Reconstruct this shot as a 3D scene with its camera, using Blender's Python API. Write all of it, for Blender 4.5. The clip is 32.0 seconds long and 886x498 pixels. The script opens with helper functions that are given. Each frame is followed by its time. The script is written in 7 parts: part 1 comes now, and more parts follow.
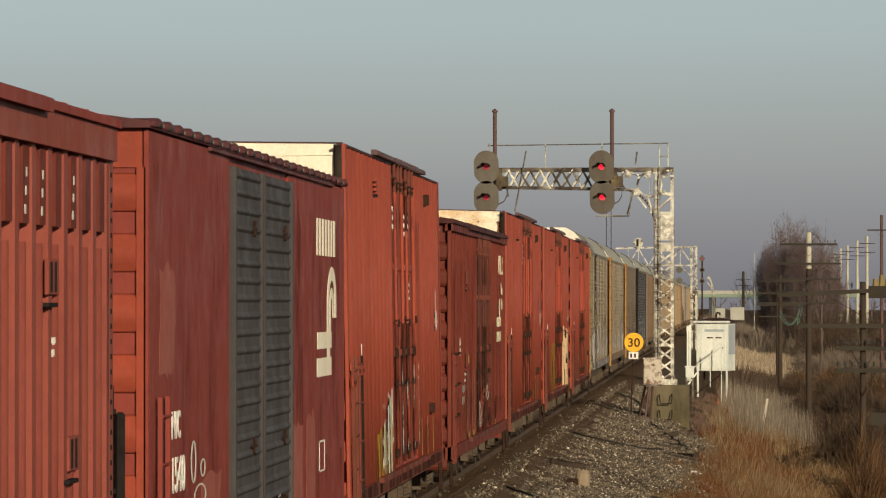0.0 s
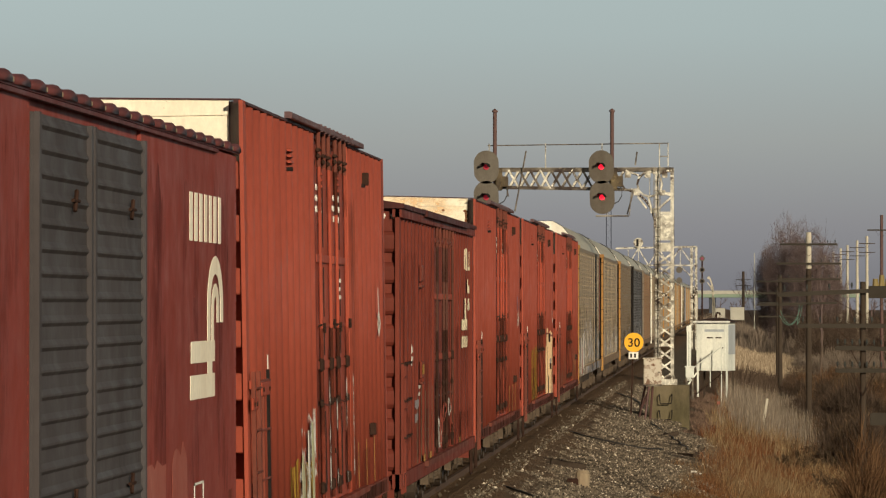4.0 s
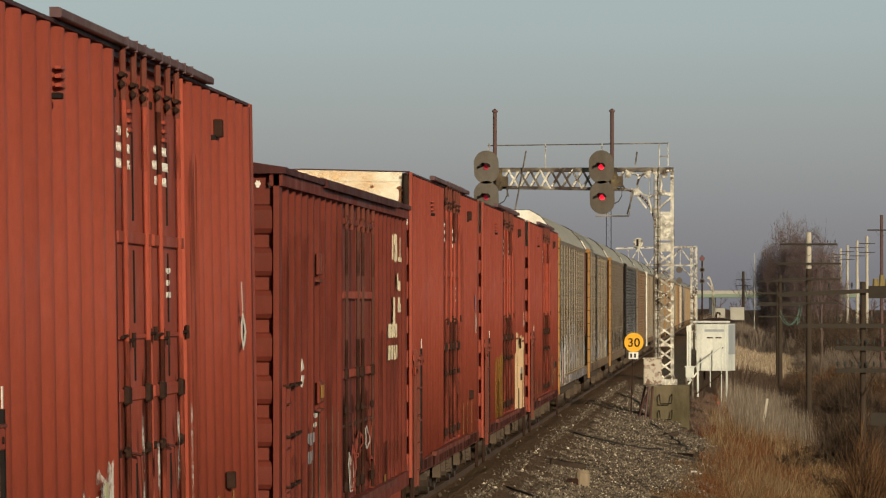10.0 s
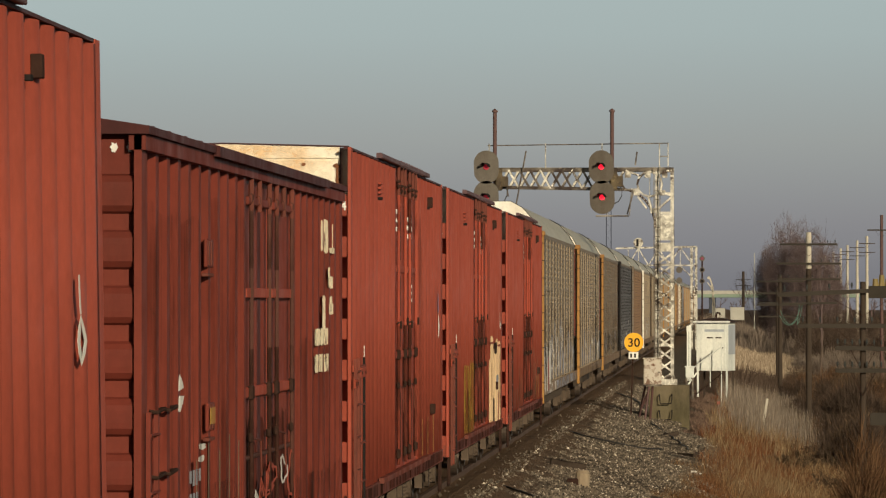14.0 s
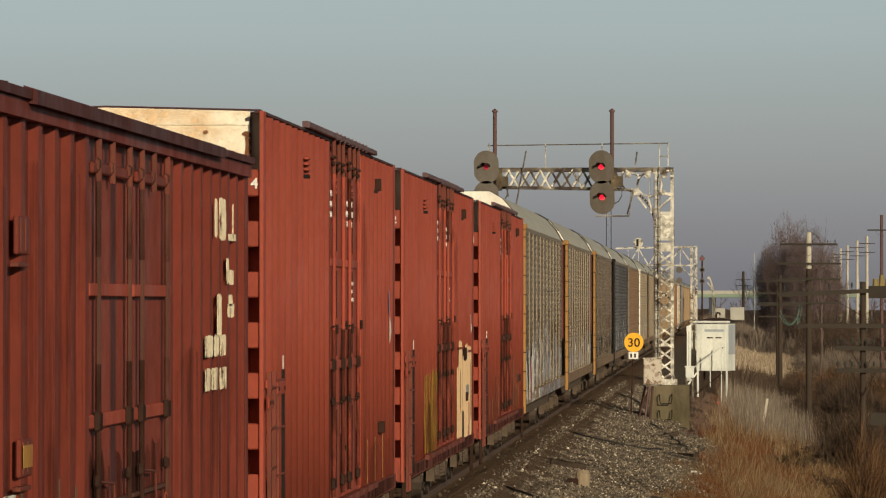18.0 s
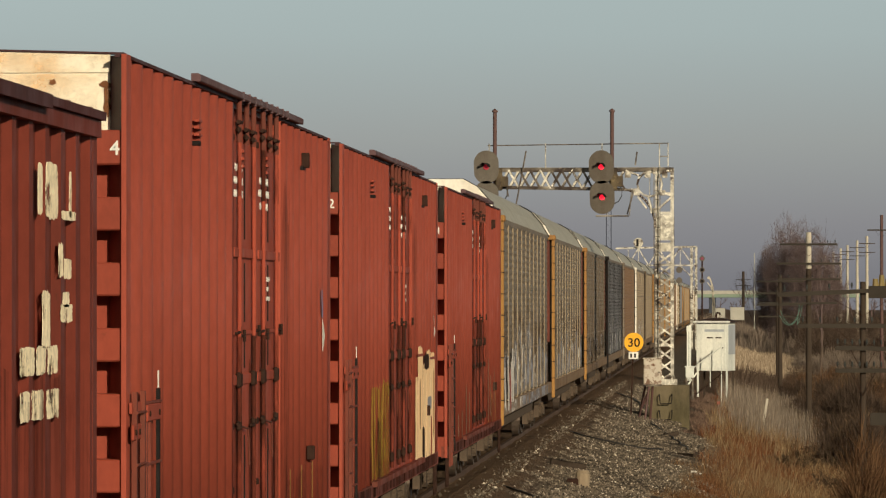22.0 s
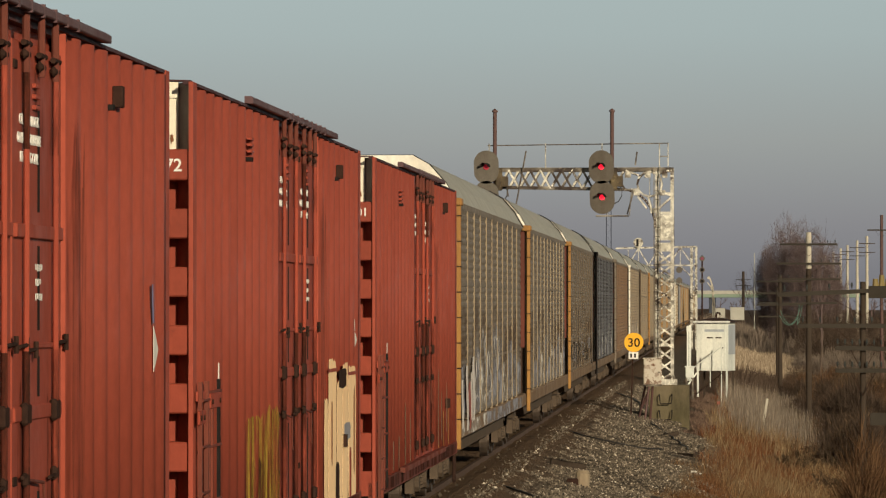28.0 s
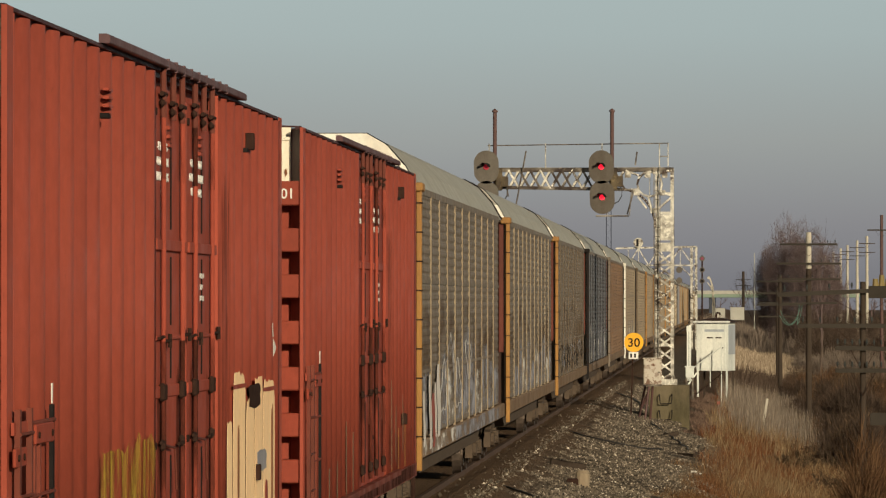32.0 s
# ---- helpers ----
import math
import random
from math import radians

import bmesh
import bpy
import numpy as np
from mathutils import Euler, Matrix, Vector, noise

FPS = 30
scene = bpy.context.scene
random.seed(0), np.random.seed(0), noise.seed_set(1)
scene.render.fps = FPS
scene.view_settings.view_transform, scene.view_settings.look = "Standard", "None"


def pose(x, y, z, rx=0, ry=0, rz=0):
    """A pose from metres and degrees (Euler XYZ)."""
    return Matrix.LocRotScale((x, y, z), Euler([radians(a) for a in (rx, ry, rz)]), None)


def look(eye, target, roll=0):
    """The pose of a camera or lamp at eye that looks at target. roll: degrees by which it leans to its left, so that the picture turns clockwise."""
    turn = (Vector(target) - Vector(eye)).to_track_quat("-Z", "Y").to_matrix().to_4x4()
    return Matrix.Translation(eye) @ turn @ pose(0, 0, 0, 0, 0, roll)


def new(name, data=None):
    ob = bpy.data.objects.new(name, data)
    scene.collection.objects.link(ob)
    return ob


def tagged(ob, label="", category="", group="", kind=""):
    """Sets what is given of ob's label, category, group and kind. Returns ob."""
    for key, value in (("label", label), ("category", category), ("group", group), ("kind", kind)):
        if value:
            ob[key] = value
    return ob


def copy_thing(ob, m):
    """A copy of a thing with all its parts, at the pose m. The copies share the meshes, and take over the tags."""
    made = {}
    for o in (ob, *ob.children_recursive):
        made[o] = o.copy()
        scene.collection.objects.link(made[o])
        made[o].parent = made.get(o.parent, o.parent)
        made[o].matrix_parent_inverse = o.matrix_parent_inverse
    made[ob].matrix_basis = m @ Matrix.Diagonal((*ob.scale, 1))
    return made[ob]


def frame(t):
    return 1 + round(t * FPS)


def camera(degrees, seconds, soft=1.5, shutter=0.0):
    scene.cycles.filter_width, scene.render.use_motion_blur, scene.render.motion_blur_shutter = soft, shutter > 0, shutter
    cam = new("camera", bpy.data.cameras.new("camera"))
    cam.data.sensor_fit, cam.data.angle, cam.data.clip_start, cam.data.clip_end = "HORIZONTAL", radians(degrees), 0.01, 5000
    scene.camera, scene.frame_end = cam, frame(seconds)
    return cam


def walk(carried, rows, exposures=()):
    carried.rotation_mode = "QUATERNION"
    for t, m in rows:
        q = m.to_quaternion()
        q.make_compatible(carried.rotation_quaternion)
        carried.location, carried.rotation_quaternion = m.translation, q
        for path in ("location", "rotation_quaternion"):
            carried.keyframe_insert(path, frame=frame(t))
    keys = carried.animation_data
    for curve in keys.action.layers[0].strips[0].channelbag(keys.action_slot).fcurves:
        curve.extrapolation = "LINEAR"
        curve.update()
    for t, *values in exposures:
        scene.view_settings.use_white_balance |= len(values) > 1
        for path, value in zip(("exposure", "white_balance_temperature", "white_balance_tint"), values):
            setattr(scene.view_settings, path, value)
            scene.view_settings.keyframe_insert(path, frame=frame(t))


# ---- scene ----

# Plan: the track runs along +y, its centre line at x = TX, rail tops at z = 0.
# The camera stands beside the track, 3.33 m above the rails, and looks along it.
TX = -6.01
LENS_MM_ANGLE = 10.66
YAW, TILT = 3.407, 0.648

cam = camera(LENS_MM_ANGLE, 32.0, soft=1.25)
EYE = pose(0.0, 0.0, 3.33, 90 + TILT, 0, YAW)
walk(cam, [(0.0, EYE), (32.0, EYE)], [(0.0, 0.10), (3.0, 0.08), (6.0, 0.02), (9.0, 0.0), (32.0, 0.0)])

# ---------------------------------------------------------------- light
SUN_AZ = radians(27)      # from straight behind the camera towards its right
SUN_EL = radians(15)
world = bpy.data.worlds.new("sky")
scene.world = world
world.use_nodes = True
wn = world.node_tree.nodes
wl = world.node_tree.links
sky = wn.new("ShaderNodeTexSky")
sky.sky_type = "NISHITA"
sky.sun_disc = False
sky.sun_elevation = SUN_EL
SUN_DIR = Vector((math.sin(SUN_AZ) * math.cos(SUN_EL), -math.cos(SUN_AZ) * math.cos(SUN_EL), math.sin(SUN_EL)))
sky.sun_rotation = math.atan2(SUN_DIR.x, SUN_DIR.y)
sky.air_density, sky.dust_density, sky.ozone_density = 1.3, 2.0, 1.0
wn["Background"].inputs["Strength"].default_value = 0.03
wl.new(sky.outputs["Color"], wn["Background"].inputs["Color"])

sun_data = bpy.data.lights.new("sun", "SUN")
sun_data.energy = 4.2
sun_data.angle = radians(0.55)
sun_data.color = (1.0, 0.875, 0.65)
sun = new("sun", sun_data)
sun.matrix_basis = look(SUN_DIR * 100, (0, 0, 0))
scene.view_settings.exposure = 0.0


# ---------------------------------------------------------------- materials
def nodes_of(name):
    m = bpy.data.materials.new(name)
    m.use_nodes = True
    n, l = m.node_tree.nodes, m.node_tree.links
    return m, n, l, n["Principled BSDF"]


def mix(n, l, fac, a, b, kind="MIX"):
    x = n.new("ShaderNodeMix")
    x.data_type, x.blend_type = "RGBA", kind
    for sock, v in ((x.inputs[0], fac), (x.inputs[6], a), (x.inputs[7], b)):
        if hasattr(v, "is_linked"):
            l.new(v, sock)
        elif isinstance(v, (tuple, list)):
            sock.default_value = (*v, 1.0)
        else:
            sock.default_value = v
    return x.outputs[2]


def ramp(n, l, src, stops):
    r = n.new("ShaderNodeValToRGB")
    while len(r.color_ramp.elements) < len(stops):
        r.color_ramp.elements.new(0.5)
    for e, (p, c) in zip(r.color_ramp.elements, stops):
        e.position = p
        e.color = (c, c, c, 1) if isinstance(c, (int, float)) else (*c, 1)
    l.new(src, r.inputs[0])
    return r.outputs[0]


def noise_tex(n, l, scale, detail=4, rough=0.55, stretch=(1, 1, 1)):
    c = n.new("ShaderNodeTexCoord")
    mp = n.new("ShaderNodeMapping")
    mp.inputs["Scale"].default_value = stretch
    l.new(c.outputs["Object"], mp.inputs["Vector"])
    t = n.new("ShaderNodeTexNoise")
    t.inputs["Scale"].default_value = scale
    t.inputs["Detail"].default_value = detail
    t.inputs["Roughness"].default_value = rough
    l.new(mp.outputs[0], t.inputs["Vector"])
    return t.outputs["Fac"]


def bump(n, l, bsdf, src, strength, dist):
    b = n.new("ShaderNodeBump")
    b.inputs["Strength"].default_value = strength
    b.inputs["Distance"].default_value = dist
    l.new(src, b.inputs["Height"])
    l.new(b.outputs[0], bsdf.inputs["Normal"])


def painted(name, base, fade, stain, rust=0.25, rough=0.55, streak=1.0, metal=0.0, dirt=0.3):
    """Weathered paint: faded clouds, dirt streaks that run down, specks of rust."""
    m, n, l, b = nodes_of(name)
    clouds = ramp(n, l, noise_tex(n, l, 0.55, 5), [(0.35, 0.0), (0.7, 1.0)])
    col = mix(n, l, clouds, base, fade)
    runs = ramp(n, l, noise_tex(n, l, 2.2, 5, 0.55, (1, 1, 0.05)), [(0.50, 0.0), (0.80, 0.55 * streak)])
    col = mix(n, l, runs, col, stain)
    grain = ramp(n, l, noise_tex(n, l, 14, 4, 0.7, (1, 1, 0.6)), [(0.3, 0.86), (0.7, 1.06)])
    col = mix(n, l, 1.0, col, grain, "MULTIPLY")
    smut = ramp(n, l, noise_tex(n, l, 1.25, 6, 0.65, (1, 0.6, 0.35)), [(0.50, 0.0), (0.74, dirt)])
    col = mix(n, l, smut, col, stain)
    specks = ramp(n, l, noise_tex(n, l, 6.0, 6, 0.75), [(0.66, 0.0), (0.72, rust)])
    col = mix(n, l, specks, col, (0.06, 0.025, 0.012))
    l.new(col, b.inputs["Base Color"])
    l.new(ramp(n, l, noise_tex(n, l, 2.2, 3), [(0.3, rough - 0.1), (0.7, rough + 0.15)]), b.inputs["Roughness"])
    b.inputs["Metallic"].default_value = metal
    b.inputs["Specular IOR Level"].default_value = 0.12
    bump(n, l, b, noise_tex(n, l, 5, 4), 0.25, 0.02)
    return m


def plain(name, base, rough=0.6, var=0.15, scale=6.0, metal=0.0, spec=0.3):
    m, n, l, b = nodes_of(name)
    g = ramp(n, l, noise_tex(n, l, scale, 5, 0.65), [(0.3, 1 - var), (0.7, 1 + var)])
    l.new(mix(n, l, 1.0, base, g, "MULTIPLY"), b.inputs["Base Color"])
    b.inputs["Roughness"].default_value = rough
    b.inputs["Metallic"].default_value = metal
    b.inputs["Specular IOR Level"].default_value = spec
    bump(n, l, b, noise_tex(n, l, scale * 3, 3), 0.2, 0.01)
    return m


def glow(name, col, strength):
    m, n, l, b = nodes_of(name)
    b.inputs["Base Color"].default_value = (*col, 1)
    b.inputs["Emission Color"].default_value = (*col, 1)
    b.inputs["Emission Strength"].default_value = strength
    return m


def peeling(name, paint, shade, rust, amount=0.5):
    """Old silver paint that flakes off in patches and shows rust."""
    m, n, l, b = nodes_of(name)
    col = mix(n, l, ramp(n, l, noise_tex(n, l, 1.3, 4), [(0.35, 0.0), (0.65, 1.0)]), paint, shade)
    mask = ramp(n, l, noise_tex(n, l, 7.5, 7, 0.7), [(0.60 - 0.2 * amount, 0.0), (0.66 - 0.2 * amount, 1.0)])
    big = ramp(n, l, noise_tex(n, l, 1.7, 3), [(0.40, 0.25), (0.62, 1.0)])
    both = mix(n, l, 1.0, mask, big, "MULTIPLY")
    col = mix(n, l, both, col, rust)
    l.new(col, b.inputs["Base Color"])
    b.inputs["Roughness"].default_value = 0.65
    b.inputs["Specular IOR Level"].default_value = 0.3
    bump(n, l, b, noise_tex(n, l, 7.5, 5), 0.4, 0.01)
    return m


def smear(name, col, low, high, scale=2.0, stretch=(1, 0.6, 0.35), rough=0.8):
    """Worn paint or grease that covers its patch unevenly and lets the sheet show through."""
    m, n, l, b = nodes_of(name)
    g = ramp(n, l, noise_tex(n, l, 11, 4, 0.7), [(0.3, 0.7), (0.7, 1.2)])
    l.new(mix(n, l, 1.0, col, g, "MULTIPLY"), b.inputs["Base Color"])
    b.inputs["Roughness"].default_value = rough
    b.inputs["Specular IOR Level"].default_value = 0.04
    cover = ramp(n, l, noise_tex(n, l, scale, 7, 0.7, stretch), [(low, 0.0), (high, 1.0)])
    l.new(cover, b.inputs["Alpha"])
    return m


SM_GREASE = smear("grease_smear", (0.036, 0.020, 0.015), 0.50, 0.74, 2.4, (1, 1.6, 0.16))
SM_SOOT = smear("heavy_grease_smear", (0.036, 0.016, 0.011), 0.39, 0.66, 2.2, (1, 1.2, 0.2))
SM_DIRT = smear("red_brown_dirt_film", (0.16, 0.045, 0.028), 0.52, 0.82, 2.2, (1, 0.7, 0.3))
SM_ORANGE = smear("rust_haze_on_cream", (0.80, 0.50, 0.24), 0.45, 0.88, 1.3, (1, 1, 1.6))
SM_STAIN = smear("dark_rust_smear", (0.20, 0.085, 0.04), 0.40, 0.58, 5.0, (1, 1, 0.4))
SM_GREY = smear("worn_grey_blue_spray", (0.34, 0.34, 0.38), 0.42, 0.60, 2.0, (1, 0.35, 0.7))
SM_WHITE = smear("worn_white_spray", (0.74, 0.71, 0.67), 0.48, 0.60, 2.6, (1, 0.35, 0.7))
SM_YELLOW = smear("worn_yellow_spray", (0.46, 0.29, 0.05), 0.44, 0.62, 2.6, (1, 1.6, 0.3))
SM_PURPLE = smear("purple_weather_stain", (0.155, 0.038, 0.036), 0.50, 0.82, 1.5, (1, 0.9, 0.35))
SM_STREAK = smear("dark_brown_streaks", (0.060, 0.022, 0.016), 0.50, 0.80, 3.0, (1, 1.3, 0.12))
SM_RUST = smear("brown_dust_film", (0.13, 0.078, 0.045), 0.42, 0.80, 1.6, (1, 0.3, 0.6))
RED = painted("oxide_red_paint", (0.380, 0.080, 0.048), (0.335, 0.069, 0.042), (0.21, 0.048, 0.034), 0.3, dirt=0.22)
RED_DOOR = painted("red_door_paint", (0.345, 0.071, 0.042), (0.295, 0.059, 0.036), (0.12, 0.035, 0.026), 0.5, dirt=0.42)
RED_END = painted("red_end_paint", (0.32, 0.063, 0.036), (0.27, 0.054, 0.032), (0.17, 0.042, 0.03), 0.4)
MAROON = painted("maroon_paint", (0.255, 0.050, 0.037), (0.215, 0.044, 0.034), (0.165, 0.040, 0.031), 0.3)
BROWN = painted("brown_red_paint", (0.185, 0.038, 0.024), (0.145, 0.031, 0.020), (0.085, 0.027, 0.021), 0.6, dirt=0.5)
ROSE = painted("faded_rose_red_paint", (0.275, 0.070, 0.051), (0.235, 0.059, 0.043), (0.15, 0.041, 0.032), 0.3)
PINKPATCH = painted("repaint_patch", (0.33, 0.105, 0.082), (0.29, 0.082, 0.064), (0.24, 0.06, 0.046), 0.1)
ROOFEDGE = painted("dark_roof_edge", (0.062, 0.028, 0.030), (0.080, 0.036, 0.038), (0.035, 0.02, 0.021), 0.4)
ROOFRED = painted("dull_maroon_roof", (0.13, 0.042, 0.042), (0.10, 0.036, 0.038), (0.05, 0.022, 0.022), 0.4)
# roof colour, also used to paint the shade in the door gaps
ROOFDARK = painted("sooty_red_roof_and_gap_shade", (0.085, 0.024, 0.021), (0.062, 0.019, 0.018), (0.035, 0.014, 0.013), 0.5)
TRACKMAT = painted("purple_brown_track", (0.15, 0.088, 0.092), (0.11, 0.062, 0.066), (0.05, 0.028, 0.028), 0.4)
WHITE_END = painted("sunlit_cream_end_paint", (0.86, 0.82, 0.68), (0.84, 0.76, 0.60), (0.62, 0.44, 0.27), 0.8, streak=0.5)
GREYDOOR = painted("weathered_grey_door", (0.080, 0.072, 0.076), (0.060, 0.054, 0.058), (0.040, 0.031, 0.027), 0.5, dirt=0.6)
GREASE = plain("grease_blackened_steel", (0.036, 0.019, 0.014), 0.8, 0.35, 9, 0.0, 0.05)
RODSTEEL = painted("rod_paint", (0.17, 0.048, 0.032), (0.11, 0.036, 0.026), (0.05, 0.03, 0.024), 0.5)
BLACK = plain("black_steel", (0.018, 0.015, 0.014), 0.75, 0.3, 6, 0.0, 0.06)
TRUCKMAT = plain("dusty_truck_steel", (0.078, 0.054, 0.036), 0.8, 0.4, 5)
WHEELMAT = plain("wheel_steel", (0.12, 0.09, 0.07), 0.5, 0.3, 8, 0.6)
CREAM = painted("cream_lettering", (0.92, 0.86, 0.72), (0.86, 0.79, 0.65), (0.6, 0.46, 0.34), 0.4)
WHITEPAINT = painted("white_marking", (0.80, 0.79, 0.74), (0.74, 0.72, 0.66), (0.5, 0.46, 0.4), 0.2)
YELLOW = painted("autorack_yellow", (0.42, 0.215, 0.06), (0.33, 0.17, 0.055), (0.24, 0.12, 0.05), 0.5)
TAN = painted("galvanised_tan_panel", (0.215, 0.172, 0.131), (0.188, 0.160, 0.133), (0.12, 0.090, 0.064), 0.4)
TANDARK = painted("dark_tan_panel", (0.14, 0.102, 0.066), (0.11, 0.083, 0.057), (0.08, 0.054, 0.036), 0.4)
ORANGEPANEL = painted("orange_tan_panel", (0.205, 0.128, 0.076), (0.17, 0.108, 0.070), (0.20, 0.10, 0.052), 0.5)
BLUEPANEL = painted("grey_blue_panel", (0.22, 0.22, 0.23), (0.18, 0.18, 0.19), (0.10, 0.09, 0.09), 0.4)
RACKROOF = painted("galvanised_rack_roof", (0.40, 0.385, 0.335), (0.36, 0.345, 0.30), (0.27, 0.25, 0.21), 0.1, 0.5, 0.35)
RACKEND = painted("white_rack_end", (0.84, 0.81, 0.72), (0.80, 0.76, 0.66), (0.6, 0.52, 0.42), 0.3)
GRAF_GREY = painted("grey_blue_spray", (0.33, 0.33, 0.36), (0.26, 0.25, 0.28), (0.18, 0.15, 0.14), 0.1)
GRAF_WHITE = painted("white_spray", (0.70, 0.66, 0.62), (0.6, 0.56, 0.52), (0.4, 0.34, 0.3), 0.1)
GRAF_YELLOW = painted("yellow_spray", (0.42, 0.27, 0.05), (0.36, 0.17, 0.05), (0.32, 0.08, 0.045), 0.1, dirt=0.8)
GRAF_CREAM = painted("peach_cream_spray", (1.0, 0.72, 0.42), (0.98, 0.65, 0.36), (0.85, 0.48, 0.26), 0.1, streak=0.5, dirt=0.1)
GRAF_GREEN = painted("pale_green_spray", (0.42, 0.42, 0.24), (0.50, 0.46, 0.36), (0.26, 0.2, 0.12), 0.1)
SIGNALGREY = peeling("rusty_silver_paint", (0.74, 0.71, 0.62), (0.60, 0.56, 0.47), (0.050, 0.030, 0.021), 0.88)
# rusty steel, also the shaded far side of the lattice
TRUSSRUST_SHADE = peeling("rusty_shaded_truss", (0.42, 0.37, 0.29), (0.06, 0.041, 0.031), (0.028, 0.017, 0.013), 1.15)
# front lattice bars, their sunlit look put into a paler colour
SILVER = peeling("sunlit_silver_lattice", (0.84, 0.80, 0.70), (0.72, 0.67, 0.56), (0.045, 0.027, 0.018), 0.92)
WORNCREAM = smear("worn_cream_lettering", (0.97, 0.84, 0.60), 0.40, 0.46, 3.6, (1, 0.7, 0.6))
SILLRED = painted("dirty_sill_paint", (0.21, 0.052, 0.033), (0.15, 0.043, 0.029), (0.05, 0.028, 0.022), 0.6, dirt=0.7)
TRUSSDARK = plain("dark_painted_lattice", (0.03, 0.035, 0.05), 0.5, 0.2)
HEADMAT = painted("sun_bleached_black_target", (0.135, 0.118, 0.098), (0.10, 0.085, 0.068), (0.07, 0.05, 0.04), 0.3, 0.75)
RUSTPIPE = plain("rust_brown_pipe", (0.095, 0.048, 0.042), 0.6, 0.2)
REDLENS = glow("red_lens", (1.0, 0.012, 0.04), 1.0)
REDDIM = glow("dim_red_lens", (0.30, 0.006, 0.02), 0.35)
REDFAR = glow("faint_red_lens", (0.16, 0.02, 0.045), 0.25)
SIGNYELLOW = plain("yellow_sign_face", (0.80, 0.40, 0.02), 0.5, 0.06, 5)
SHEDWHITE = painted("chalky_white_shed_paint", (0.80, 0.80, 0.72), (0.60, 0.63, 0.60), (0.40, 0.42, 0.40), 0.2, dirt=0.75)
# bluish shade on the shed walls, kept as a paint colour
SHEDSHADE = painted("blue_grey_shed_shade", (0.40, 0.43, 0.46), (0.36, 0.39, 0.42), (0.3, 0.3, 0.3), 0.2)
CONCRETE = painted("mossy_concrete", (0.165, 0.132, 0.085), (0.10, 0.084, 0.045), (0.04, 0.034, 0.02), 0.8, 0.9, dirt=0.9)
BOXMAT = peeling("chipped_silver_box", (0.55, 0.50, 0.41), (0.46, 0.40, 0.33), (0.13, 0.055, 0.028), 0.5)
POLEWOOD = painted("grey_weathered_pole", (0.062, 0.045, 0.033), (0.046, 0.034, 0.026), (0.028, 0.021, 0.016), 0.2, 0.85)
ARMWOOD = painted("weathered_crossarm", (0.052, 0.043, 0.034), (0.040, 0.034, 0.027), (0.025, 0.021, 0.017), 0.2, 0.85)
PALEPOLE = painted("pale_dry_pole", (0.52, 0.47, 0.38), (0.42, 0.38, 0.31), (0.35, 0.3, 0.25), 0.1, 0.85)
GLASSINS = plain("insulator_glass", (0.030, 0.032, 0.030), 0.3, 0.05, 9, 0, 0.3)
TIEWOOD = plain("creosoted_tie", (0.045, 0.033, 0.025), 0.95, 0.35, 5, 0.0, 0.05)
RAILSTEEL = plain("rail_steel", (0.085, 0.052, 0.035), 0.6, 0.35, 6, 0.0, 0.2)
CABLE = plain("black_cable", (0.03, 0.026, 0.022), 0.6, 0.1)
OLIVERUST = peeling("olive_rust_casting", (0.18, 0.135, 0.07), (0.08, 0.055, 0.03), (0.028, 0.018, 0.012), 1.0)
OLIVE = plain("olive_glaze", (0.20, 0.15, 0.055), 0.4, 0.2, 9)
RACKDARK = painted("dark_brown_end_door", (0.06, 0.032, 0.022), (0.045, 0.027, 0.02), (0.035, 0.025, 0.02), 0.3)
SILLTAN = painted("dusty_tan_sill", (0.225, 0.15, 0.09), (0.18, 0.115, 0.07), (0.11, 0.075, 0.05), 0.5)
BAYPOST = painted("pale_bay_post", (0.31, 0.245, 0.165), (0.26, 0.20, 0.135), (0.17, 0.12, 0.08), 0.4)
BROWN_END = painted("dark_maroon_end", (0.17, 0.034, 0.022), (0.13, 0.028, 0.019), (0.06, 0.022, 0.017), 0.5, dirt=0.5)
DOORDARK = painted("dark_brown_door_paint", (0.245, 0.050, 0.031), (0.200, 0.041, 0.026), (0.07, 0.025, 0.018), 0.6, dirt=0.45)
GRAF_BLUE = painted("blue_spray", (0.16, 0.17, 0.32), (0.2, 0.2, 0.34), (0.2, 0.1, 0.1), 0.1)
RODGREY = painted("bare_worn_rod_steel", (0.105, 0.042, 0.030), (0.072, 0.031, 0.023), (0.07, 0.04, 0.032), 0.5)
STAIN = painted("rust_stain", (0.36, 0.17, 0.075), (0.26, 0.11, 0.05), (0.12, 0.05, 0.03), 0.8)
BARK = plain("bare_twig_bark", (0.105, 0.075, 0.058), 0.9, 0.3, 3)


# ---------------------------------------------------------------- mesh helpers
def box(bm, x0, x1, y0, y1, z0, z1):
    vs = [bm.verts.new(p) for p in ((x0, y0, z0), (x1, y0, z0), (x1, y1, z0), (x0, y1, z0),
                                    (x0, y0, z1), (x1, y0, z1), (x1, y1, z1), (x0, y1, z1))]
    for f in ((3, 2, 1, 0), (4, 5, 6, 7), (0, 1, 5, 4), (1, 2, 6, 5), (2, 3, 7, 6), (3, 0, 4, 7)):
        bm.faces.new([vs[i] for i in f])


def bevel_box(bm, x0, x1, y0, y1, z0, z1, r):
    """A box with its twelve edges broken by a chamfer of r."""
    t = bmesh.new()
    box(t, x0, x1, y0, y1, z0, z1)
    bmesh.ops.bevel(t, geom=t.edges[:], offset=r, segments=1, affect="EDGES")
    join_into(bm, t)


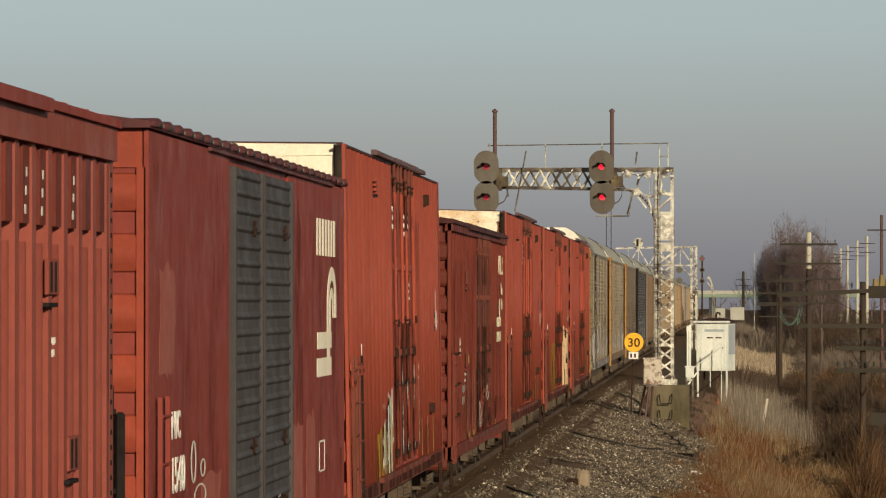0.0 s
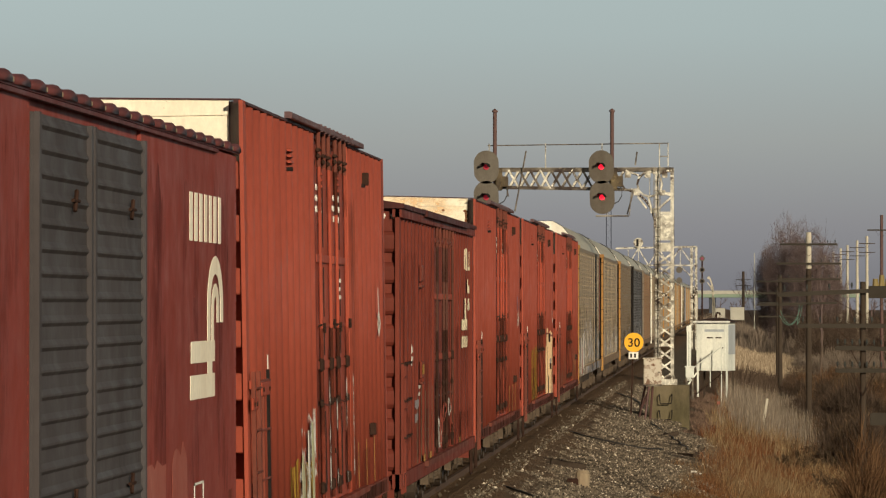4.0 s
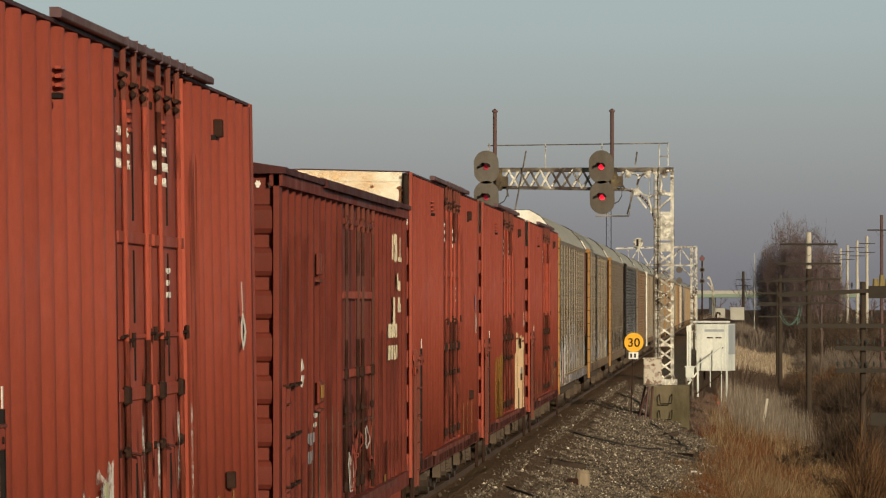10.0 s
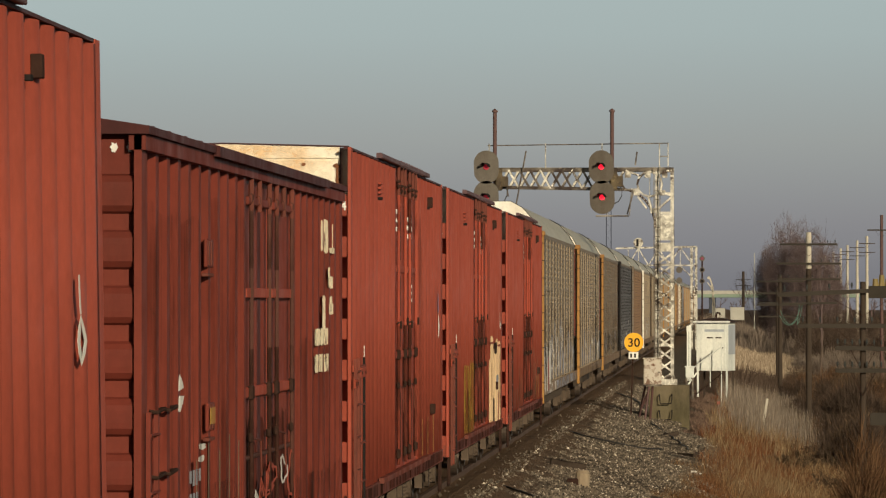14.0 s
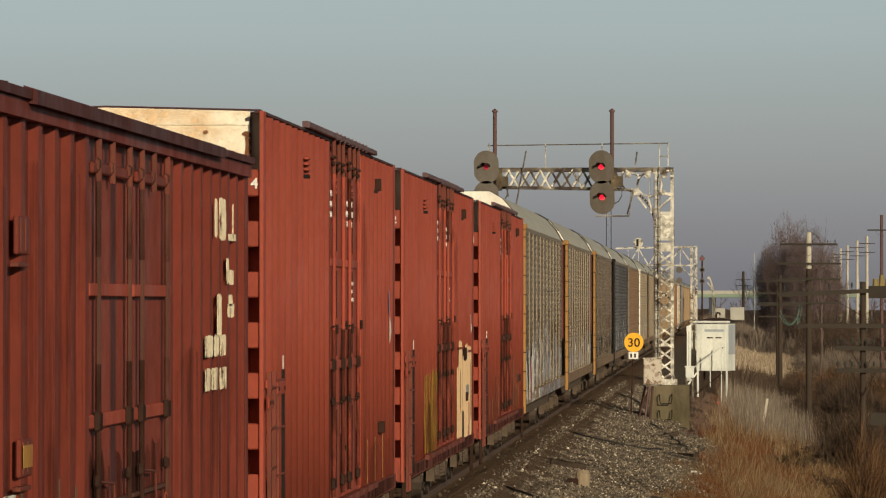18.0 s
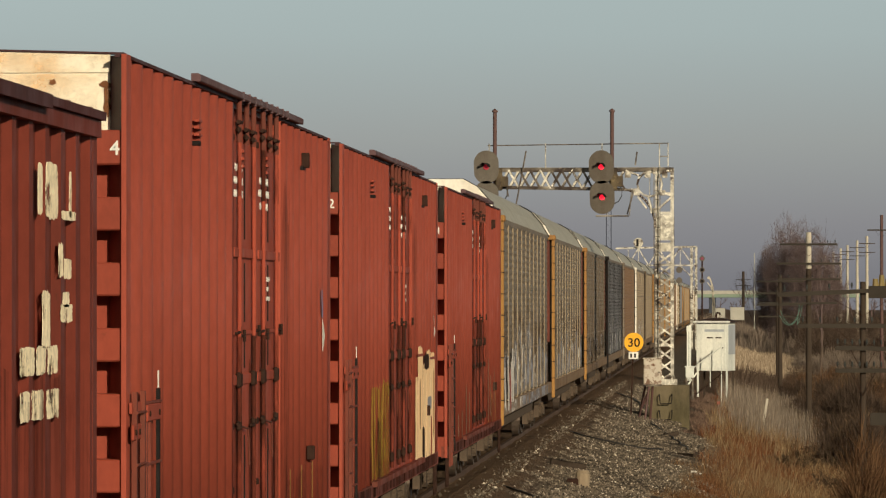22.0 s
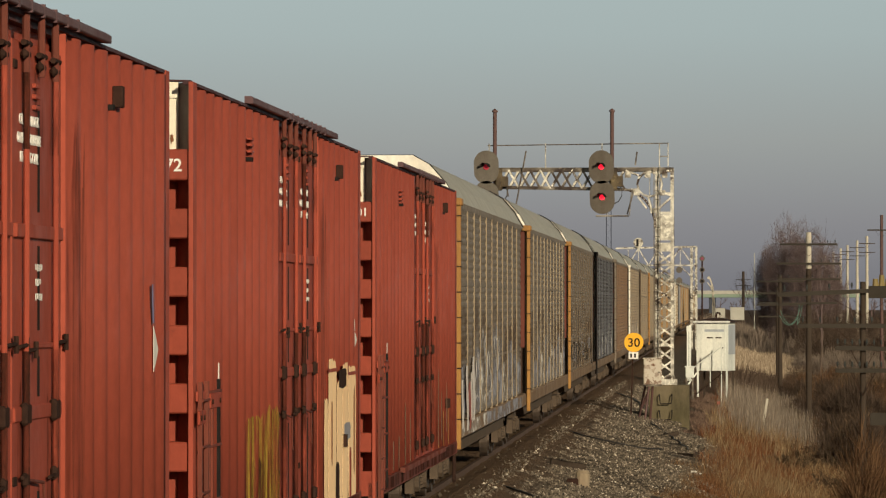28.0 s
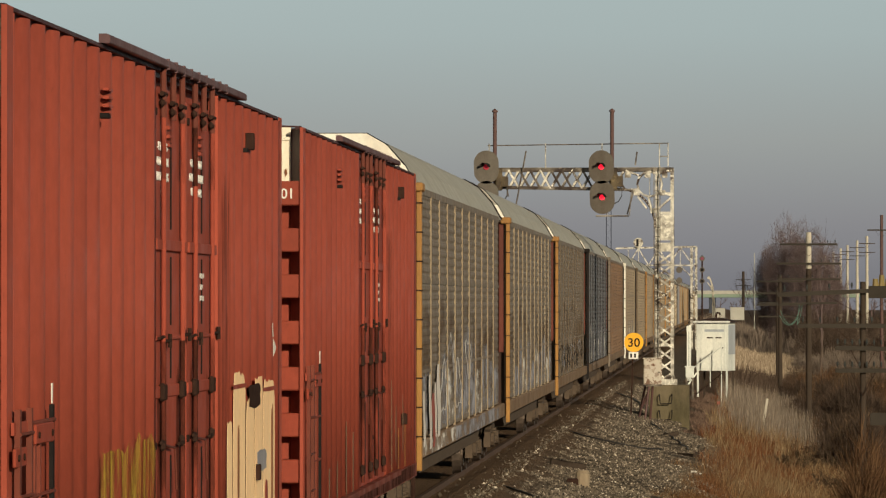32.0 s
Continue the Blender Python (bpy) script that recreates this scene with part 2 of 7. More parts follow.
def join_into(bm, t):
    at = {}
    for v in t.verts:
        at[v] = bm.verts.new(v.co)
    for f in t.faces:
        try:
            bm.faces.new([at[v] for v in f.verts])
        except ValueError:
            pass
    t.free()


def rod(bm, a, b, r, n=6, r2=None):
    a, b = Vector(a), Vector(b)
    d = (b - a)
    if d.length < 1e-6:
        return
    q = d.to_track_quat("Z", "Y")
    r2 = r if r2 is None else r2
    lo, hi = [], []
    for i in range(n):
        c, s = math.cos(2 * math.pi * (i + 0.5) / n), math.sin(2 * math.pi * (i + 0.5) / n)
        lo.append(bm.verts.new(a + q @ Vector((c * r, s * r, 0))))
        hi.append(bm.verts.new(b + q @ Vector((c * r2, s * r2, 0))))
    for i in range(n):
        j = (i + 1) % n
        bm.faces.new((lo[i], lo[j], hi[j], hi[i]))
    bm.faces.new(lo[::-1])
    bm.faces.new(hi)


def tube(bm, pts, r, n=6):
    """One round tube along a run of points."""
    pts = [Vector(p) for p in pts]
    rings = []
    for i, p in enumerate(pts):
        d = (pts[min(i + 1, len(pts) - 1)] - pts[max(i - 1, 0)]).normalized()
        q = d.to_track_quat("Z", "Y")
        rings.append([bm.verts.new(p + q @ Vector((math.cos(6.2832 * k / n) * r, math.sin(6.2832 * k / n) * r, 0))) for k in range(n)])
    for a, b in zip(rings, rings[1:]):
        for k in range(n):
            j = (k + 1) % n
            bm.faces.new((a[k], a[j], b[j], b[k]))
    bm.faces.new(rings[0][::-1])
    bm.faces.new(rings[-1])


def bar(bm, a, b, w, h):
    """A flat bar of w by h from a to b."""
    a, b = Vector(a), Vector(b)
    q = (b - a).to_track_quat("Z", "Y")
    ends = []
    for p in (a, b):
        ends.append([bm.verts.new(p + q @ Vector((sx * w / 2, sy * h / 2, 0))) for sx, sy in ((-1, -1), (1, -1), (1, 1), (-1, 1))])
    lo, hi = ends
    for i in range(4):
        j = (i + 1) % 4
        bm.faces.new((lo[i], lo[j], hi[j], hi[i]))
    bm.faces.new(lo[::-1])
    bm.faces.new(hi)


def sweep(bm, outline, axis, a, b):
    """A closed outline of 2D points drawn out along an axis from a to b."""
    def at(p, t):
        return {"x": (t, p[0], p[1]), "y": (p[0], t, p[1]), "z": (p[0], p[1], t)}[axis]
    lo = [bm.verts.new(at(p, a)) for p in outline]
    hi = [bm.verts.new(at(p, b)) for p in outline]
    k = len(outline)
    for i in range(k):
        j = (i + 1) % k
        bm.faces.new((lo[i], lo[j], hi[j], hi[i]))
    bm.faces.new(lo[::-1])
    bm.faces.new(hi)
    return lo, hi


def to_mesh(name, bm, material, smooth=False):
    bmesh.ops.recalc_face_normals(bm, faces=bm.faces[:])
    me = bpy.data.meshes.new(name)
    bm.to_mesh(me)
    bm.free()
    me.materials.append(material)
    if smooth:
        me.polygons.foreach_set("use_smooth", [True] * len(me.polygons))
    return me


def part(name, bm, material, parent, label="", smooth=False):
    ob = new(name, to_mesh(name, bm, material, smooth))
    ob.parent = parent
    if label:
        ob["label"] = label
    return ob


def share(name, me, parent, m=None):
    """One more object on a mesh that is already there."""
    ob = new(name, me)
    ob.parent = parent
    if m is not None:
        ob.matrix_basis = m
    return ob


def thing(name, x, y, z, label, category, group="", kind=""):
    ob = new(name)
    ob.empty_display_size = 0.3
    ob.location = (x, y, z)
    return tagged(ob, label, category, group, kind)


def solid(name, verts, faces, material, label="", category="", kind=""):
    me = bpy.data.meshes.new(name)
    me.from_pydata(verts, [], faces)
    me.materials.append(material)
    return tagged(new(name, me), label, category, "", kind)


def lettering(name, text, size, parent, material, m, narrow=1.0):
    """Raised letters in the built-in font, turned into a mesh."""
    cu = bpy.data.curves.new(name, "FONT")
    cu.body, cu.size, cu.extrude = text, size, 0.004
    cu.align_x = "CENTER"
    cu.offset = size * 0.012
    tmp = bpy.data.objects.new(name, cu)
    scene.collection.objects.link(tmp)
    me = bpy.data.meshes.new_from_object(tmp.evaluated_get(bpy.context.evaluated_depsgraph_get()))
    bpy.data.objects.remove(tmp)
    me.materials.append(material)
    me.transform(Matrix.Diagonal((narrow, 1, 1, 1)))
    ob = new(name, me)
    ob.parent = parent
    ob.matrix_basis = m
    return ob


# ---------------------------------------------------------------- ground, track and distance
def ground_material():
    m, n, l, b = nodes_of("dead_grass_earth")
    a = ramp(n, l, noise_tex(n, l, 0.35, 6, 0.6), [(0.35, (0.070, 0.043, 0.027)), (0.55, (0.115, 0.072, 0.045)), (0.72, (0.056, 0.040, 0.028))])
    g = ramp(n, l, noise_tex(n, l, 9, 5, 0.7), [(0.3, 0.6), (0.7, 1.25)])
    l.new(mix(n, l, 1.0, a, g, "MULTIPLY"), b.inputs["Base Color"])
    b.inputs["Roughness"].default_value = 0.95
    b.inputs["Specular IOR Level"].default_value = 0.1
    bump(n, l, b, noise_tex(n, l, 6, 6, 0.7), 1.0, 0.15)
    return m


def ballast_material():
    m, n, l, b = nodes_of("dirty_ballast")
    c = n.new("ShaderNodeTexCoord")
    v = n.new("ShaderNodeTexVoronoi")
    v.inputs["Scale"].default_value = 13.0
    l.new(c.outputs["Object"], v.inputs["Vector"])
    stone = ramp(n, l, v.outputs["Color"], [(0.2, (0.055, 0.045, 0.035)), (0.55, (0.108, 0.088, 0.066)), (0.85, (0.185, 0.153, 0.118))])
    big = ramp(n, l, noise_tex(n, l, 0.6, 5), [(0.35, 0.75), (0.65, 1.15)])
    col = mix(n, l, 1.0, stone, big, "MULTIPLY")
    sp = n.new("ShaderNodeSeparateXYZ")
    l.new(c.outputs["Object"], sp.inputs[0])
    wob = n.new("ShaderNodeMath")
    wob.operation = "MULTIPLY_ADD"
    l.new(noise_tex(n, l, 0.9, 5), wob.inputs[0])
    wob.inputs[1].default_value = 1.6
    l.new(sp.outputs["X"], wob.inputs[2])
    rm = n.new("ShaderNodeMapRange")
    l.new(wob.outputs[0], rm.inputs["Value"])
    rm.inputs["From Min"].default_value, rm.inputs["From Max"].default_value = -3.5, -2.5
    rm.inputs["To Min"].default_value, rm.inputs["To Max"].default_value = 0.92, 0.0
    dirt = ramp(n, l, noise_tex(n, l, 3.5, 6, 0.7), [(0.3, (0.088, 0.054, 0.033)), (0.7, (0.16, 0.102, 0.064))])
    col = mix(n, l, rm.outputs[0], col, dirt)
    l.new(col, b.inputs["Base Color"])
    b.inputs["Roughness"].default_value = 0.9
    b.inputs["Specular IOR Level"].default_value = 0.03
    bump(n, l, b, v.outputs["Distance"], 1.0, 0.05)
    return m


def island_material(name, stops, rough=0.85, tint=None):
    m, n, l, b = nodes_of(name)
    g = n.new("ShaderNodeNewGeometry")
    col = ramp(n, l, g.outputs["Random Per Island"], stops)
    if tint:
        patch = ramp(n, l, noise_tex(n, l, 0.45, 4, 0.6, (1, 0.22, 1)), [(0.40, 0.0), (0.60, 1.0)])
        col = mix(n, l, patch, col, mix(n, l, 1.0, col, tint, "MULTIPLY"))
    l.new(col, b.inputs["Base Color"])
    b.inputs["Roughness"].default_value = rough
    b.inputs["Specular IOR Level"].default_value = 0.05
    return m


GROUND = ground_material()
BALLAST = ballast_material()
STONE = island_material("loose_ballast_stone", [(0.0, (0.050, 0.040, 0.031)), (0.5, (0.125, 0.101, 0.075)), (0.85, (0.20, 0.16, 0.12)), (0.96, (0.36, 0.30, 0.23)), (1.0, (0.60, 0.53, 0.43))])
GRASS_BROWN = island_material("rust_brown_dry_grass", [(0.0, (0.042, 0.022, 0.012)), (0.5, (0.110, 0.063, 0.031)), (0.85, (0.18, 0.11, 0.054)), (1.0, (0.28, 0.19, 0.10))], 0.9, (0.85, 0.48, 0.36))
GRASS_STRAW = island_material("straw_dry_grass", [(0.0, (0.070, 0.044, 0.024)), (0.5, (0.150, 0.102, 0.056)), (1.0, (0.29, 0.21, 0.12))])
REED = island_material("grey_dead_reeds", [(0.0, (0.07, 0.055, 0.043)), (0.5, (0.15, 0.12, 0.095)), (1.0, (0.27, 0.22, 0.17))])
MEADOW = island_material("pale_straw_meadow", [(0.0, (0.14, 0.10, 0.068)), (0.5, (0.255, 0.195, 0.135)), (1.0, (0.40, 0.32, 0.23))])
SCRUB = island_material("bare_scrub_twigs", [(0.0, (0.035, 0.024, 0.016)), (0.6, (0.080, 0.053, 0.033)), (1.0, (0.16, 0.105, 0.058))])
BUSHRUST = island_material("rust_brown_bush_twigs", [(0.0, (0.040, 0.020, 0.012)), (0.6, (0.100, 0.054, 0.028)), (1.0, (0.17, 0.10, 0.052))])
BUSHHAZE = island_material("brown_twig_thicket", [(0.0, (0.032, 0.022, 0.016)), (0.6, (0.064, 0.044, 0.033)), (1.0, (0.11, 0.078, 0.056))])
STUBBLE = island_material("reddish_earth_stubble", [(0.0, (0.075, 0.048, 0.036)), (0.6, (0.135, 0.088, 0.066)), (1.0, (0.21, 0.142, 0.105))])
# distance haze put into the colour, paler than the near scrub
FIELDBRUSH = island_material("haze_paled_brush", [(0.0, (0.10, 0.078, 0.062)), (0.6, (0.155, 0.122, 0.098)), (1.0, (0.22, 0.17, 0.135))])
TREETWIG = island_material("bare_tree_twigs", [(0.0, (0.080, 0.056, 0.054)), (0.6, (0.115, 0.082, 0.079)), (1.0, (0.175, 0.13, 0.122))])


def profile(x):
    """Height of the ground across the line: bed, shoulder, ditch, field."""
    pts = [(-4000, -1.5), (-40, -1.5), (TX - 7, -1.2), (TX - 2.4, -0.34), (TX - 1.6, -0.22), (TX + 1.9, -0.22),
           (-0.6, -0.92), (1.0, -1.55), (3.5, -2.15), (9, -2.2), (40, -2.0), (4000, -2.0)]
    for (a, za), (b, zb) in zip(pts, pts[1:]):
        if a <= x <= b:
            return za + (zb - za) * (x - a) / (b - a)
    return -2.0


def build_ground():
    xs = [-4000, -1500, -400, -120, -40, -25, -18, TX - 7, TX - 5, TX - 2.4, TX - 1.6, TX + 1.9] + [-3.4 + 0.7 * i for i in range(24)] + [16, 22, 30, 45, 70, 120, 400, 1500, 4000]
    ys = [-300, -100, -40, 0, 30, 60] + [80 + 6 * i for i in range(60)] + [460, 520, 600, 700, 900, 1300, 2000, 3000, 4200]
    vs, fs = [], []
    for y in ys:
        for x in xs:
            z = profile(x) - 0.12
            if -1 < x < 40 and 70 < y < 600:
                z += 0.22 * noise.noise(Vector((x * 0.35, y * 0.12, 0))) + 0.06 * noise.noise(Vector((x * 1.3, y * 0.5, 3)))
            vs.append((x, y, z))
    w = len(xs)
    for j in range(len(ys) - 1):
        for i in range(w - 1):
            a = j * w + i
            fs.append((a, a + 1, a + w + 1, a + w))
    solid("ground", vs, fs, GROUND, "brown winter ground with dead grass", "ground", "structure")
    # ballast bed with an uneven outer edge
    xs = [TX - 6.6, TX - 4.5, TX - 2.4, TX - 1.6, TX - 0.4, TX + 0.84, TX + 1.15, TX + 1.7, -3.6, -3.1, -2.6, -2.1, -1.6, -1.1, -0.7, -0.35]
    ys = [-60, -20, 20, 50, 70] + [80 + 0.8 * i for i in range(140)] + [195 + 5 * i for i in range(22)] + [320, 400, 520, 700, 950, 1300]
    vs, fs = [], []
    for y in ys:
        edge = 0.35 * noise.noise(Vector((0, y * 0.21, 7))) - 0.75 * min(1.0, max(0.0, (y - 145) / 12))
        for i, x in enumerate(xs):
            xx = x + (edge if i >= 12 else 0)
            z = profile(x) + (0.02 if i < len(xs) - 1 else -0.2)
            if 3 <= i <= 4:
                z = -0.165
            if 5 <= i <= 7:
                z = (-0.12, -0.075, -0.11)[i - 5] + 0.03 * noise.noise(Vector((x * 3, y * 0.9, 4)))
            if i > 7:
                z += 0.09 * noise.noise(Vector((x * 0.9, y * 0.4, 1))) + 0.03 * noise.noise(Vector((x * 3, y * 2, 1)))
            vs.append((xx, y, z))
    w = len(xs)
    for j in range(len(ys) - 1):
        for i in range(w - 1):
            a = j * w + i
            fs.append((a, a + 1, a + w + 1, a + w))
    solid("ballast_bed", vs, fs, BALLAST, "grey-brown crushed stone ballast shoulder", "ballast", "structure")


build_ground()


def scatter_stones():
    """Loose stones on the shoulder, each a small angular lump."""
    rng = np.random.default_rng(5)
    n = 90000
    y = 78 + 130 * rng.random(n) ** 1.35
    x = TX + 0.86 + 5.5 * rng.random(n) ** 0.85
    # few stones lie on the oily strip along the rail and on the earth beyond the mast
    keep = rng.random(n) < np.clip((x - TX - 1.25) / 1.0, 0.05, 1.0)
    keep &= ~((y > 148) & (x > -1.35 - 0.012 * (y - 148)))
    x, y = x[keep], y[keep]
    n = len(x)
    size = 0.014 + 0.030 * rng.random(n) ** 2.6
    base = np.array([(1, 0, -0.2), (-0.5, 0.85, -0.3), (-0.5, -0.85, -0.25), (0.25, 0.2, 0.75), (-0.3, -0.1, 0.6)])
    tri = np.array([(0, 1, 3), (1, 4, 3), (1, 2, 4), (2, 3, 4), (2, 0, 3)])
    ang = rng.random(n) * 6.283
    ca, sa = np.cos(ang), np.sin(ang)
    p = base[None] * (size[:, None, None] * (0.7 + 0.6 * rng.random((n, 5, 3))))
    px = p[..., 0] * ca[:, None] - p[..., 1] * sa[:, None]
    py = p[..., 0] * sa[:, None] + p[..., 1] * ca[:, None]
    z = np.array([max(profile(a) + 0.03, -0.09 - 0.6 * max(0.0, a - TX - 1.7)) for a in x])
    z += np.array([0.09 * noise.noise(Vector((a * 0.9, b * 0.4, 1))) if a > -3.8 else 0.0 for a, b in zip(x, y)])
    v = np.stack([px + x[:, None], py + y[:, None], p[..., 2] + z[:, None]], -1).reshape(-1, 3)
    f = (tri[None] + 5 * np.arange(n)[:, None, None]).reshape(-1, 3)
    solid("loose_stones", v.tolist(), f.tolist(), STONE, "loose angular ballast stones, some pale", "ballast stones", "stuff")


scatter_stones()


def build_track():
    for s in (-1, 1):
        bm = bmesh.new()
        c = TX + s * 0.75
        o = [(c - 0.07, -0.18), (c + 0.07, -0.18), (c + 0.07, -0.165), (c + 0.012, -0.14), (c + 0.012, -0.04), (c + 0.037, -0.03),
             (c + 0.037, -0.003), (c - 0.037, -0.003), (c - 0.037, -0.03), (c - 0.012, -0.04), (c - 0.012, -0.14), (c - 0.07, -0.165)]
        sweep(bm, o, "y", -60, 1250)
        ob = new("rail", to_mesh("rail", bm, RAILSTEEL))
        tagged(ob, "worn brown steel rail on wooden ties", "rail", "rails of the track", "structure")
    bm = bmesh.new()
    bevel_box(bm, -1.35, 1.35, -0.11, 0.11, -0.34, -0.182, 0.015)
    tie = to_mesh("tie", bm, TIEWOOD)
    track = thing("track_ties", TX, 0, 0, "dark creosoted wooden ties in the ballast", "ties", "", "structure")
    for i in range(260):
        share("tie", tie, track, pose(random.uniform(-0.05, 0.05), 70 + i * 0.55, 0, 0, 0, random.uniform(-1, 1)))


build_track()


# ---------------------------------------------------------------- sky beyond the haze
def build_backdrop():
    m, n, l, b = nodes_of("hazy_sky")
    c = n.new("ShaderNodeTexCoord")
    sp = n.new("ShaderNodeSeparateXYZ")
    l.new(c.outputs["Generated"], sp.inputs[0])
    col = ramp(n, l, sp.outputs["Z"], [(0.0, (0.185, 0.180, 0.195)), (0.10, (0.195, 0.195, 0.212)), (0.20, (0.252, 0.252, 0.262)), (0.34, (0.330, 0.350, 0.340)),
                                       (0.52, (0.385, 0.455, 0.450)), (1.0, (0.46, 0.59, 0.59))])
    soft = noise_tex(n, l, 0.0011, 2, 0.4, (1, 1, 2.5))
    col = mix(n, l, 1.0, col, ramp(n, l, soft, [(0.3, 0.96), (0.7, 1.03)]), "MULTIPLY")
    em = n.new("ShaderNodeEmission")
    l.new(col, em.inputs["Color"])
    l.new(em.outputs[0], n["Material Output"].inputs["Surface"])
    vs, fs = [], []
    k = 96
    for i in range(k):
        a = 2 * math.pi * i / k
        for z in (-25, 420):
            vs.append((3600 * math.cos(a), 3600 * math.sin(a), z))
    for i in range(k):
        j = (i + 1) % k
        fs.append((2 * i, 2 * j, 2 * j + 1, 2 * i + 1))
    solid("backdrop", vs, fs, m, "hazy grey-blue winter evening sky", "sky", "structure")


build_backdrop()


# ---------------------------------------------------------------- signal bridges
def signal_head(owner, x, y, z, lens_mat, w=0.42, h=0.56):
    """A dark oblong target with a hooded lamp, facing the camera (-y)."""
    bm = bmesh.new()
    n = 28
    o = []
    for i in range(n):
        a = 2 * math.pi * i / n
        c, s = math.cos(a), math.sin(a)
        zz = s * w + (h - w if s > 0 else -(h - w))
        o.append((x + c * w, z + zz))
    sweep(bm, o, "y", y, y + 0.03)
    head = part("target", bm, HEADMAT, owner, "sun-bleached dark oblong signal target")
    bm = bmesh.new()
    rod(bm, (x - 0.04, y + 0.03, z), (x - 0.04, y + 0.35, z), 0.2, 14)
    part("lamp_case", bm, HEADMAT, head)
    bm = bmesh.new()
    rod(bm, (x, y - 0.01, z), (x, y - 0.04, z), 0.092, 18)
    part("lens", bm, lens_mat, head, "lit red lens")
    bm = bmesh.new()
    vs = []
    for i in range(11):
        a = math.pi * (0.02 + 0.96 * i / 10)
        for r in (0.125, 0.14):
            for d in (0.0, 0.34 - 0.12 * abs(math.cos(a))):
                vs.append(bm.verts.new((x + r * math.cos(a) - d * 0.30, y - 0.005 - d, z + r * math.sin(a))))
    for i in range(10):
        k, j = 4 * i, 4 * i + 4
        for a, b in ((0, 1), (1, 3), (3, 2), (2, 0)):
            bm.faces.new((vs[k + a], vs[k + b], vs[j + b], vs[j + a]))
    part("hood", bm, BLACK, head)
    return head


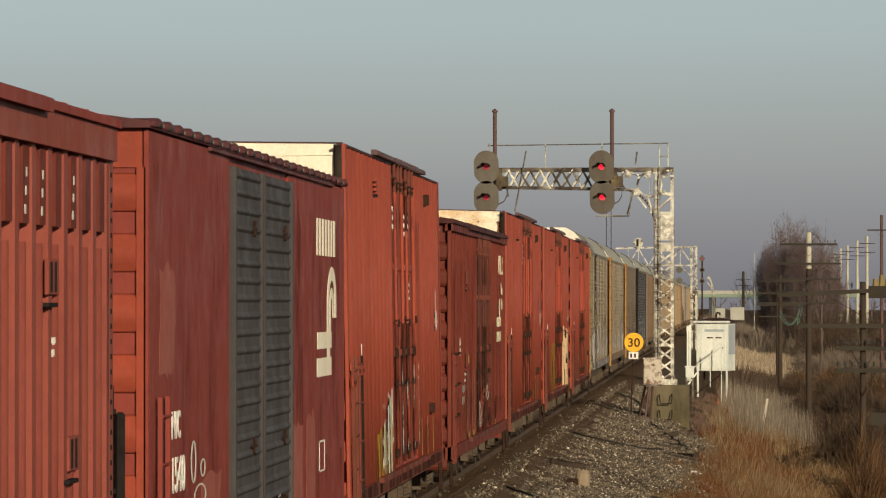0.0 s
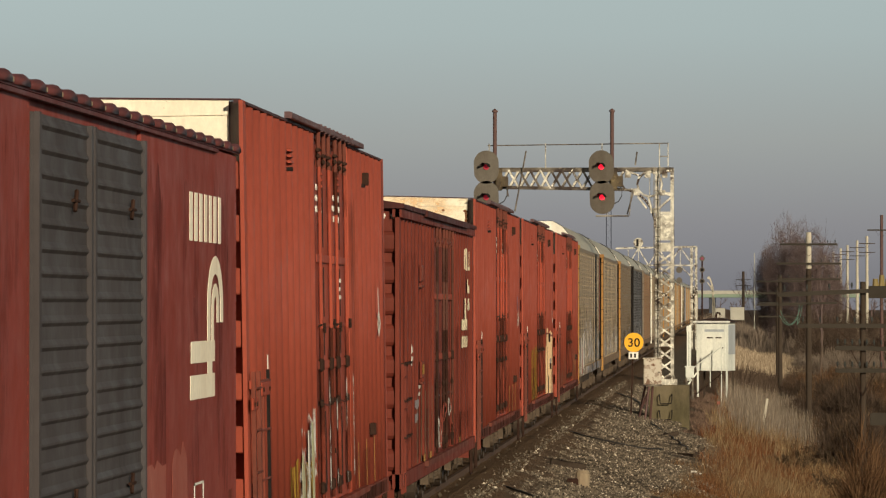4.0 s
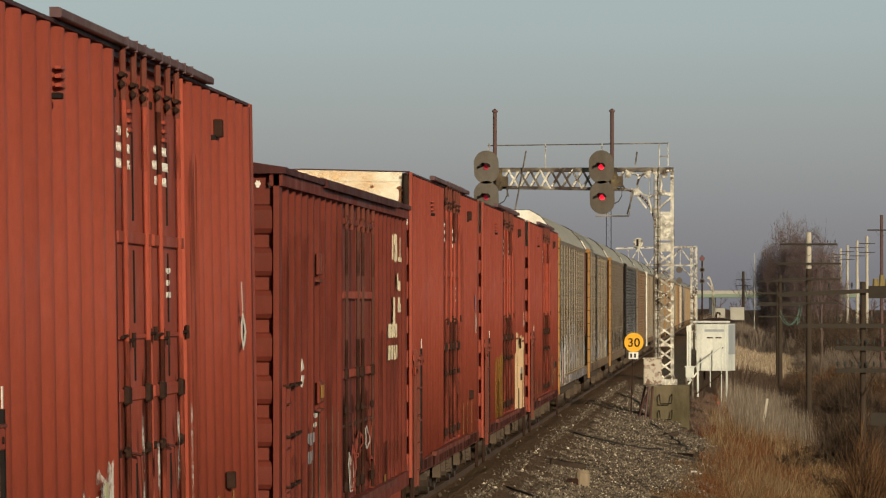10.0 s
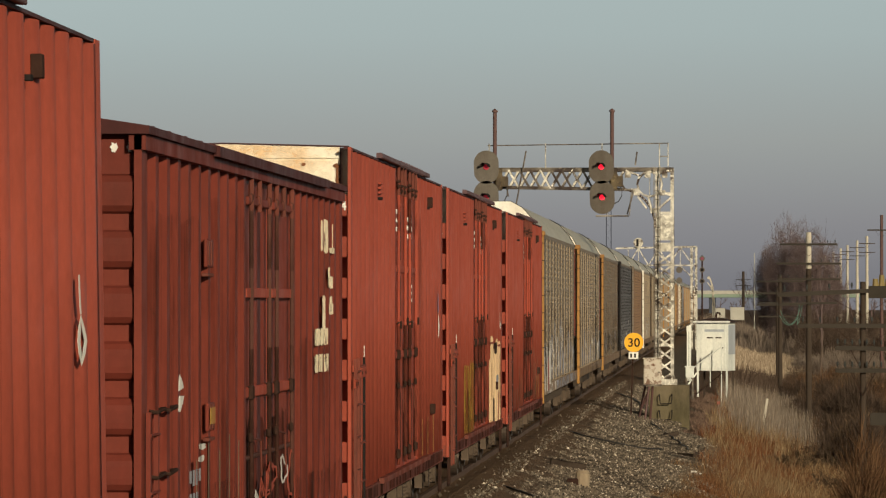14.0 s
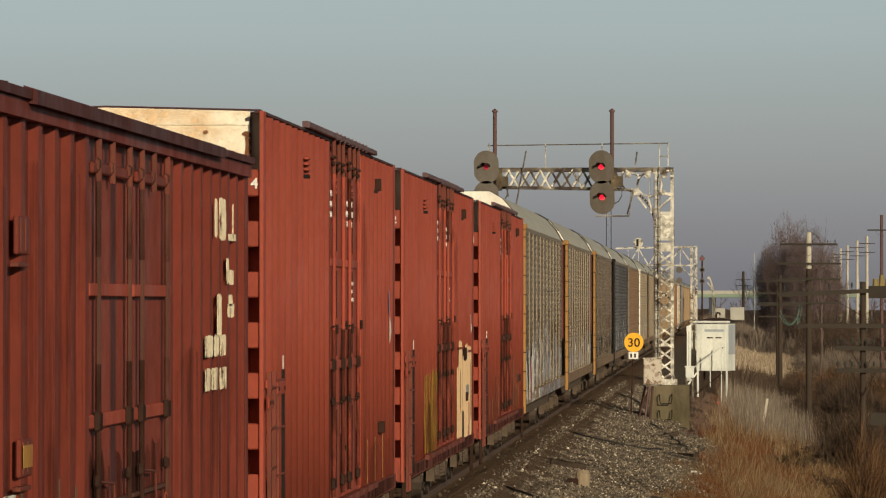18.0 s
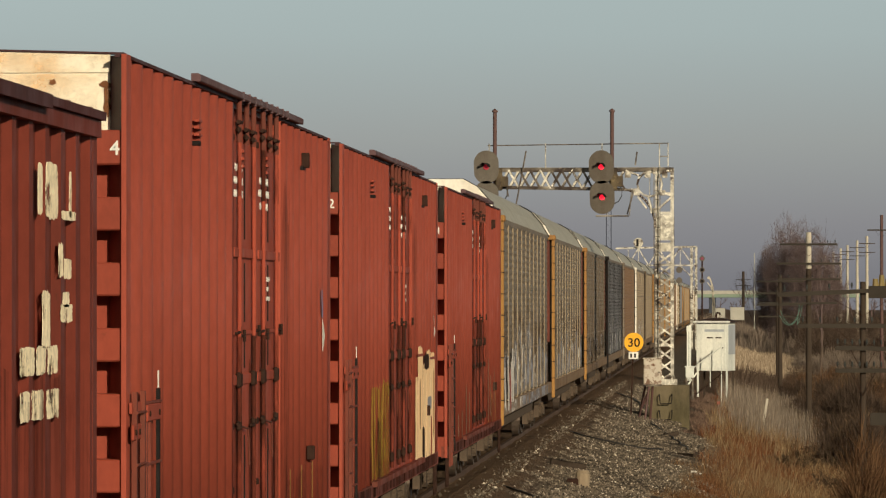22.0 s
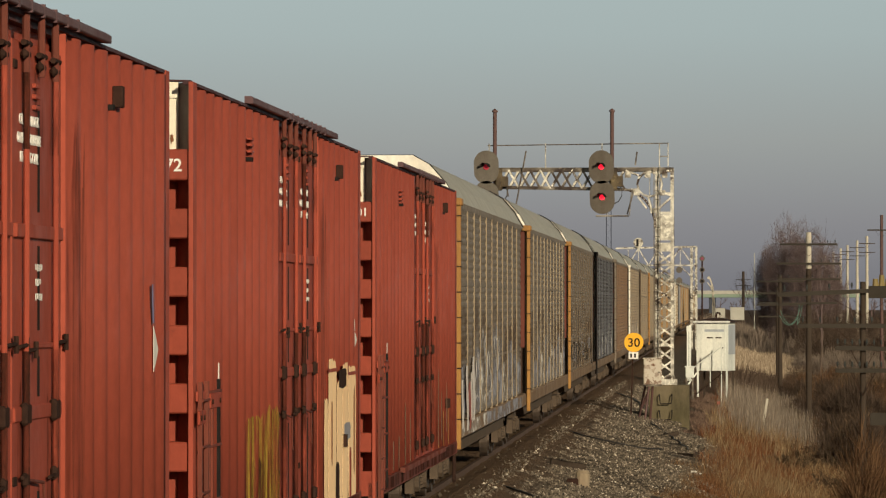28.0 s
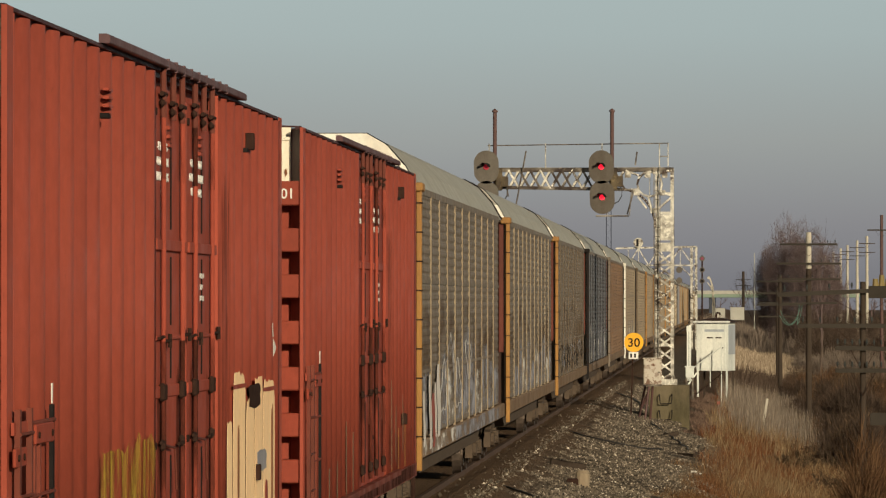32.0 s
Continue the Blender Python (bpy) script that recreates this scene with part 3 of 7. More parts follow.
def big_bridge():
    Y = 160.0
    br = thing("signal_bridge", -2.05, Y, 0.55, "rusty silver cantilever signal bridge over the track", "signal bridge")
    o = Vector((-2.05, Y, 0.55))
    loc = Matrix.Translation(-o)

    def put(name, bm, mat, parent=None, label="", smooth=False):
        bmesh.ops.transform(bm, matrix=loc, verts=bm.verts[:])
        return part(name, bm, mat, parent or br, label, smooth)

    x0, x1, y0, y1 = -2.36, -1.74, Y - 0.31, Y + 0.31
    z0, z1 = 0.60, 7.85
    for x in (x0, x1):
        for y in (y0, y1):
            bm = bmesh.new()
            sx, sy = (1 if x < -2 else -1), (1 if y < Y else -1)
            box(bm, *sorted((x, x + sx * 0.11)), *sorted((y, y + sy * 0.015)), z0, z1)
            box(bm, *sorted((x, x + sx * 0.015)), *sorted((y + sy * 0.016, y + sy * 0.11)), z0, z1)
            put("mast_leg", bm, SIGNALGREY)

    def lace(p, u, v, count, w, mat, name="lacing_bar", cross=True):
        p, u, v = Vector(p), Vector(u), Vector(v)
        for i in range(count):
            a, b = p + v * (i / count), p + v * ((i + 1) / count)
            pairs = ((a, b + u), (a + u, b)) if cross else (((a, b + u),) if i % 2 else ((a + u, b),))
            for k, (q, r) in enumerate(pairs):
                off = Vector((0, -0.014 * k, 0))
                bm = bmesh.new()
                bar(bm, q + off, r + off, 0.012, w)
                put(name, bm, mat)

    # sun and shade by colour: pale front lacing, dark back and sides
    lace((x0 + 0.03, y0 - 0.01, z0), (0.56, 0, 0), (0, 0, 4.4), 11, 0.062, SILVER)
    lace((x0 + 0.03, y1 + 0.01, z0), (0.56, 0, 0), (0, 0, 4.4), 11, 0.06, TRUSSRUST_SHADE)
    lace((x1 + 0.008, y0 + 0.03, z0), (0, 0.56, 0), (0, 0, 5.6), 14, 0.05, TRUSSRUST_SHADE, cross=False)
    lace((x0 - 0.008, y0 + 0.03, z0), (0, 0.56, 0), (0, 0, 5.6), 14, 0.05, TRUSSRUST_SHADE, cross=False)
    for za, zb in ((5.05, 5.35), (5.42, 6.3)):
        bm = bmesh.new()
        box(bm, x0 + 0.06, x1 - 0.02, y0 - 0.028, y0 - 0.016, za, zb)
        put("gusset_plate", bm, SIGNALGREY, None, "pale riveted plate")
    for za in (0.75, 1.9, 3.2, 4.6, 6.35, 7.0, 7.75):
        bm = bmesh.new()
        bar(bm, (x0, y0 - 0.02, za), (x1, y0 - 0.02, za), 0.012, 0.08)
        put("tie_plate", bm, SIGNALGREY)
    # ladder up the mast
    bm = bmesh.new()
    for x in (-2.40, -2.20):
        bar(bm, (x, y0 - 0.16, 0.62), (x, y0 - 0.16, 7.9), 0.03, 0.03)
    lad = put("ladder", bm, TRUSSRUST_SHADE)
    for i in range(22):
        bm = bmesh.new()
        rod(bm, (-2.40, y0 - 0.16, 0.9 + i * 0.31), (-2.20, y0 - 0.16, 0.9 + i * 0.31), 0.012, 5)
        put("rung", bm, TRUSSRUST_SHADE, lad)
    # arm
    ax0, ax1 = -7.65, -1.75
    zt, zb = 7.80, 7.17
    for y in (y0, y1):
        bm = bmesh.new()
        box(bm, ax0, ax1, y - 0.03, y + 0.03, zt - 0.06, zt + 0.05)
        put("top_chord", bm, TRUSSRUST_SHADE)
        bm = bmesh.new()
        sweep(bm, [(ax0, zb + 0.0), (-3.45, zb - 0.07), (-3.45, zb + 0.03), (ax0, zb + 0.1)], "y", y - 0.03, y + 0.03)
        put("bottom_chord", bm, TRUSSRUST_SHADE)
        n = 12
        for i in range(n):
            a = ax0 + (ax1 - 1.65 - ax0) * i / n
            b = ax0 + (ax1 - 1.65 - ax0) * (i + 1) / n
            # back bars take the darker colour as their shade
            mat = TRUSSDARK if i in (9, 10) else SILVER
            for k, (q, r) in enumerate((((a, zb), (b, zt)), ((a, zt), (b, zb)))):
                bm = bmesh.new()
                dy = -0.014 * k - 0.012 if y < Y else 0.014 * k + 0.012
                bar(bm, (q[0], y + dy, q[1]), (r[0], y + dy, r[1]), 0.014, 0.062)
                put("lacing_bar", bm, mat if y < Y and (k == 0 or i % 3 == 1 or mat is TRUSSDARK) else TRUSSRUST_SHADE)
        # knee: the curved bracket to the mast
        pts = []
        for i in range(9):
            a = math.pi / 2 * i / 8
            pts.append((-3.5 + 1.14 * math.sin(a), 5.85 + 1.30 * math.cos(a)))
        for p, q in zip(pts, pts[1:]):
            bm = bmesh.new()
            bar(bm, (p[0], y, p[1]), (q[0], y, q[1]), 0.06, 0.07)
            put("knee_chord", bm, RACKDARK)
            if y < Y:
                bm = bmesh.new()
                for t in (0.25, 0.75):
                    c = (p[0] + (q[0] - p[0]) * t, p[1] + (q[1] - p[1]) * t)
                    rod(bm, (c[0], y - 0.04, c[1]), (c[0], y - 0.056, c[1]), 0.022, 6)
                put("rivet", bm, SILVER)
        # ring and braces: sunlit pale in front, shaded dark behind, by colour
        mid = (-2.55, 7.32)
        ring = [(mid[0] + 0.42 * math.cos(a * math.pi / 6), mid[1] + 0.42 * math.sin(a * math.pi / 6)) for a in range(12)]
        for p, q in zip(ring, ring[1:] + ring[:1]):
            bm = bmesh.new()
            bar(bm, (p[0], y - 0.02, p[1]), (q[0], y - 0.02, q[1]), 0.03, 0.055)
            put("brace_ring", bm, SILVER if y < Y else TRUSSRUST_SHADE)
        for gx0, gz0 in ((-3.28, 7.62), (-2.62, 7.62), (-2.05, 7.62), (-2.98, 7.02), (-2.12, 7.02), (-2.42, 6.42)):
            if y < Y:
                bm = bmesh.new()
                bevel_box(bm, gx0 - 0.10, gx0 + 0.10, y - 0.062, y - 0.048, gz0 - 0.09, gz0 + 0.09, 0.004)
                put("gusset_plate", bm, SIGNALGREY, None, "pale riveted plate")
        for p, q in (((-3.4, 7.12), (-2.95, 7.15)), ((-2.9, 7.6), (-3.35, 7.78)), ((-2.3, 7.65), (-1.8, 7.8)), ((-2.2, 7.1), (-1.8, 6.9)), ((-2.6, 6.9), (-2.45, 6.35)), ((-2.95, 6.9), (-2.65, 6.5)), ((-2.55, 7.74), (-2.55, 6.9)), ((-1.8, 6.9), (-2.36, 6.4))):
            bm = bmesh.new()
            bar(bm, (p[0], y - 0.03, p[1]), (q[0], y - 0.03, q[1]), 0.012, 0.055)
            put("knee_brace", bm, SILVER if y < Y else TRUSSRUST_SHADE)
    for i in range(9):
        x = ax0 + 0.1 + i * 0.62
        bm = bmesh.new()
        bar(bm, (x, y0, zt - 0.02), (x + 0.3, y1, zt - 0.02), 0.05, 0.02)
        put("cross_lacing", bm, TRUSSRUST_SHADE)
    bm = bmesh.new()
    box(bm, ax0, ax1, y0 + 0.08, y1 - 0.08, zt + 0.05, zt + 0.08)
    put("walkway", bm, TRUSSRUST_SHADE)
    # hand rail
    bm = bmesh.new()
    rod(bm, (-8.0, y0, 8.62), (-1.92, y0, 8.69), 0.018, 6)
    hr = put("hand_rail", bm, TRUSSRUST_SHADE)
    for x, za in ((-7.95, 8.15), (-6.05, 7.8), (-4.15, 7.8), (-2.22, 7.8), (-1.93, 7.8)):
        bm = bmesh.new()
        rod(bm, (x, y0, za), (x, y0, 8.69), 0.02, 6)
        put("rail_post", bm, SIGNALGREY, hr)
    bm = bmesh.new()
    rod(bm, (-2.22, y0, 8.25), (-1.93, y0, 8.25), 0.015, 6)
    put("rail_bar", bm, TRUSSRUST_SHADE, hr)
    # loose rods that hang on the arm
    for p, q in (((-6.70, 8.44), (-7.08, 6.40)), ((-2.97, 8.40), (-3.03, 7.95)), ((-3.08, 7.1), (-3.30, 6.30)), ((-7.35, 7.2), (-7.3, 6.9))):
        bm = bmesh.new()
        rod(bm, (p[0], y0 - 0.1, p[1]), (q[0], y0 - 0.1, q[1]), 0.025, 6)
        put("stay_rod", bm, TRUSSRUST_SHADE)
    # two pipes with their heads
    for x, heads in ((-7.75, (7.86, 6.92)), (-3.81, (7.86, 6.85))):
        bm = bmesh.new()
        rod(bm, (x, y0 - 0.12, 6.6), (x, y0 - 0.12, 9.76), 0.068, 12)
        rod(bm, (x, y0 - 0.12, 9.74), (x, y0 - 0.12, 9.80), 0.10, 12)
        rod(bm, (x, y0 - 0.12, 9.80), (x, y0 - 0.12, 9.86), 0.08, 12, 0.01)
        pipe = put("mast_pipe", bm, RUSTPIPE, None, "rust-brown vertical pipe")
    bm = bmesh.new()
    bevel_box(bm, -4.35, -3.25, y0 - 0.5, y0 - 0.02, 6.22, 6.26, 0.005)
    put("service_step", bm, TRUSSRUST_SHADE)
    for x in (-3.98, -3.22):
        bm = bmesh.new()
        rod(bm, (x, y0 - 0.3, 6.25), (x + 0.06, y0 - 0.1, 7.1), 0.015, 6)
        put("step_hanger", bm, TRUSSRUST_SHADE)
    for x, z, mat in ((-8.02, 7.88, REDDIM), (-8.02, 6.86, REDDIM), (-4.16, 7.88, REDLENS), (-4.13, 6.86, REDLENS)):
        h = signal_head(br, x - o.x, Y - 0.85 - o.y, z - o.z, mat)
        if z > 7.5:
            bm = bmesh.new()
            bevel_box(bm, x + 0.30, x + 0.52, y0 - 0.34, y0 - 0.04, z - 0.78, z - 0.02, 0.03)
            bevel_box(bm, x + 0.46, x + 0.72, y0 - 0.30, y0 - 0.06, z - 0.66, z - 0.30, 0.02)
            put("clamp_casting", bm, OLIVERUST, None, "rusty clamp casting behind the targets")
            bm = bmesh.new()
            tube(bm, [(x + 0.60, Y - 0.5, z - 0.55), (x + 0.68, Y - 0.5, z - 0.75), (x + 0.68, Y - 0.5, z - 0.95), (x + 0.58, Y - 0.5, z - 1.14), (x + 0.38, Y - 0.5, z - 1.25)], 0.018, 6)
            put("head_cable", bm, CABLE, None, "black looping cable")
        bm = bmesh.new()
        bar(bm, (x + 0.1, Y - 0.5, z - 0.1), (x + 0.34, y0 - 0.12, z - 0.1), 0.12, 0.1)
        put("head_bracket", bm, TRUSSRUST_SHADE)
    # footing
    fo = thing("concrete_footing", -1.8, Y, -0.7, "mossy olive concrete footing with iron steps", "footing")
    bm = bmesh.new()
    bevel_box(bm, -0.78, 0.58, -0.75, 0.75, -0.4, 1.27, 0.03)
    part("block", bm, CONCRETE, fo)
    for z in (0.42, 0.95):
        bm = bmesh.new()
        xa, xb = -0.42, 0.0
        tube(bm, [(xa, -0.75, z), (xa, -0.9, z - 0.02), (xa + 0.02, -0.93, z - 0.16), (xa + 0.03, -0.93, z - 0.30), (xb - 0.03, -0.93, z - 0.30), (xb, -0.93, z - 0.16), (xb, -0.9, z - 0.02), (xb, -0.75, z)], 0.02, 6)
        part("iron_step", bm, BLACK, fo)
    # plinth with its pale plate
    pl = thing("mast_plinth", -2.05, Y, 0.0, "pale steel base plate under the signal mast", "base plate")
    bm = bmesh.new()
    bevel_box(bm, -0.42, 0.42, -0.42, 0.42, 0.57, 0.76, 0.01)
    part("plate", bm, SIGNALGREY, pl)
    for x in (-0.33, 0.33):
        bm = bmesh.new()
        rod(bm, (x, -0.35, 0.76), (x, -0.35, 0.86), 0.03, 6)
        part("bolt", bm, TRUSSRUST_SHADE, pl)


big_bridge()


def far_bridge():
    Y = 386.0
    k = Y / 8400.0
    br = thing("signal_bridge", -2.6, Y, -0.9, "pale far cantilever signal bridge", "signal bridge")

    def at(px, py):
        return Vector(((px - 1284) * k + 2.6, 0, (536 - py) * k + 3.33 + 0.9))

    def stick(name, a, b, w, mat=SIGNALGREY, dy=0.0):
        bm = bmesh.new()
        bar(bm, at(*a) + Vector((0, dy, 0)), at(*b) + Vector((0, dy, 0)), 0.06, w)
        part(name, bm, mat, br)

    for x in (1224, 1232):
        bm = bmesh.new()
        p = at(x, 437)
        bar(bm, (p.x, 0, 0), p, 0.2, 0.2)
        part("mast_leg", bm, SIGNALGREY, br)
    for i in range(12):
        a, b = 437 + i * 13, 450 + i * 13
        stick("lacing_bar", (1224, a) if i % 2 else (1232, a), (1232, b) if i % 2 else (1224, b), 0.06, dy=-0.07)
    stick("top_chord", (1090, 440), (1232, 437), 0.13)
    stick("bottom_chord", (1104, 470), (1228, 470), 0.12)
    for a, b in (((1112, 440), (1112, 470)), ((1130, 440), (1112, 470)), ((1130, 440), (1148, 470)), ((1166, 440), (1148, 470)), ((1166, 440), (1184, 470)), ((1204, 438), (1184, 470)),
                 ((1204, 438), (1226, 470)), ((1204, 438), (1204, 470)), ((1202, 470), (1226, 492)), ((1130, 438), (1130, 470))):
        stick("truss_bar", a, b, 0.09)
    for px, py in ((1130, 430),):
        p = at(px, py)
        bm = bmesh.new()
        rod(bm, (p.x, -0.3, p.z), (p.x, -0.24, p.z), 0.4, 20)
        part("target", bm, SIGNALGREY, br, "pale round signal back")
        bm = bmesh.new()
        box(bm, p.x - 0.16, p.x + 0.02, -0.36, -0.3, p.z - 0.3, p.z + 0.3)
        part("lamp_case", bm, BLACK, br)
    for px, py in ((1202, 478), (1202, 497)):
        p = at(px, py)
        bm = bmesh.new()
        rod(bm, (p.x, -0.3, p.z), (p.x, -0.24, p.z), 0.26, 16)
        part("target", bm, HEADMAT, br)


far_bridge()


def far_signal():
    Y = 600.0
    k = Y / 8400.0
    x = (1242.5 - 1284) * k
    sg = thing("signal_mast", x, Y, -0.9, "dark far signal mast with red light", "signal")
    bm = bmesh.new()
    rod(bm, (0, 0, 0), (0, 0, 10.2), 0.11, 8)
    part("mast", bm, GREASE, sg)
    for py, mat in ((458, REDFAR), (478, BLACK), (498, BLACK)):
        z = (536 - py) * k + 4.23
        bm = bmesh.new()
        rod(bm, (0, -0.2, z), (0, -0.12, z), 0.34, 16)
        hd = part("target", bm, HEADMAT, sg)
        bm = bmesh.new()
        rod(bm, (0, -0.26, z), (0, -0.2, z), 0.2, 12)
        part("lens", bm, mat, hd)


far_signal()


# ---------------------------------------------------------------- trackside things
def speed_sign():
    sg = thing("speed_sign", -3.03, 157.0, -0.5, "round yellow speed sign with black numerals on a post", "sign")
    bm = bmesh.new()
    bar(bm, (-0.11, 0.03, -0.3), (-0.02, 0.03, 2.6), 0.05, 0.05)
    part("post", bm, GREASE, sg)
    bm = bmesh.new()
    rod(bm, (0, -0.02, 2.52), (0, 0.0, 2.52), 0.318, 36)
    disc = part("disc", bm, SIGNYELLOW, sg, "yellow disc")
    lettering("numerals", "30", 0.40, sg, BLACK, pose(0, -0.026, 2.38, 90, 0, 0), 1.05)
    bm = bmesh.new()
    box(bm, -0.17, 0.15, -0.02, 0.0, 1.97, 2.2)
    pl = part("small_plate", bm, WHITEPAINT, sg, "small white plate")
    for x in (-0.09, 0.04):
        bm = bmesh.new()
        box(bm, x - 0.03, x + 0.03, -0.027, -0.021, 2.02, 2.15)
        part("plate_mark", bm, BLACK, pl)


speed_sign()


def relay_box():
    rb = thing("junction_box", -2.4, 156.5, -0.62, "chipped silver junction box on iron legs", "junction box")
    bm = bmesh.new()
    bevel_box(bm, -0.30, 0.30, -0.2, 0.2, 1.26, 2.10, 0.02)
    bd = part("body", bm, BOXMAT, rb)
    bmesh_roof = bmesh.new()
    bevel_box(bmesh_roof, -0.33, 0.33, -0.24, 0.24, 2.10, 2.14, 0.01)
    part("lid", bmesh_roof, BOXMAT, rb)
    bm = bmesh.new()
    bevel_box(bm, -0.26, 0.26, -0.215, -0.2, 1.32, 2.04, 0.005)
    dr = part("door", bm, BOXMAT, rb)
    bm = bmesh.new()
    rod(bm, (0.2, -0.215, 1.66), (0.2, -0.25, 1.66), 0.03, 8)
    part("handle", bm, TRUSSRUST_SHADE, dr)
    bm = bmesh.new()
    box(bm, -0.34, 0.30, -0.22, 0.22, 1.20, 1.26)
    part("shelf", bm, TRUSSRUST_SHADE, rb)
    for a, b in (((-0.12, -0.2, 1.2), (-0.28, -0.25, -0.1)), ((0.0, -0.1, 1.2), (-0.1, 0.3, 0.0)), ((-0.25, 0.1, 1.2), (-0.48, 0.4, 0.05)), ((-0.1, 0.1, 1.1), (-0.36, 0.4, 0.5))):
        bm = bmesh.new()
        rod(bm, a, b, 0.04, 6)
        part("leg", bm, RUSTPIPE, rb)


relay_box()


def shed():
    sh = thing("relay_shed", -0.45, 215.0, -1.0, "white relay shed raised on steel legs", "shed")
    sh.rotation_euler = (0, 0, radians(-14))
    w, d, zb, zt = 0.74, 0.66, 1.26, 3.44
    bm = bmesh.new()
    bevel_box(bm, -w, w, -d, d, zb, zt, 0.015)
    part("body", bm, SHEDWHITE, sh)
    bm = bmesh.new()
    lo = [bm.verts.new(p) for p in ((-w - 0.12, -d - 0.14, zt), (w + 0.14, -d - 0.14, zt), (w + 0.14, d + 0.1, zt), (-w - 0.12, d + 0.1, zt))]
    mi = [bm.verts.new((v.co.x, v.co.y, zt + 0.05)) for v in lo]
    hi = [bm.verts.new((sx * 0.3 + 0.05, sy * 0.2, zt + 0.20)) for sx, sy in ((-1, -1), (1, -1), (1, 1), (-1, 1))]
    for ra, rb in ((lo, mi), (mi, hi)):
        for k in range(4):
            bm.faces.new((ra[k], ra[(k + 1) % 4], rb[(k + 1) % 4], rb[k]))
    bm.faces.new(hi)
    bm.faces.new(lo[::-1])
    part("roof", bm, RACKDARK, sh, "dark shallow hipped roof")
    # sunlit edge of the dark roof, drawn as a pale bar
    bm = bmesh.new()
    bar(bm, (-w - 0.1, -d - 0.15, zt + 0.03), (w + 0.12, -d - 0.15, zt + 0.03), 0.02, 0.08)
    part("roof_edge", bm, SHEDWHITE, sh)
    bm = bmesh.new()
    tube(bm, [(0.02, 0, zt + 0.15), (0.02, 0, zt + 0.36), (0.08, 0, zt + 0.44), (0.18, 0, zt + 0.42), (0.2, 0, zt + 0.32)], 0.05, 8)
    part("roof_vent", bm, GREASE, sh)
    bm = bmesh.new()
    bevel_box(bm, -0.55, 0.62, -d - 0.02, -d, zb + 0.1, zt - 0.12, 0.006)
    dr = part("door", bm, SHEDWHITE, sh, "chalky white steel door")
    for x in (-0.1, 0.3):
        bm = bmesh.new()
        box(bm, x - 0.14, x + 0.14, -d - 0.026, -d - 0.021, 2.72, 2.78)
        part("marking_bar", bm, GREASE, dr)
    # shadow streak below the eave, painted as a band
    bm = bmesh.new()
    box(bm, -0.35, 0.55, -d - 0.027, -d - 0.021, 3.02, 3.13)
    part("shadow_band", bm, SHEDSHADE, dr, "blue-grey painted shadow streak")
    bm = bmesh.new()
    rod(bm, (0.5, -d - 0.02, 2.3), (0.5, -d - 0.08, 2.3), 0.03, 8)
    part("door_handle", bm, GREASE, dr)
    # shaded upper part of the side wall, painted as a thin sheet
    bm = bmesh.new()
    box(bm, w + 0.001, w + 0.012, -d + 0.04, d - 0.04, 2.0, zt - 0.1)
    part("side_panel", bm, SHEDSHADE, sh, "blue-grey painted shade on the side wall")
    for x, y in ((-w + 0.06, -d + 0.06), (w - 0.08, -d + 0.06), (-w + 0.06, d - 0.06), (w - 0.08, d - 0.06)):
        bm = bmesh.new()
        bevel_box(bm, x - 0.04, x + 0.04, y - 0.04, y + 0.04, -0.5, zb, 0.008)
        part("leg", bm, SHEDWHITE if y < 0 else POLEWOOD, sh)
    bm = bmesh.new()
    bar(bm, (-w + 0.1, -d, zb), (-w - 0.4, -d - 0.2, 0.55), 0.12, 0.06)
    part("brace", bm, SHEDWHITE, sh)
    # small stair with its rail
    st = bmesh.new()
    bar(st, (-w + 0.1, -d - 0.75, 0.15), (w - 0.05, -d - 0.75, 1.2), 0.12, 0.03)
    part("stair_string", st, GREASE, sh)
    for x, z0, z1 in ((-0.45, 0.2, 1.55), (0.1, 0.55, 2.1), (0.62, -0.3, 2.45)):
        bm = bmesh.new()
        rod(bm, (x, -d - 0.75, z0), (x, -d - 0.75, z1), 0.022, 6)
        part("rail_post", bm, SHEDWHITE, sh)
    bm = bmesh.new()
    rod(bm, (-0.75, -d - 0.75, 1.35), (0.62, -d - 0.75, 2.35), 0.022, 6)
    part("hand_rail", bm, SHEDWHITE, sh)


shed()


def small_case(name, x, y, z, w, h, d, label, mat, legs=0.3):
    o = thing(name, x, y, z, label, "equipment case", "")
    bm = bmesh.new()
    bevel_box(bm, -w / 2, w / 2, -d / 2, d / 2, legs, legs + h, 0.02)
    b = part("body", bm, mat, o)
    bm = bmesh.new()
    bevel_box(bm, -w / 2 - 0.04, w / 2 + 0.04, -d / 2 - 0.04, d / 2 + 0.04, legs + h, legs + h + 0.05, 0.01)
    part("lid", bm, mat, o)
    bm = bmesh.new()
    bevel_box(bm, -w / 2 * 0.8, w / 2 * 0.8, -d / 2 - 0.015, -d / 2, legs + 0.08, legs + h * 0.92, 0.005)
    part("door", bm, mat, o)
    for s in (-1, 1):
        bm = bmesh.new()
        box(bm, s * w * 0.38 - 0.04, s * w * 0.38 + 0.04, -0.05, 0.05, -0.4, legs)
        part("leg", bm, TRUSSRUST_SHADE, o)


small_case("equipment_case", -1.55, 205.0, -0.75, 0.36, 0.45, 0.3, "small white equipment case on a stand", SHEDWHITE, 0.85)
# the two far cases are greyed in colour for the haze
small_case("equipment_case", -1.05, 700.0, -1.0, 1.9, 1.7, 2.0, "pale equipment case beside the far line", RACKROOF, 1.8)
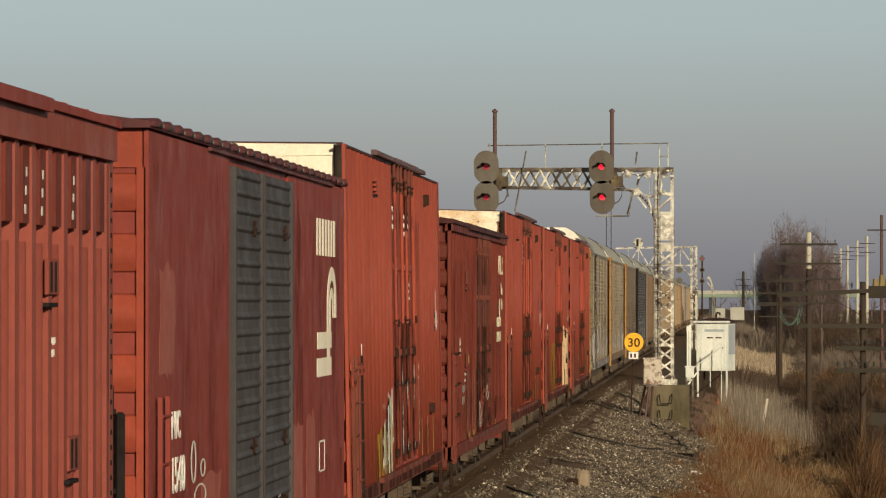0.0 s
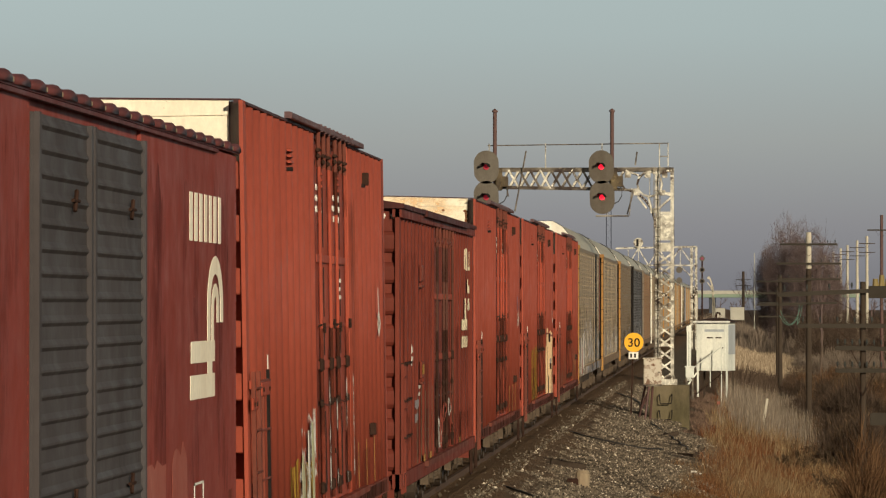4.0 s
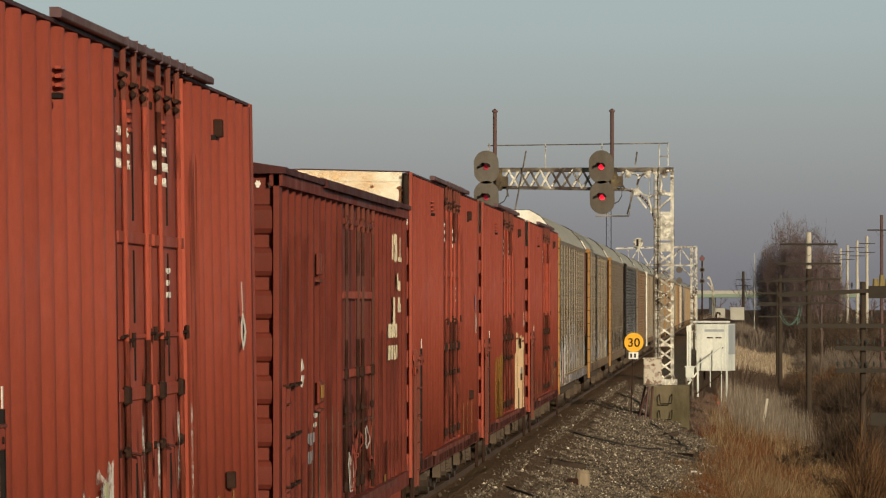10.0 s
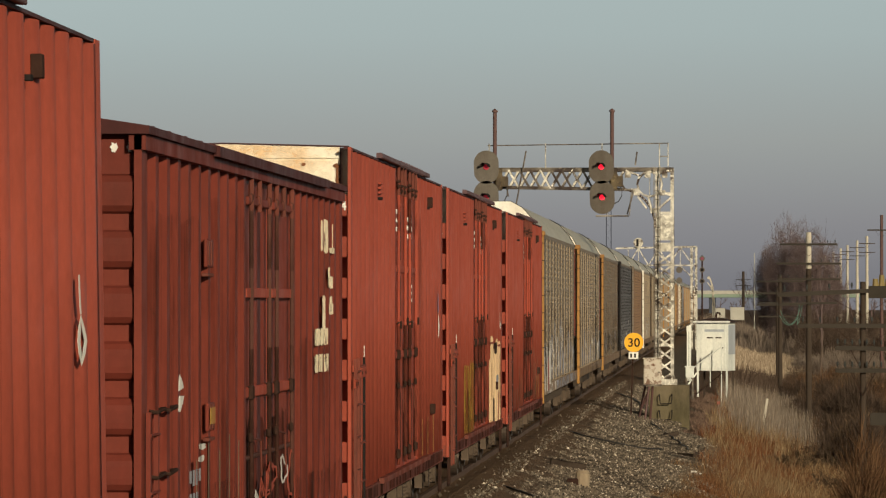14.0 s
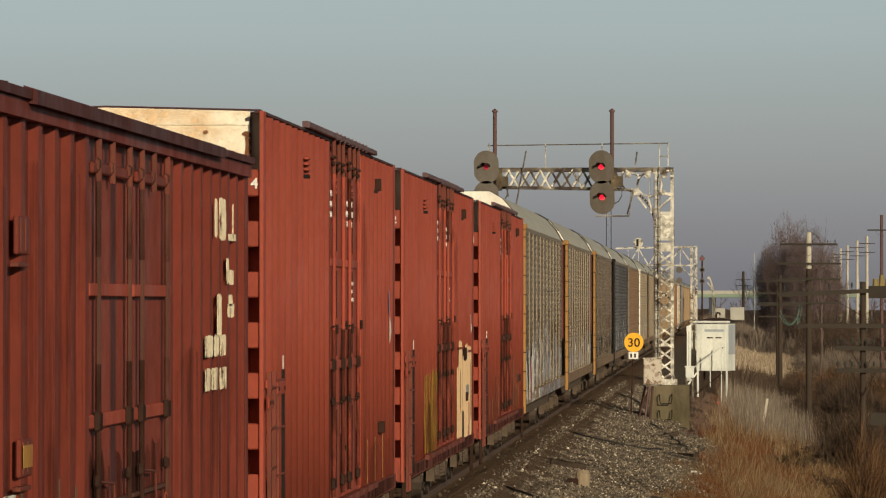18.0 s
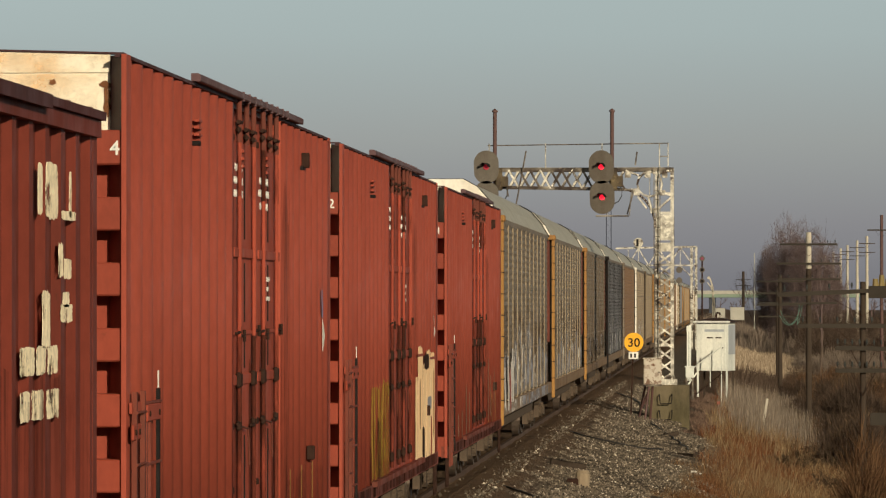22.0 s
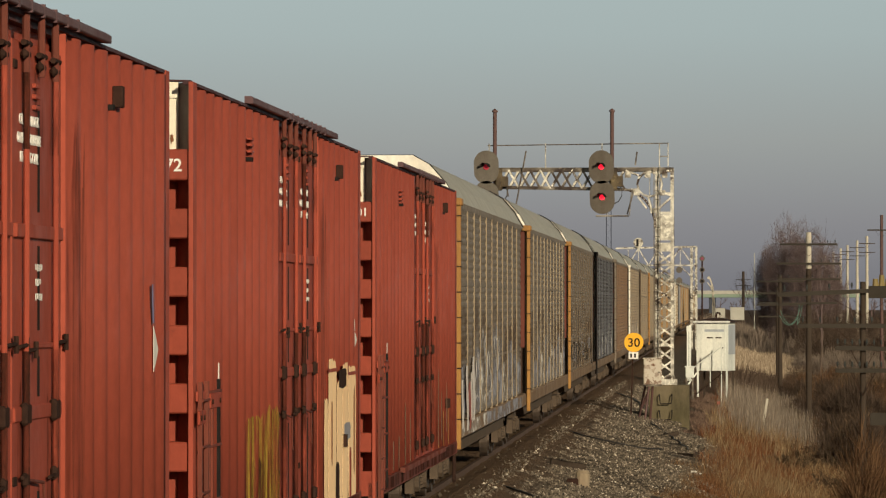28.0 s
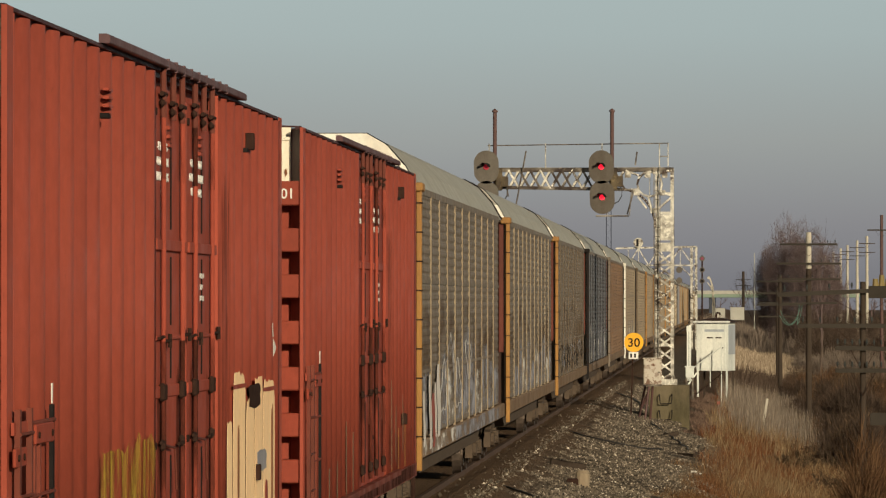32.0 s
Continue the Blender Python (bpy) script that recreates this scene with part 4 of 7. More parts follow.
small_case("equipment_case", 1.75, 720.0, -1.2, 2.1, 1.9, 2.0, "pale equipment case beside the far line", RACKROOF, 1.9)


def white_posts():
    for px, top, bot, Y in ((1217, 577, 640, 250.0), (1221, 575, 620, 250.0)):
        x = (px - 1284) * Y / 8400
        z1 = 3.33 - (top - 536) * Y / 8400
        p = thing("marker_post", x, Y, -0.8, "white painted marker post beside the line", "post", "white posts")
        bm = bmesh.new()
        bevel_box(bm, -0.05, 0.05, -0.05, 0.05, -0.3, z1 + 0.8, 0.01)
        part("post", bm, SHEDWHITE, p)
        bm = bmesh.new()
        bevel_box(bm, -0.07, 0.07, -0.06, 0.06, z1 + 0.5, z1 + 0.8, 0.01)
        part("cap", bm, SHEDWHITE, p)


white_posts()


def line_pole(x, y, base, top, arms, mat, label, tilt=0.0, r=0.15, half=1.5, ins=True, thick=0.085, pale=0.0, arm_mat=ARMWOOD, group="line poles"):
    p = thing("utility_pole", x, y, base, label, "utility pole", group)
    bm = bmesh.new()
    rod(bm, (0, 0, -0.5), (0, 0, top - base), r, 12, r * 0.75)
    part("pole", bm, mat, p)
    # optional top length in a paler colour than the rest
    if pale:
        bm = bmesh.new()
        rod(bm, (0, 0, top - base - pale), (0, 0, top - base + 0.02), r * 0.88, 12, r * 0.8)
        part("pole_top", bm, PALEPOLE, p, "pale pole top")
    for z, h, roll in arms:
        bm = bmesh.new()
        dz = math.tan(radians(roll + tilt)) * h
        bar(bm, (-h, -r - 0.05, z - base - dz), (h, -r - 0.05, z - base + dz), 0.09, thick)
        a = part("crossarm", bm, arm_mat, p)
        for s in (-1, 1):
            bm = bmesh.new()
            bar(bm, (s * h * 0.45, -r - 0.06, z - base + s * dz * 0.45 - 0.03), (0, -r - 0.02, z - base - 0.5), 0.03, 0.01)
            part("brace", bm, GREASE, a)
        if ins:
            for i in range(8):
                t = -0.92 + 1.84 * i / 7
                if abs(t) < 0.1:
                    continue
                zz = z - base + dz * t + 0.06
                bm = bmesh.new()
                rod(bm, (h * t, -r - 0.05, zz), (h * t, -r - 0.05, zz + 0.06), 0.012, 5)
                rod(bm, (h * t, -r - 0.05, zz + 0.04), (h * t, -r - 0.05, zz + 0.12), 0.028, 8, 0.018)
                part("insulator", bm, GLASSINS, a)
    return p


line_pole(2.73, 95.0, -2.2, 3.75, ((3.56, 1.7, 2.5), (2.87, 1.3, 0), (2.42, 0.55, -1.2), (1.98, 0.55, 0)), POLEWOOD, "old line pole with sagging wooden crossarms", 0, 0.075)
line_pole(3.35, 62.0, -2.2, 3.9, ((3.48, 1.5, 0.5), (1.82, 1.48, 0)), POLEWOOD, "old line pole with heavy wooden crossarms", 0, 0.12, thick=0.16, ins=False)
line_pole(3.48, 200.0, -2.2, 6.26, ((5.78, 1.2, 0), (4.97, 1.35, 0), (4.31, 1.3, 0), (3.3, 1.2, 1)), POLEWOOD, "line pole with a pale top and crossarms", 0, 0.14, pale=1.5)
line_pole(3.25, 285.0, -2.2, 5.0, ((4.6, 1.4, 0), (3.9, 1.4, 0), (3.2, 1.4, 0), (2.5, 1.3, 0)), POLEWOOD, "grey line pole with crossarms in the scrub", 0, 0.15)
line_pole(3.6, 330.0, -2.2, 4.4, ((4.0, 1.4, 1), (3.3, 1.4, -1)), POLEWOOD, "grey line pole with crossarms in the scrub", 0, 0.15)
line_pole(2.95, 800.0, -2.2, 8.6, ((7.2, 1.3, 0), (6.2, 1.3, 0)), POLEWOOD, "distant dark line pole", 0, 0.3, ins=False)
line_pole(9.8, 300.0, -2.2, 8.85, ((7.9, 0.9, 0),), RUSTPIPE, "red-brown pole with a short crossarm", 0, 0.13, ins=False)
for i, yy in enumerate((537, 577, 623, 660, 705, 760)):
    line_pole(15.9, yy, -2.2, 10.85, ((10.0, 0.9, 0), (9.0, 0.9, 0)) if i < 3 else ((10.0, 0.9, 0),), PALEPOLE, "pale distant power pole", 0, 0.2, ins=False, arm_mat=POLEWOOD, group="power poles")
line_pole(5.3, 880.0, -2.2, 12.5, (), RACKROOF, "thin grey distant pole", 0, 0.1, ins=False)


def wires():
    m = plain("weathered_green_wire", (0.10, 0.19, 0.155), 0.6, 0.2)
    for (xa, za), (xb, zb), sag in (((2.75, 2.95), (3.75, 3.05), 0.75), ((2.70, 2.7), (3.65, 2.6), 0.45), ((3.72, 3.3), (3.60, 2.2), 0.0), ((3.85, 3.2), (3.62, 2.25), 0.15)):
        w = thing("loose_wire", xa, 240.0, za, "slack green wire hanging between line poles", "wire", "loose wires")
        bm = bmesh.new()
        tube(bm, [((xb - xa) * t, 0, (zb - za) * t - 4 * sag * t * (1 - t)) for t in [i / 12 for i in range(13)]], 0.014, 5)
        part("strand", bm, m, w)


wires()


def transformer():
    Y = 61.85
    t = thing("line_transformer", 1.99, Y, 3.56, "yellow-olive insulator cluster on a crossarm", "insulator cluster")
    bm = bmesh.new()
    for dx, h in ((-0.05, 0.08), (0.03, 0.13), (0.11, 0.075)):
        rod(bm, (dx, 0, -0.03), (dx, 0, h), 0.045, 8, 0.035)
    part("insulators", bm, OLIVE, t)


transformer()


def radio_tower():
    Y = 1500.0
    k = Y / 8400
    x = (1077.5 - 1284) * k
    t = thing("radio_tower", x, Y, -1.0, "grey distant lattice tower", "tower")
    top = (536 - 340) * k + 3.33 + 1
    w = 0.75
    for sx in (-1, 1):
        for sy in (-1, 1):
            bm = bmesh.new()
            rod(bm, (sx * w, sy * w, 0), (sx * w, sy * w, top), 0.12, 5)
            part("leg", bm, TRUSSDARK, t)
    n = 20
    for i in range(n):
        a, b = top * i / n, top * (i + 1) / n
        bm = bmesh.new()
        s = 1 if i % 2 else -1
        bar(bm, (-w * s, -w, a), (w * s, -w, b), 0.12, 0.05)
        part("lacing_bar", bm, TRUSSDARK, t)


radio_tower()


def far_gate():
    Y = 500.0
    k = Y / 8400
    g = thing("signal_mast", (1262 - 1284) * k, Y, -0.9, "pale far signal with a slanted ladder", "signal")
    def at(px, py):
        return Vector(((px - 1262) * k, 0, (536 - py) * k + 4.23))
    for a, b, w in (((1263, 590), (1261, 505), 0.16), ((1255, 490), (1262, 510), 0.14), ((1252, 500), (1264, 520), 0.12), ((1266, 560), (1261, 515), 0.15)):
        bm = bmesh.new()
        bar(bm, at(*a), at(*b), 0.1, w)
        part("mast", bm, PALEPOLE, g)
    for px, py in ((1254, 492), (1259, 507), (1262, 520)):
        p = at(px, py)
        bm = bmesh.new()
        rod(bm, (p.x, -0.2, p.z), (p.x, -0.1, p.z), 0.15, 12)
        part("target", bm, PALEPOLE, g)


far_gate()


def overpass():
    Y = 1700.0
    k = Y / 8400
    o = thing("overpass", 20, Y, -1.0, "pale green distant road bridge across the plain", "bridge")
    z0, z1 = (536 - 527) * k + 4.33, (536 - 516) * k + 4.33
    m = plain("pale_green_deck", (0.19, 0.25, 0.19), 0.7, 0.1, 0.1)
    bm = bmesh.new()
    bevel_box(bm, -260, 180, 0, 10, z0, z1, 0.2)
    part("deck", bm, m, o)
    bm = bmesh.new()
    box(bm, -260, 180, -0.3, -0.01, z1 - 1.0, z1 + 0.3)
    part("parapet", bm, RACKROOF, o)
    for i in range(14):
        bm = bmesh.new()
        bevel_box(bm, -250 + i * 32, -247.5 + i * 32, 1, 9, -2, z0, 0.1)
        part("pier", bm, TRUSSDARK, o)


overpass()


def pipes_and_planks():
    for x, y, L, w, h, rot, lean, label in ((-3.49, 105.0, 0.78, 0.3, 0.14, 6, 9, "weathered brown tie end lying on the ballast"), (-1.1, 128.0, 0.22, 1.1, 0.06, 35, 10, "dark timber lying on the ballast"), (-1.75, 142.2, 0.7, 0.2, 0.08, 20, -12, "dark timber offcut on the ballast")):
        p = thing("plank", x, y, profile(x) + 0.03, label, "plank", "timber on the ballast")
        p.rotation_euler = (0, radians(lean), radians(rot))
        bm = bmesh.new()
        bevel_box(bm, -L / 2, L / 2, -w / 2, w / 2, -0.04, h, 0.015)
        part("board", bm, TIEWOOD, p)
    sc = thing("scrap", -0.72, 117.0, profile(-0.72) + 0.06, "bent scrap of white sheet metal on stones", "scrap")
    bm = bmesh.new()
    bevel_box(bm, -0.14, 0.02, -0.2, 0.2, 0.0, 0.03, 0.008)
    bevel_box(bm, 0.0, 0.14, -0.15, 0.15, -0.05, -0.02, 0.008)
    part("sheet", bm, WHITEPAINT, sc)
    fl = thing("marker_flag", -0.28, 189.0, -1.05, "small faded red marker flag on a wire", "flag")
    bm = bmesh.new()
    rod(bm, (0, 0, 0), (0, 0, 0.45), 0.012, 5)
    part("wire", bm, GREASE, fl)
    bm = bmesh.new()
    bevel_box(bm, -0.06, 0.05, -0.02, 0.02, 0.34, 0.46, 0.01)
    part("flag", bm, plain("faded_red_cloth", (0.30, 0.07, 0.05), 0.8, 0.15), fl)
    s = thing("stub_post", -2.95, 97.0, profile(-2.95), "short pale weathered post in the ballast", "post")
    bm = bmesh.new()
    rod(bm, (0, 0, -0.2), (0.03, 0, 0.30), 0.17, 12, 0.15)
    rod(bm, (0.03, 0, 0.30), (0.03, 0, 0.36), 0.15, 12, 0.11)
    part("post", bm, BAYPOST, s)
    bm = bmesh.new()
    bevel_box(bm, -0.3, -0.05, -0.3, -0.05, -0.1, 0.2, 0.03)
    part("tie_plate", bm, GREASE, s)
    st = thing("fence_stake", (1352 - 1284) * 185 / 8400, 185.0, -1.8, "leaning pale wooden stake in the reeds", "stake")
    bm = bmesh.new()
    bar(bm, (-0.1, 0, 0), (0.12, 0, 1.4), 0.09, 0.09)
    part("stake", bm, PALEPOLE, st)
    # cables that snake over the ballast
    for pts in (((-4.9, 187.5), (-4.2, 183), (-3.4, 178), (-3.0, 171), (-2.6, 164)), ((-5.0, 133), (-4.6, 131), (-3.9, 127), (-3.5, 126.5), (-2.9, 126.3), (-2.3, 126.3), (-1.5, 129)),
                ((-5.0, 95), (-4.6, 91.5), (-4.1, 89.4), (-3.4, 88)), ((-2.4, 152), (-1.6, 141), (-0.9, 131))):
        c = thing("cable", pts[0][0], pts[0][1], 0, "black cable lying over the ballast", "cable", "cables on the ballast")
        bm = bmesh.new()
        dense = []
        for (xa, ya), (xb, yb) in zip(pts, pts[1:]):
            for i in range(6):
                t = i / 6
                x, y = xa + (xb - xa) * t, ya + (yb - ya) * t
                x += 0.06 * math.sin(y * 1.7)
                dense.append((x - pts[0][0], y - pts[0][1], profile(x) + 0.07))
        tube(bm, dense, 0.022, 6)
        part("sheath", bm, CABLE, c)


pipes_and_planks()


# ---------------------------------------------------------------- plants
def blades(name, n, xr, yr, hr, width, lean, material, label, category, seed, clump=0.0, power=1.0):
    rng = np.random.default_rng(seed)
    y = yr[0] + (yr[1] - yr[0]) * rng.random(n) ** power
    x = xr[0] + (xr[1] - xr[0]) * rng.random(n)
    if clump:
        k = 260
        cx = xr[0] + (xr[1] - xr[0]) * rng.random(k)
        cy = yr[0] + (yr[1] - yr[0]) * rng.random(k) ** power
        pick = rng.integers(0, k, n)
        keep = rng.random(n) < 0.75
        x = np.where(keep, cx[pick] + rng.normal(0, clump, n), x)
        y = np.where(keep, cy[pick] + rng.normal(0, clump * 3, n), y)
        x = np.clip(x, *xr)
    # the near edge of the plants wanders and creeps over the stones close by
    x = x + 0.24 * np.sin(y * 0.23 + seed) + 0.18 * np.sin(y * 0.61) + rng.normal(0, 0.13, n) - 0.4 * np.clip((128 - y) / 26, 0, 1)
    h = hr[0] + (hr[1] - hr[0]) * rng.random(n) ** 1.6
    a = rng.random(n) * 6.283
    w = width * (0.6 + 0.8 * rng.random(n))
    dx, dy = rng.normal(0, lean, n) * h, rng.normal(0, lean, n) * h
    z = np.array([profile(float(v)) for v in x]) - 0.15
    ox, oy = np.cos(a) * w, np.sin(a) * w * 0.4
    b0 = np.stack([x - ox, y - oy, z], -1)
    b1 = np.stack([x + ox, y + oy, z], -1)
    m0 = np.stack([x - ox * 0.7 + dx * 0.4, y + dy * 0.4, z + h * 0.6], -1)
    m1 = np.stack([x + ox * 0.7 + dx * 0.4, y + dy * 0.4, z + h * 0.6], -1)
    t = np.stack([x + dx, y + dy, z + h * 1.0], -1)
    v = np.stack([b0, b1, m0, m1, t], 1).reshape(-1, 3)
    i = 5 * np.arange(n)[:, None]
    f = [(q, q + 1, q + 3, q + 2) for q in range(0, 5 * n, 5)] + [(q + 2, q + 3, q + 4) for q in range(0, 5 * n, 5)]
    return solid(name, v.tolist(), f, material, label, category, "stuff")


blades("dry_grass", 85000, (-0.35, 6.5), (90, 165), (0.12, 0.62), 0.0065, 0.38, GRASS_BROWN, "rust-brown dead grass on the bank", "grass", 1, 0.25)
blades("edge_grass", 20000, (-0.75, 0.4), (84, 122), (0.06, 0.36), 0.0065, 0.5, GRASS_BROWN, "low rust-brown grass along the ballast edge", "grass", 8, 0.2)
blades("tall_dry_grass", 17000, (-0.2, 7.0), (112, 200), (0.22, 0.85), 0.008, 0.34, GRASS_STRAW, "straw-coloured tall dead grass", "grass", 2, 0.3)
blades("reeds", 9500, (0.15, 3.5), (172, 235), (0.4, 1.35), 0.010, 0.13, REED, "grey upright dead reeds", "reeds", 3, 0.35)
blades("ditch_grass", 9000, (-0.1, 6.5), (160, 250), (0.2, 0.8), 0.011, 0.4, GRASS_BROWN, "matted brown grass among the reeds", "grass", 12, 0.3)
blades("bank_grass", 9000, (0.2, 9.0), (240, 330), (0.3, 1.0), 0.022, 0.25, BUSHHAZE, "brown dead grass below the bank", "grass", 4, 0.4)
blades("stubble", 7000, (-1.25, 0.1), (148, 225), (0.04, 0.22), 0.009, 0.6, STUBBLE, "matted reddish stubble on the earth bank", "grass", 15)
blades("far_brush", 14000, (-2.5, 14.0), (470, 660), (1.2, 2.9), 0.05, 0.2, FIELDBRUSH, "hazy grey-brown brush across the field", "brush", 14, 0.9)
blades("meadow_grass", 12000, (0.3, 5.4), (330, 440), (0.5, 1.3), 0.04, 0.12, MEADOW, "pale straw meadow grass", "grass", 6)


def twigs(verts, faces, p, d, length, r, depth, rng, spread, tips, thin=0.008):
    """Branches that fork, as three-sided tapering rods."""
    q = d.to_track_quat("Z", "Y")
    e = p + d * length
    b = len(verts)
    for c, rad in ((p, r), (e, r * 0.6)):
        for i in range(3):
            a = 2.094 * i
            verts.append(tuple(c + q @ Vector((math.cos(a) * rad, math.sin(a) * rad, 0))))
    for i in range(3):
        j = (i + 1) % 3
        faces.append((b + i, b + j, b + 3 + j, b + 3 + i))
    if depth == 0:
        return
    n = rng.choice((2, 3, 3)) if depth > 1 else tips
    for k in range(n):
        t = rng.uniform(0.45, 1.0)
        nd = (d + Vector((rng.gauss(0, spread), rng.gauss(0, spread), rng.gauss(0.12, spread * 0.6)))).normalized()
        twigs(verts, faces, p + d * length * t, nd, length * rng.uniform(0.55, 0.85), max(r * 0.55, thin), depth - 1, rng, spread, tips, thin)


def bare_tree(x, y, base, height, stems, depth, seed, material, name, label, category, spread=0.42, width=0.5, r=0.09, tips=4, group="", thin=0.008, lean=0.2):
    rng = random.Random(seed)
    t = thing(name, x, y, base, label, category, group)
    vs, fs = [], []
    tv, tf = [], []
    for s in range(stems):
        p = Vector((rng.gauss(0, width), rng.gauss(0, width), -0.2))
        d = Vector((rng.gauss(0, lean), rng.gauss(0, lean), 1)).normalized()
        L = height * rng.uniform(0.26, 0.40)
        b = len(tv)
        q = d.to_track_quat("Z", "Y")
        e = p + d * L
        for c, rad in ((p, r), (e, r * 0.7)):
            for i in range(6):
                a = 1.047 * i
                tv.append(tuple(c + q @ Vector((math.cos(a) * rad, math.sin(a) * rad, 0))))
        for i in range(6):
            j = (i + 1) % 6
            tf.append((b + i, b + j, b + 6 + j, b + 6 + i))
        for k in range(4):
            nd = (d + Vector((rng.gauss(0, spread), rng.gauss(0, spread), 0.1))).normalized()
            twigs(vs, fs, p + d * L * rng.uniform(0.5, 1.0), nd, L * rng.uniform(0.6, 0.95), r * 0.6, depth, rng, spread, tips, thin)
    for nm, v, f, m in (("trunk", tv, tf, BARK), ("crown", vs, fs, material)):
        me = bpy.data.meshes.new(nm)
        me.from_pydata(v, [], f)
        me.materials.append(m)
        ob = new(nm, me)
        ob.parent = t
    return t


# the dark clump behind the line poles
def fuzzy_tree(x, y, base, top, radius, n, seed, mat=TREETWIG, name="bare_tree", label="leafless dark grey-brown tree of fine twigs", cat="tree", group="trees behind the line poles", low=0.56, thick=1.0, twig=0.35):
    """A leafless tree whose crown is a haze of fine twigs round forking limbs."""
    rng = random.Random(seed)
    t = bare_tree(x, y, base, (top - base) * 0.8, 4, 3, seed, mat, name, label, cat, 0.2, 0.25, 0.05, 4, group, 0.009, 0.08)
    g = np.random.default_rng(seed)
    h = top - base
    d = g.normal(size=(n, 3))
    d /= np.linalg.norm(d, axis=1)[:, None]
    r = g.random(n) ** 0.42
    lump = 1 + 0.16 * np.sin(5 * d[:, 0] + seed) + 0.14 * np.sin(6 * d[:, 2] + 2 * seed) + g.normal(0, 0.07, n)
    p = d * (r * lump)[:, None] * np.array([radius, radius, h * 0.42]) + np.array([0, 0, h * low])
    up = d * 0.55 + g.normal(0, 0.45, (n, 3)) + np.array([0, 0, 0.75])
    up /= np.linalg.norm(up, axis=1)[:, None]
    ln = (twig * (1 + 1.7 * g.random(n)))[:, None]
    w = np.stack([0.5 + g.random(n), g.normal(0, 0.5, n), np.zeros(n)], -1) * 0.0065 * thick
    v = np.stack([p - w, p + w, p + up * ln], 1).reshape(-1, 3)
    me = bpy.data.meshes.new("twig_haze")
    me.from_pydata(v.tolist(), [], (np.arange(n * 3).reshape(-1, 3)).tolist())
    me.materials.append(mat)
    ob = new("twig_haze", me)
    ob.parent = t
    return t


for i, (px, dy, top, rad) in enumerate(((1360, 6, 9.2, 1.5), (1383, 0, 11.2, 2.0), (1404, 8, 11.7, 1.9), (1424, -4, 11.0, 1.9), (1449, 4, 9.6, 1.8), (1471, 10, 8.4, 1.6))):
    Y = 480 + dy
    fuzzy_tree((px - 1284) * Y / 8400, Y, -2.2, top, rad, 15000, 40 + i, thick=1.2, twig=0.26)
for i, (px, Y, top, rad) in enumerate(((1395, 500, 2.4, 2.0), (1428, 470, 3.2, 2.4), (1465, 460, 3.2, 2.4), (1500, 470, 2.8, 2.4), (1535, 450, 2.6, 2.4), (1570, 460, 2.6, 2.4),
                                       (1440, 380, 1.6, 1.9), (1480, 370, 1.7, 2.0), (1520, 385, 1.6, 2.0), (1560, 375, 1.6, 2.0))):
    fuzzy_tree((px - 1284) * Y / 8400, Y, -2.2, top, rad, 4200, 80 + i, BUSHHAZE, "thicket_bush", "dense brown leafless thicket under the trees", "bush", "thicket behind the poles", 0.45)
for i, (px, Y, top, rad) in enumerate(((1499, 190, 0.25, 0.62), (1522, 184, 0.35, 0.55), (1479, 200, -0.25, 0.5), (1545, 178, -0.1, 0.6), (1463, 215, -0.2, 0.6))):
    X = (px - 1284) * Y / 8400
    fuzzy_tree(X, Y, profile(X) - 0.1, top, rad, 1800, 120 + i, BUSHHAZE, "thicket_bush", "dark brown leafless bush on the bank", "bush", "bushes beside the poles", 0.48)
for i, (X, Y, top, rad) in enumerate(((2.66, 92.0, 0.8, 0.42), (2.98, 93.0, 0.7, 0.42), (2.45, 93.5, -0.4, 0.38))):
    fuzzy_tree(X, Y, -2.3, top, rad, 1300, 140 + i, BUSHRUST, "thicket_bush", "brown leafless bush at the foot of a pole", "bush", "bushes beside the poles", 0.46)
bare_tree((1452 - 1284) * 330 / 8400, 330, -2.2, 12.6, 1, 3, 61, TREETWIG, "bare_tree", "tall thin leafless tree", "tree", 0.22, 0.1, 0.08, 3)
for i, (px, py) in enumerate(((1390, 812), (1420, 808), (1460, 838), (1488, 790), (1497, 760), (1545, 872), (1480, 735), (1500, 700), (1545, 715))):
    Y = 8400 * 5.1 / (py - 536) * 0.93
    X = (px - 1284) * Y / 8400
    bare_tree(X, Y, profile(X) - 0.1, 1.05, 5, 3, 300 + i, SCRUB, "scrub_bush", "low dark leafless scrub in the grass", "bush", 0.55, 0.35, 0.022, 5, "scrub on the bank")
# scrub on the bank and between the poles
rs = random.Random(9)
for i in range(46):
    Y = rs.uniform(150, 300)
    px = rs.uniform(1475, 1600) if Y < 205 else rs.uniform(1400, 1600)
    X = (px - 1284) * Y / 8400
    base = profile(X) - 0.1
    fuzzy_tree(X, Y, base, base + rs.uniform(1.3, 2.6), rs.uniform(0.6, 1.0), 1500, 100 + i, (SCRUB, BUSHHAZE, BUSHRUST)[i % 3], "scrub_bush", "dark leafless scrub bush on the bank", "bush", "scrub on the bank", 0.42, 1.0, 0.16)
for i in range(40):
    Y = rs.uniform(330, 620)
    px = rs.uniform(1300, 1600) if Y > 480 else rs.uniform(1400, 1600)
    X = (px - 1284) * Y / 8400
    base = profile(X) - 0.1
    fuzzy_tree(X, Y, base, base + rs.uniform(1.8, 3.4), rs.uniform(1.2, 2.2), 2200, 200 + i, FIELDBRUSH, "scrub_bush", "grey-brown leafless scrub bush in the field", "bush", "scrub in the field", 0.42, 2.0, 0.25)


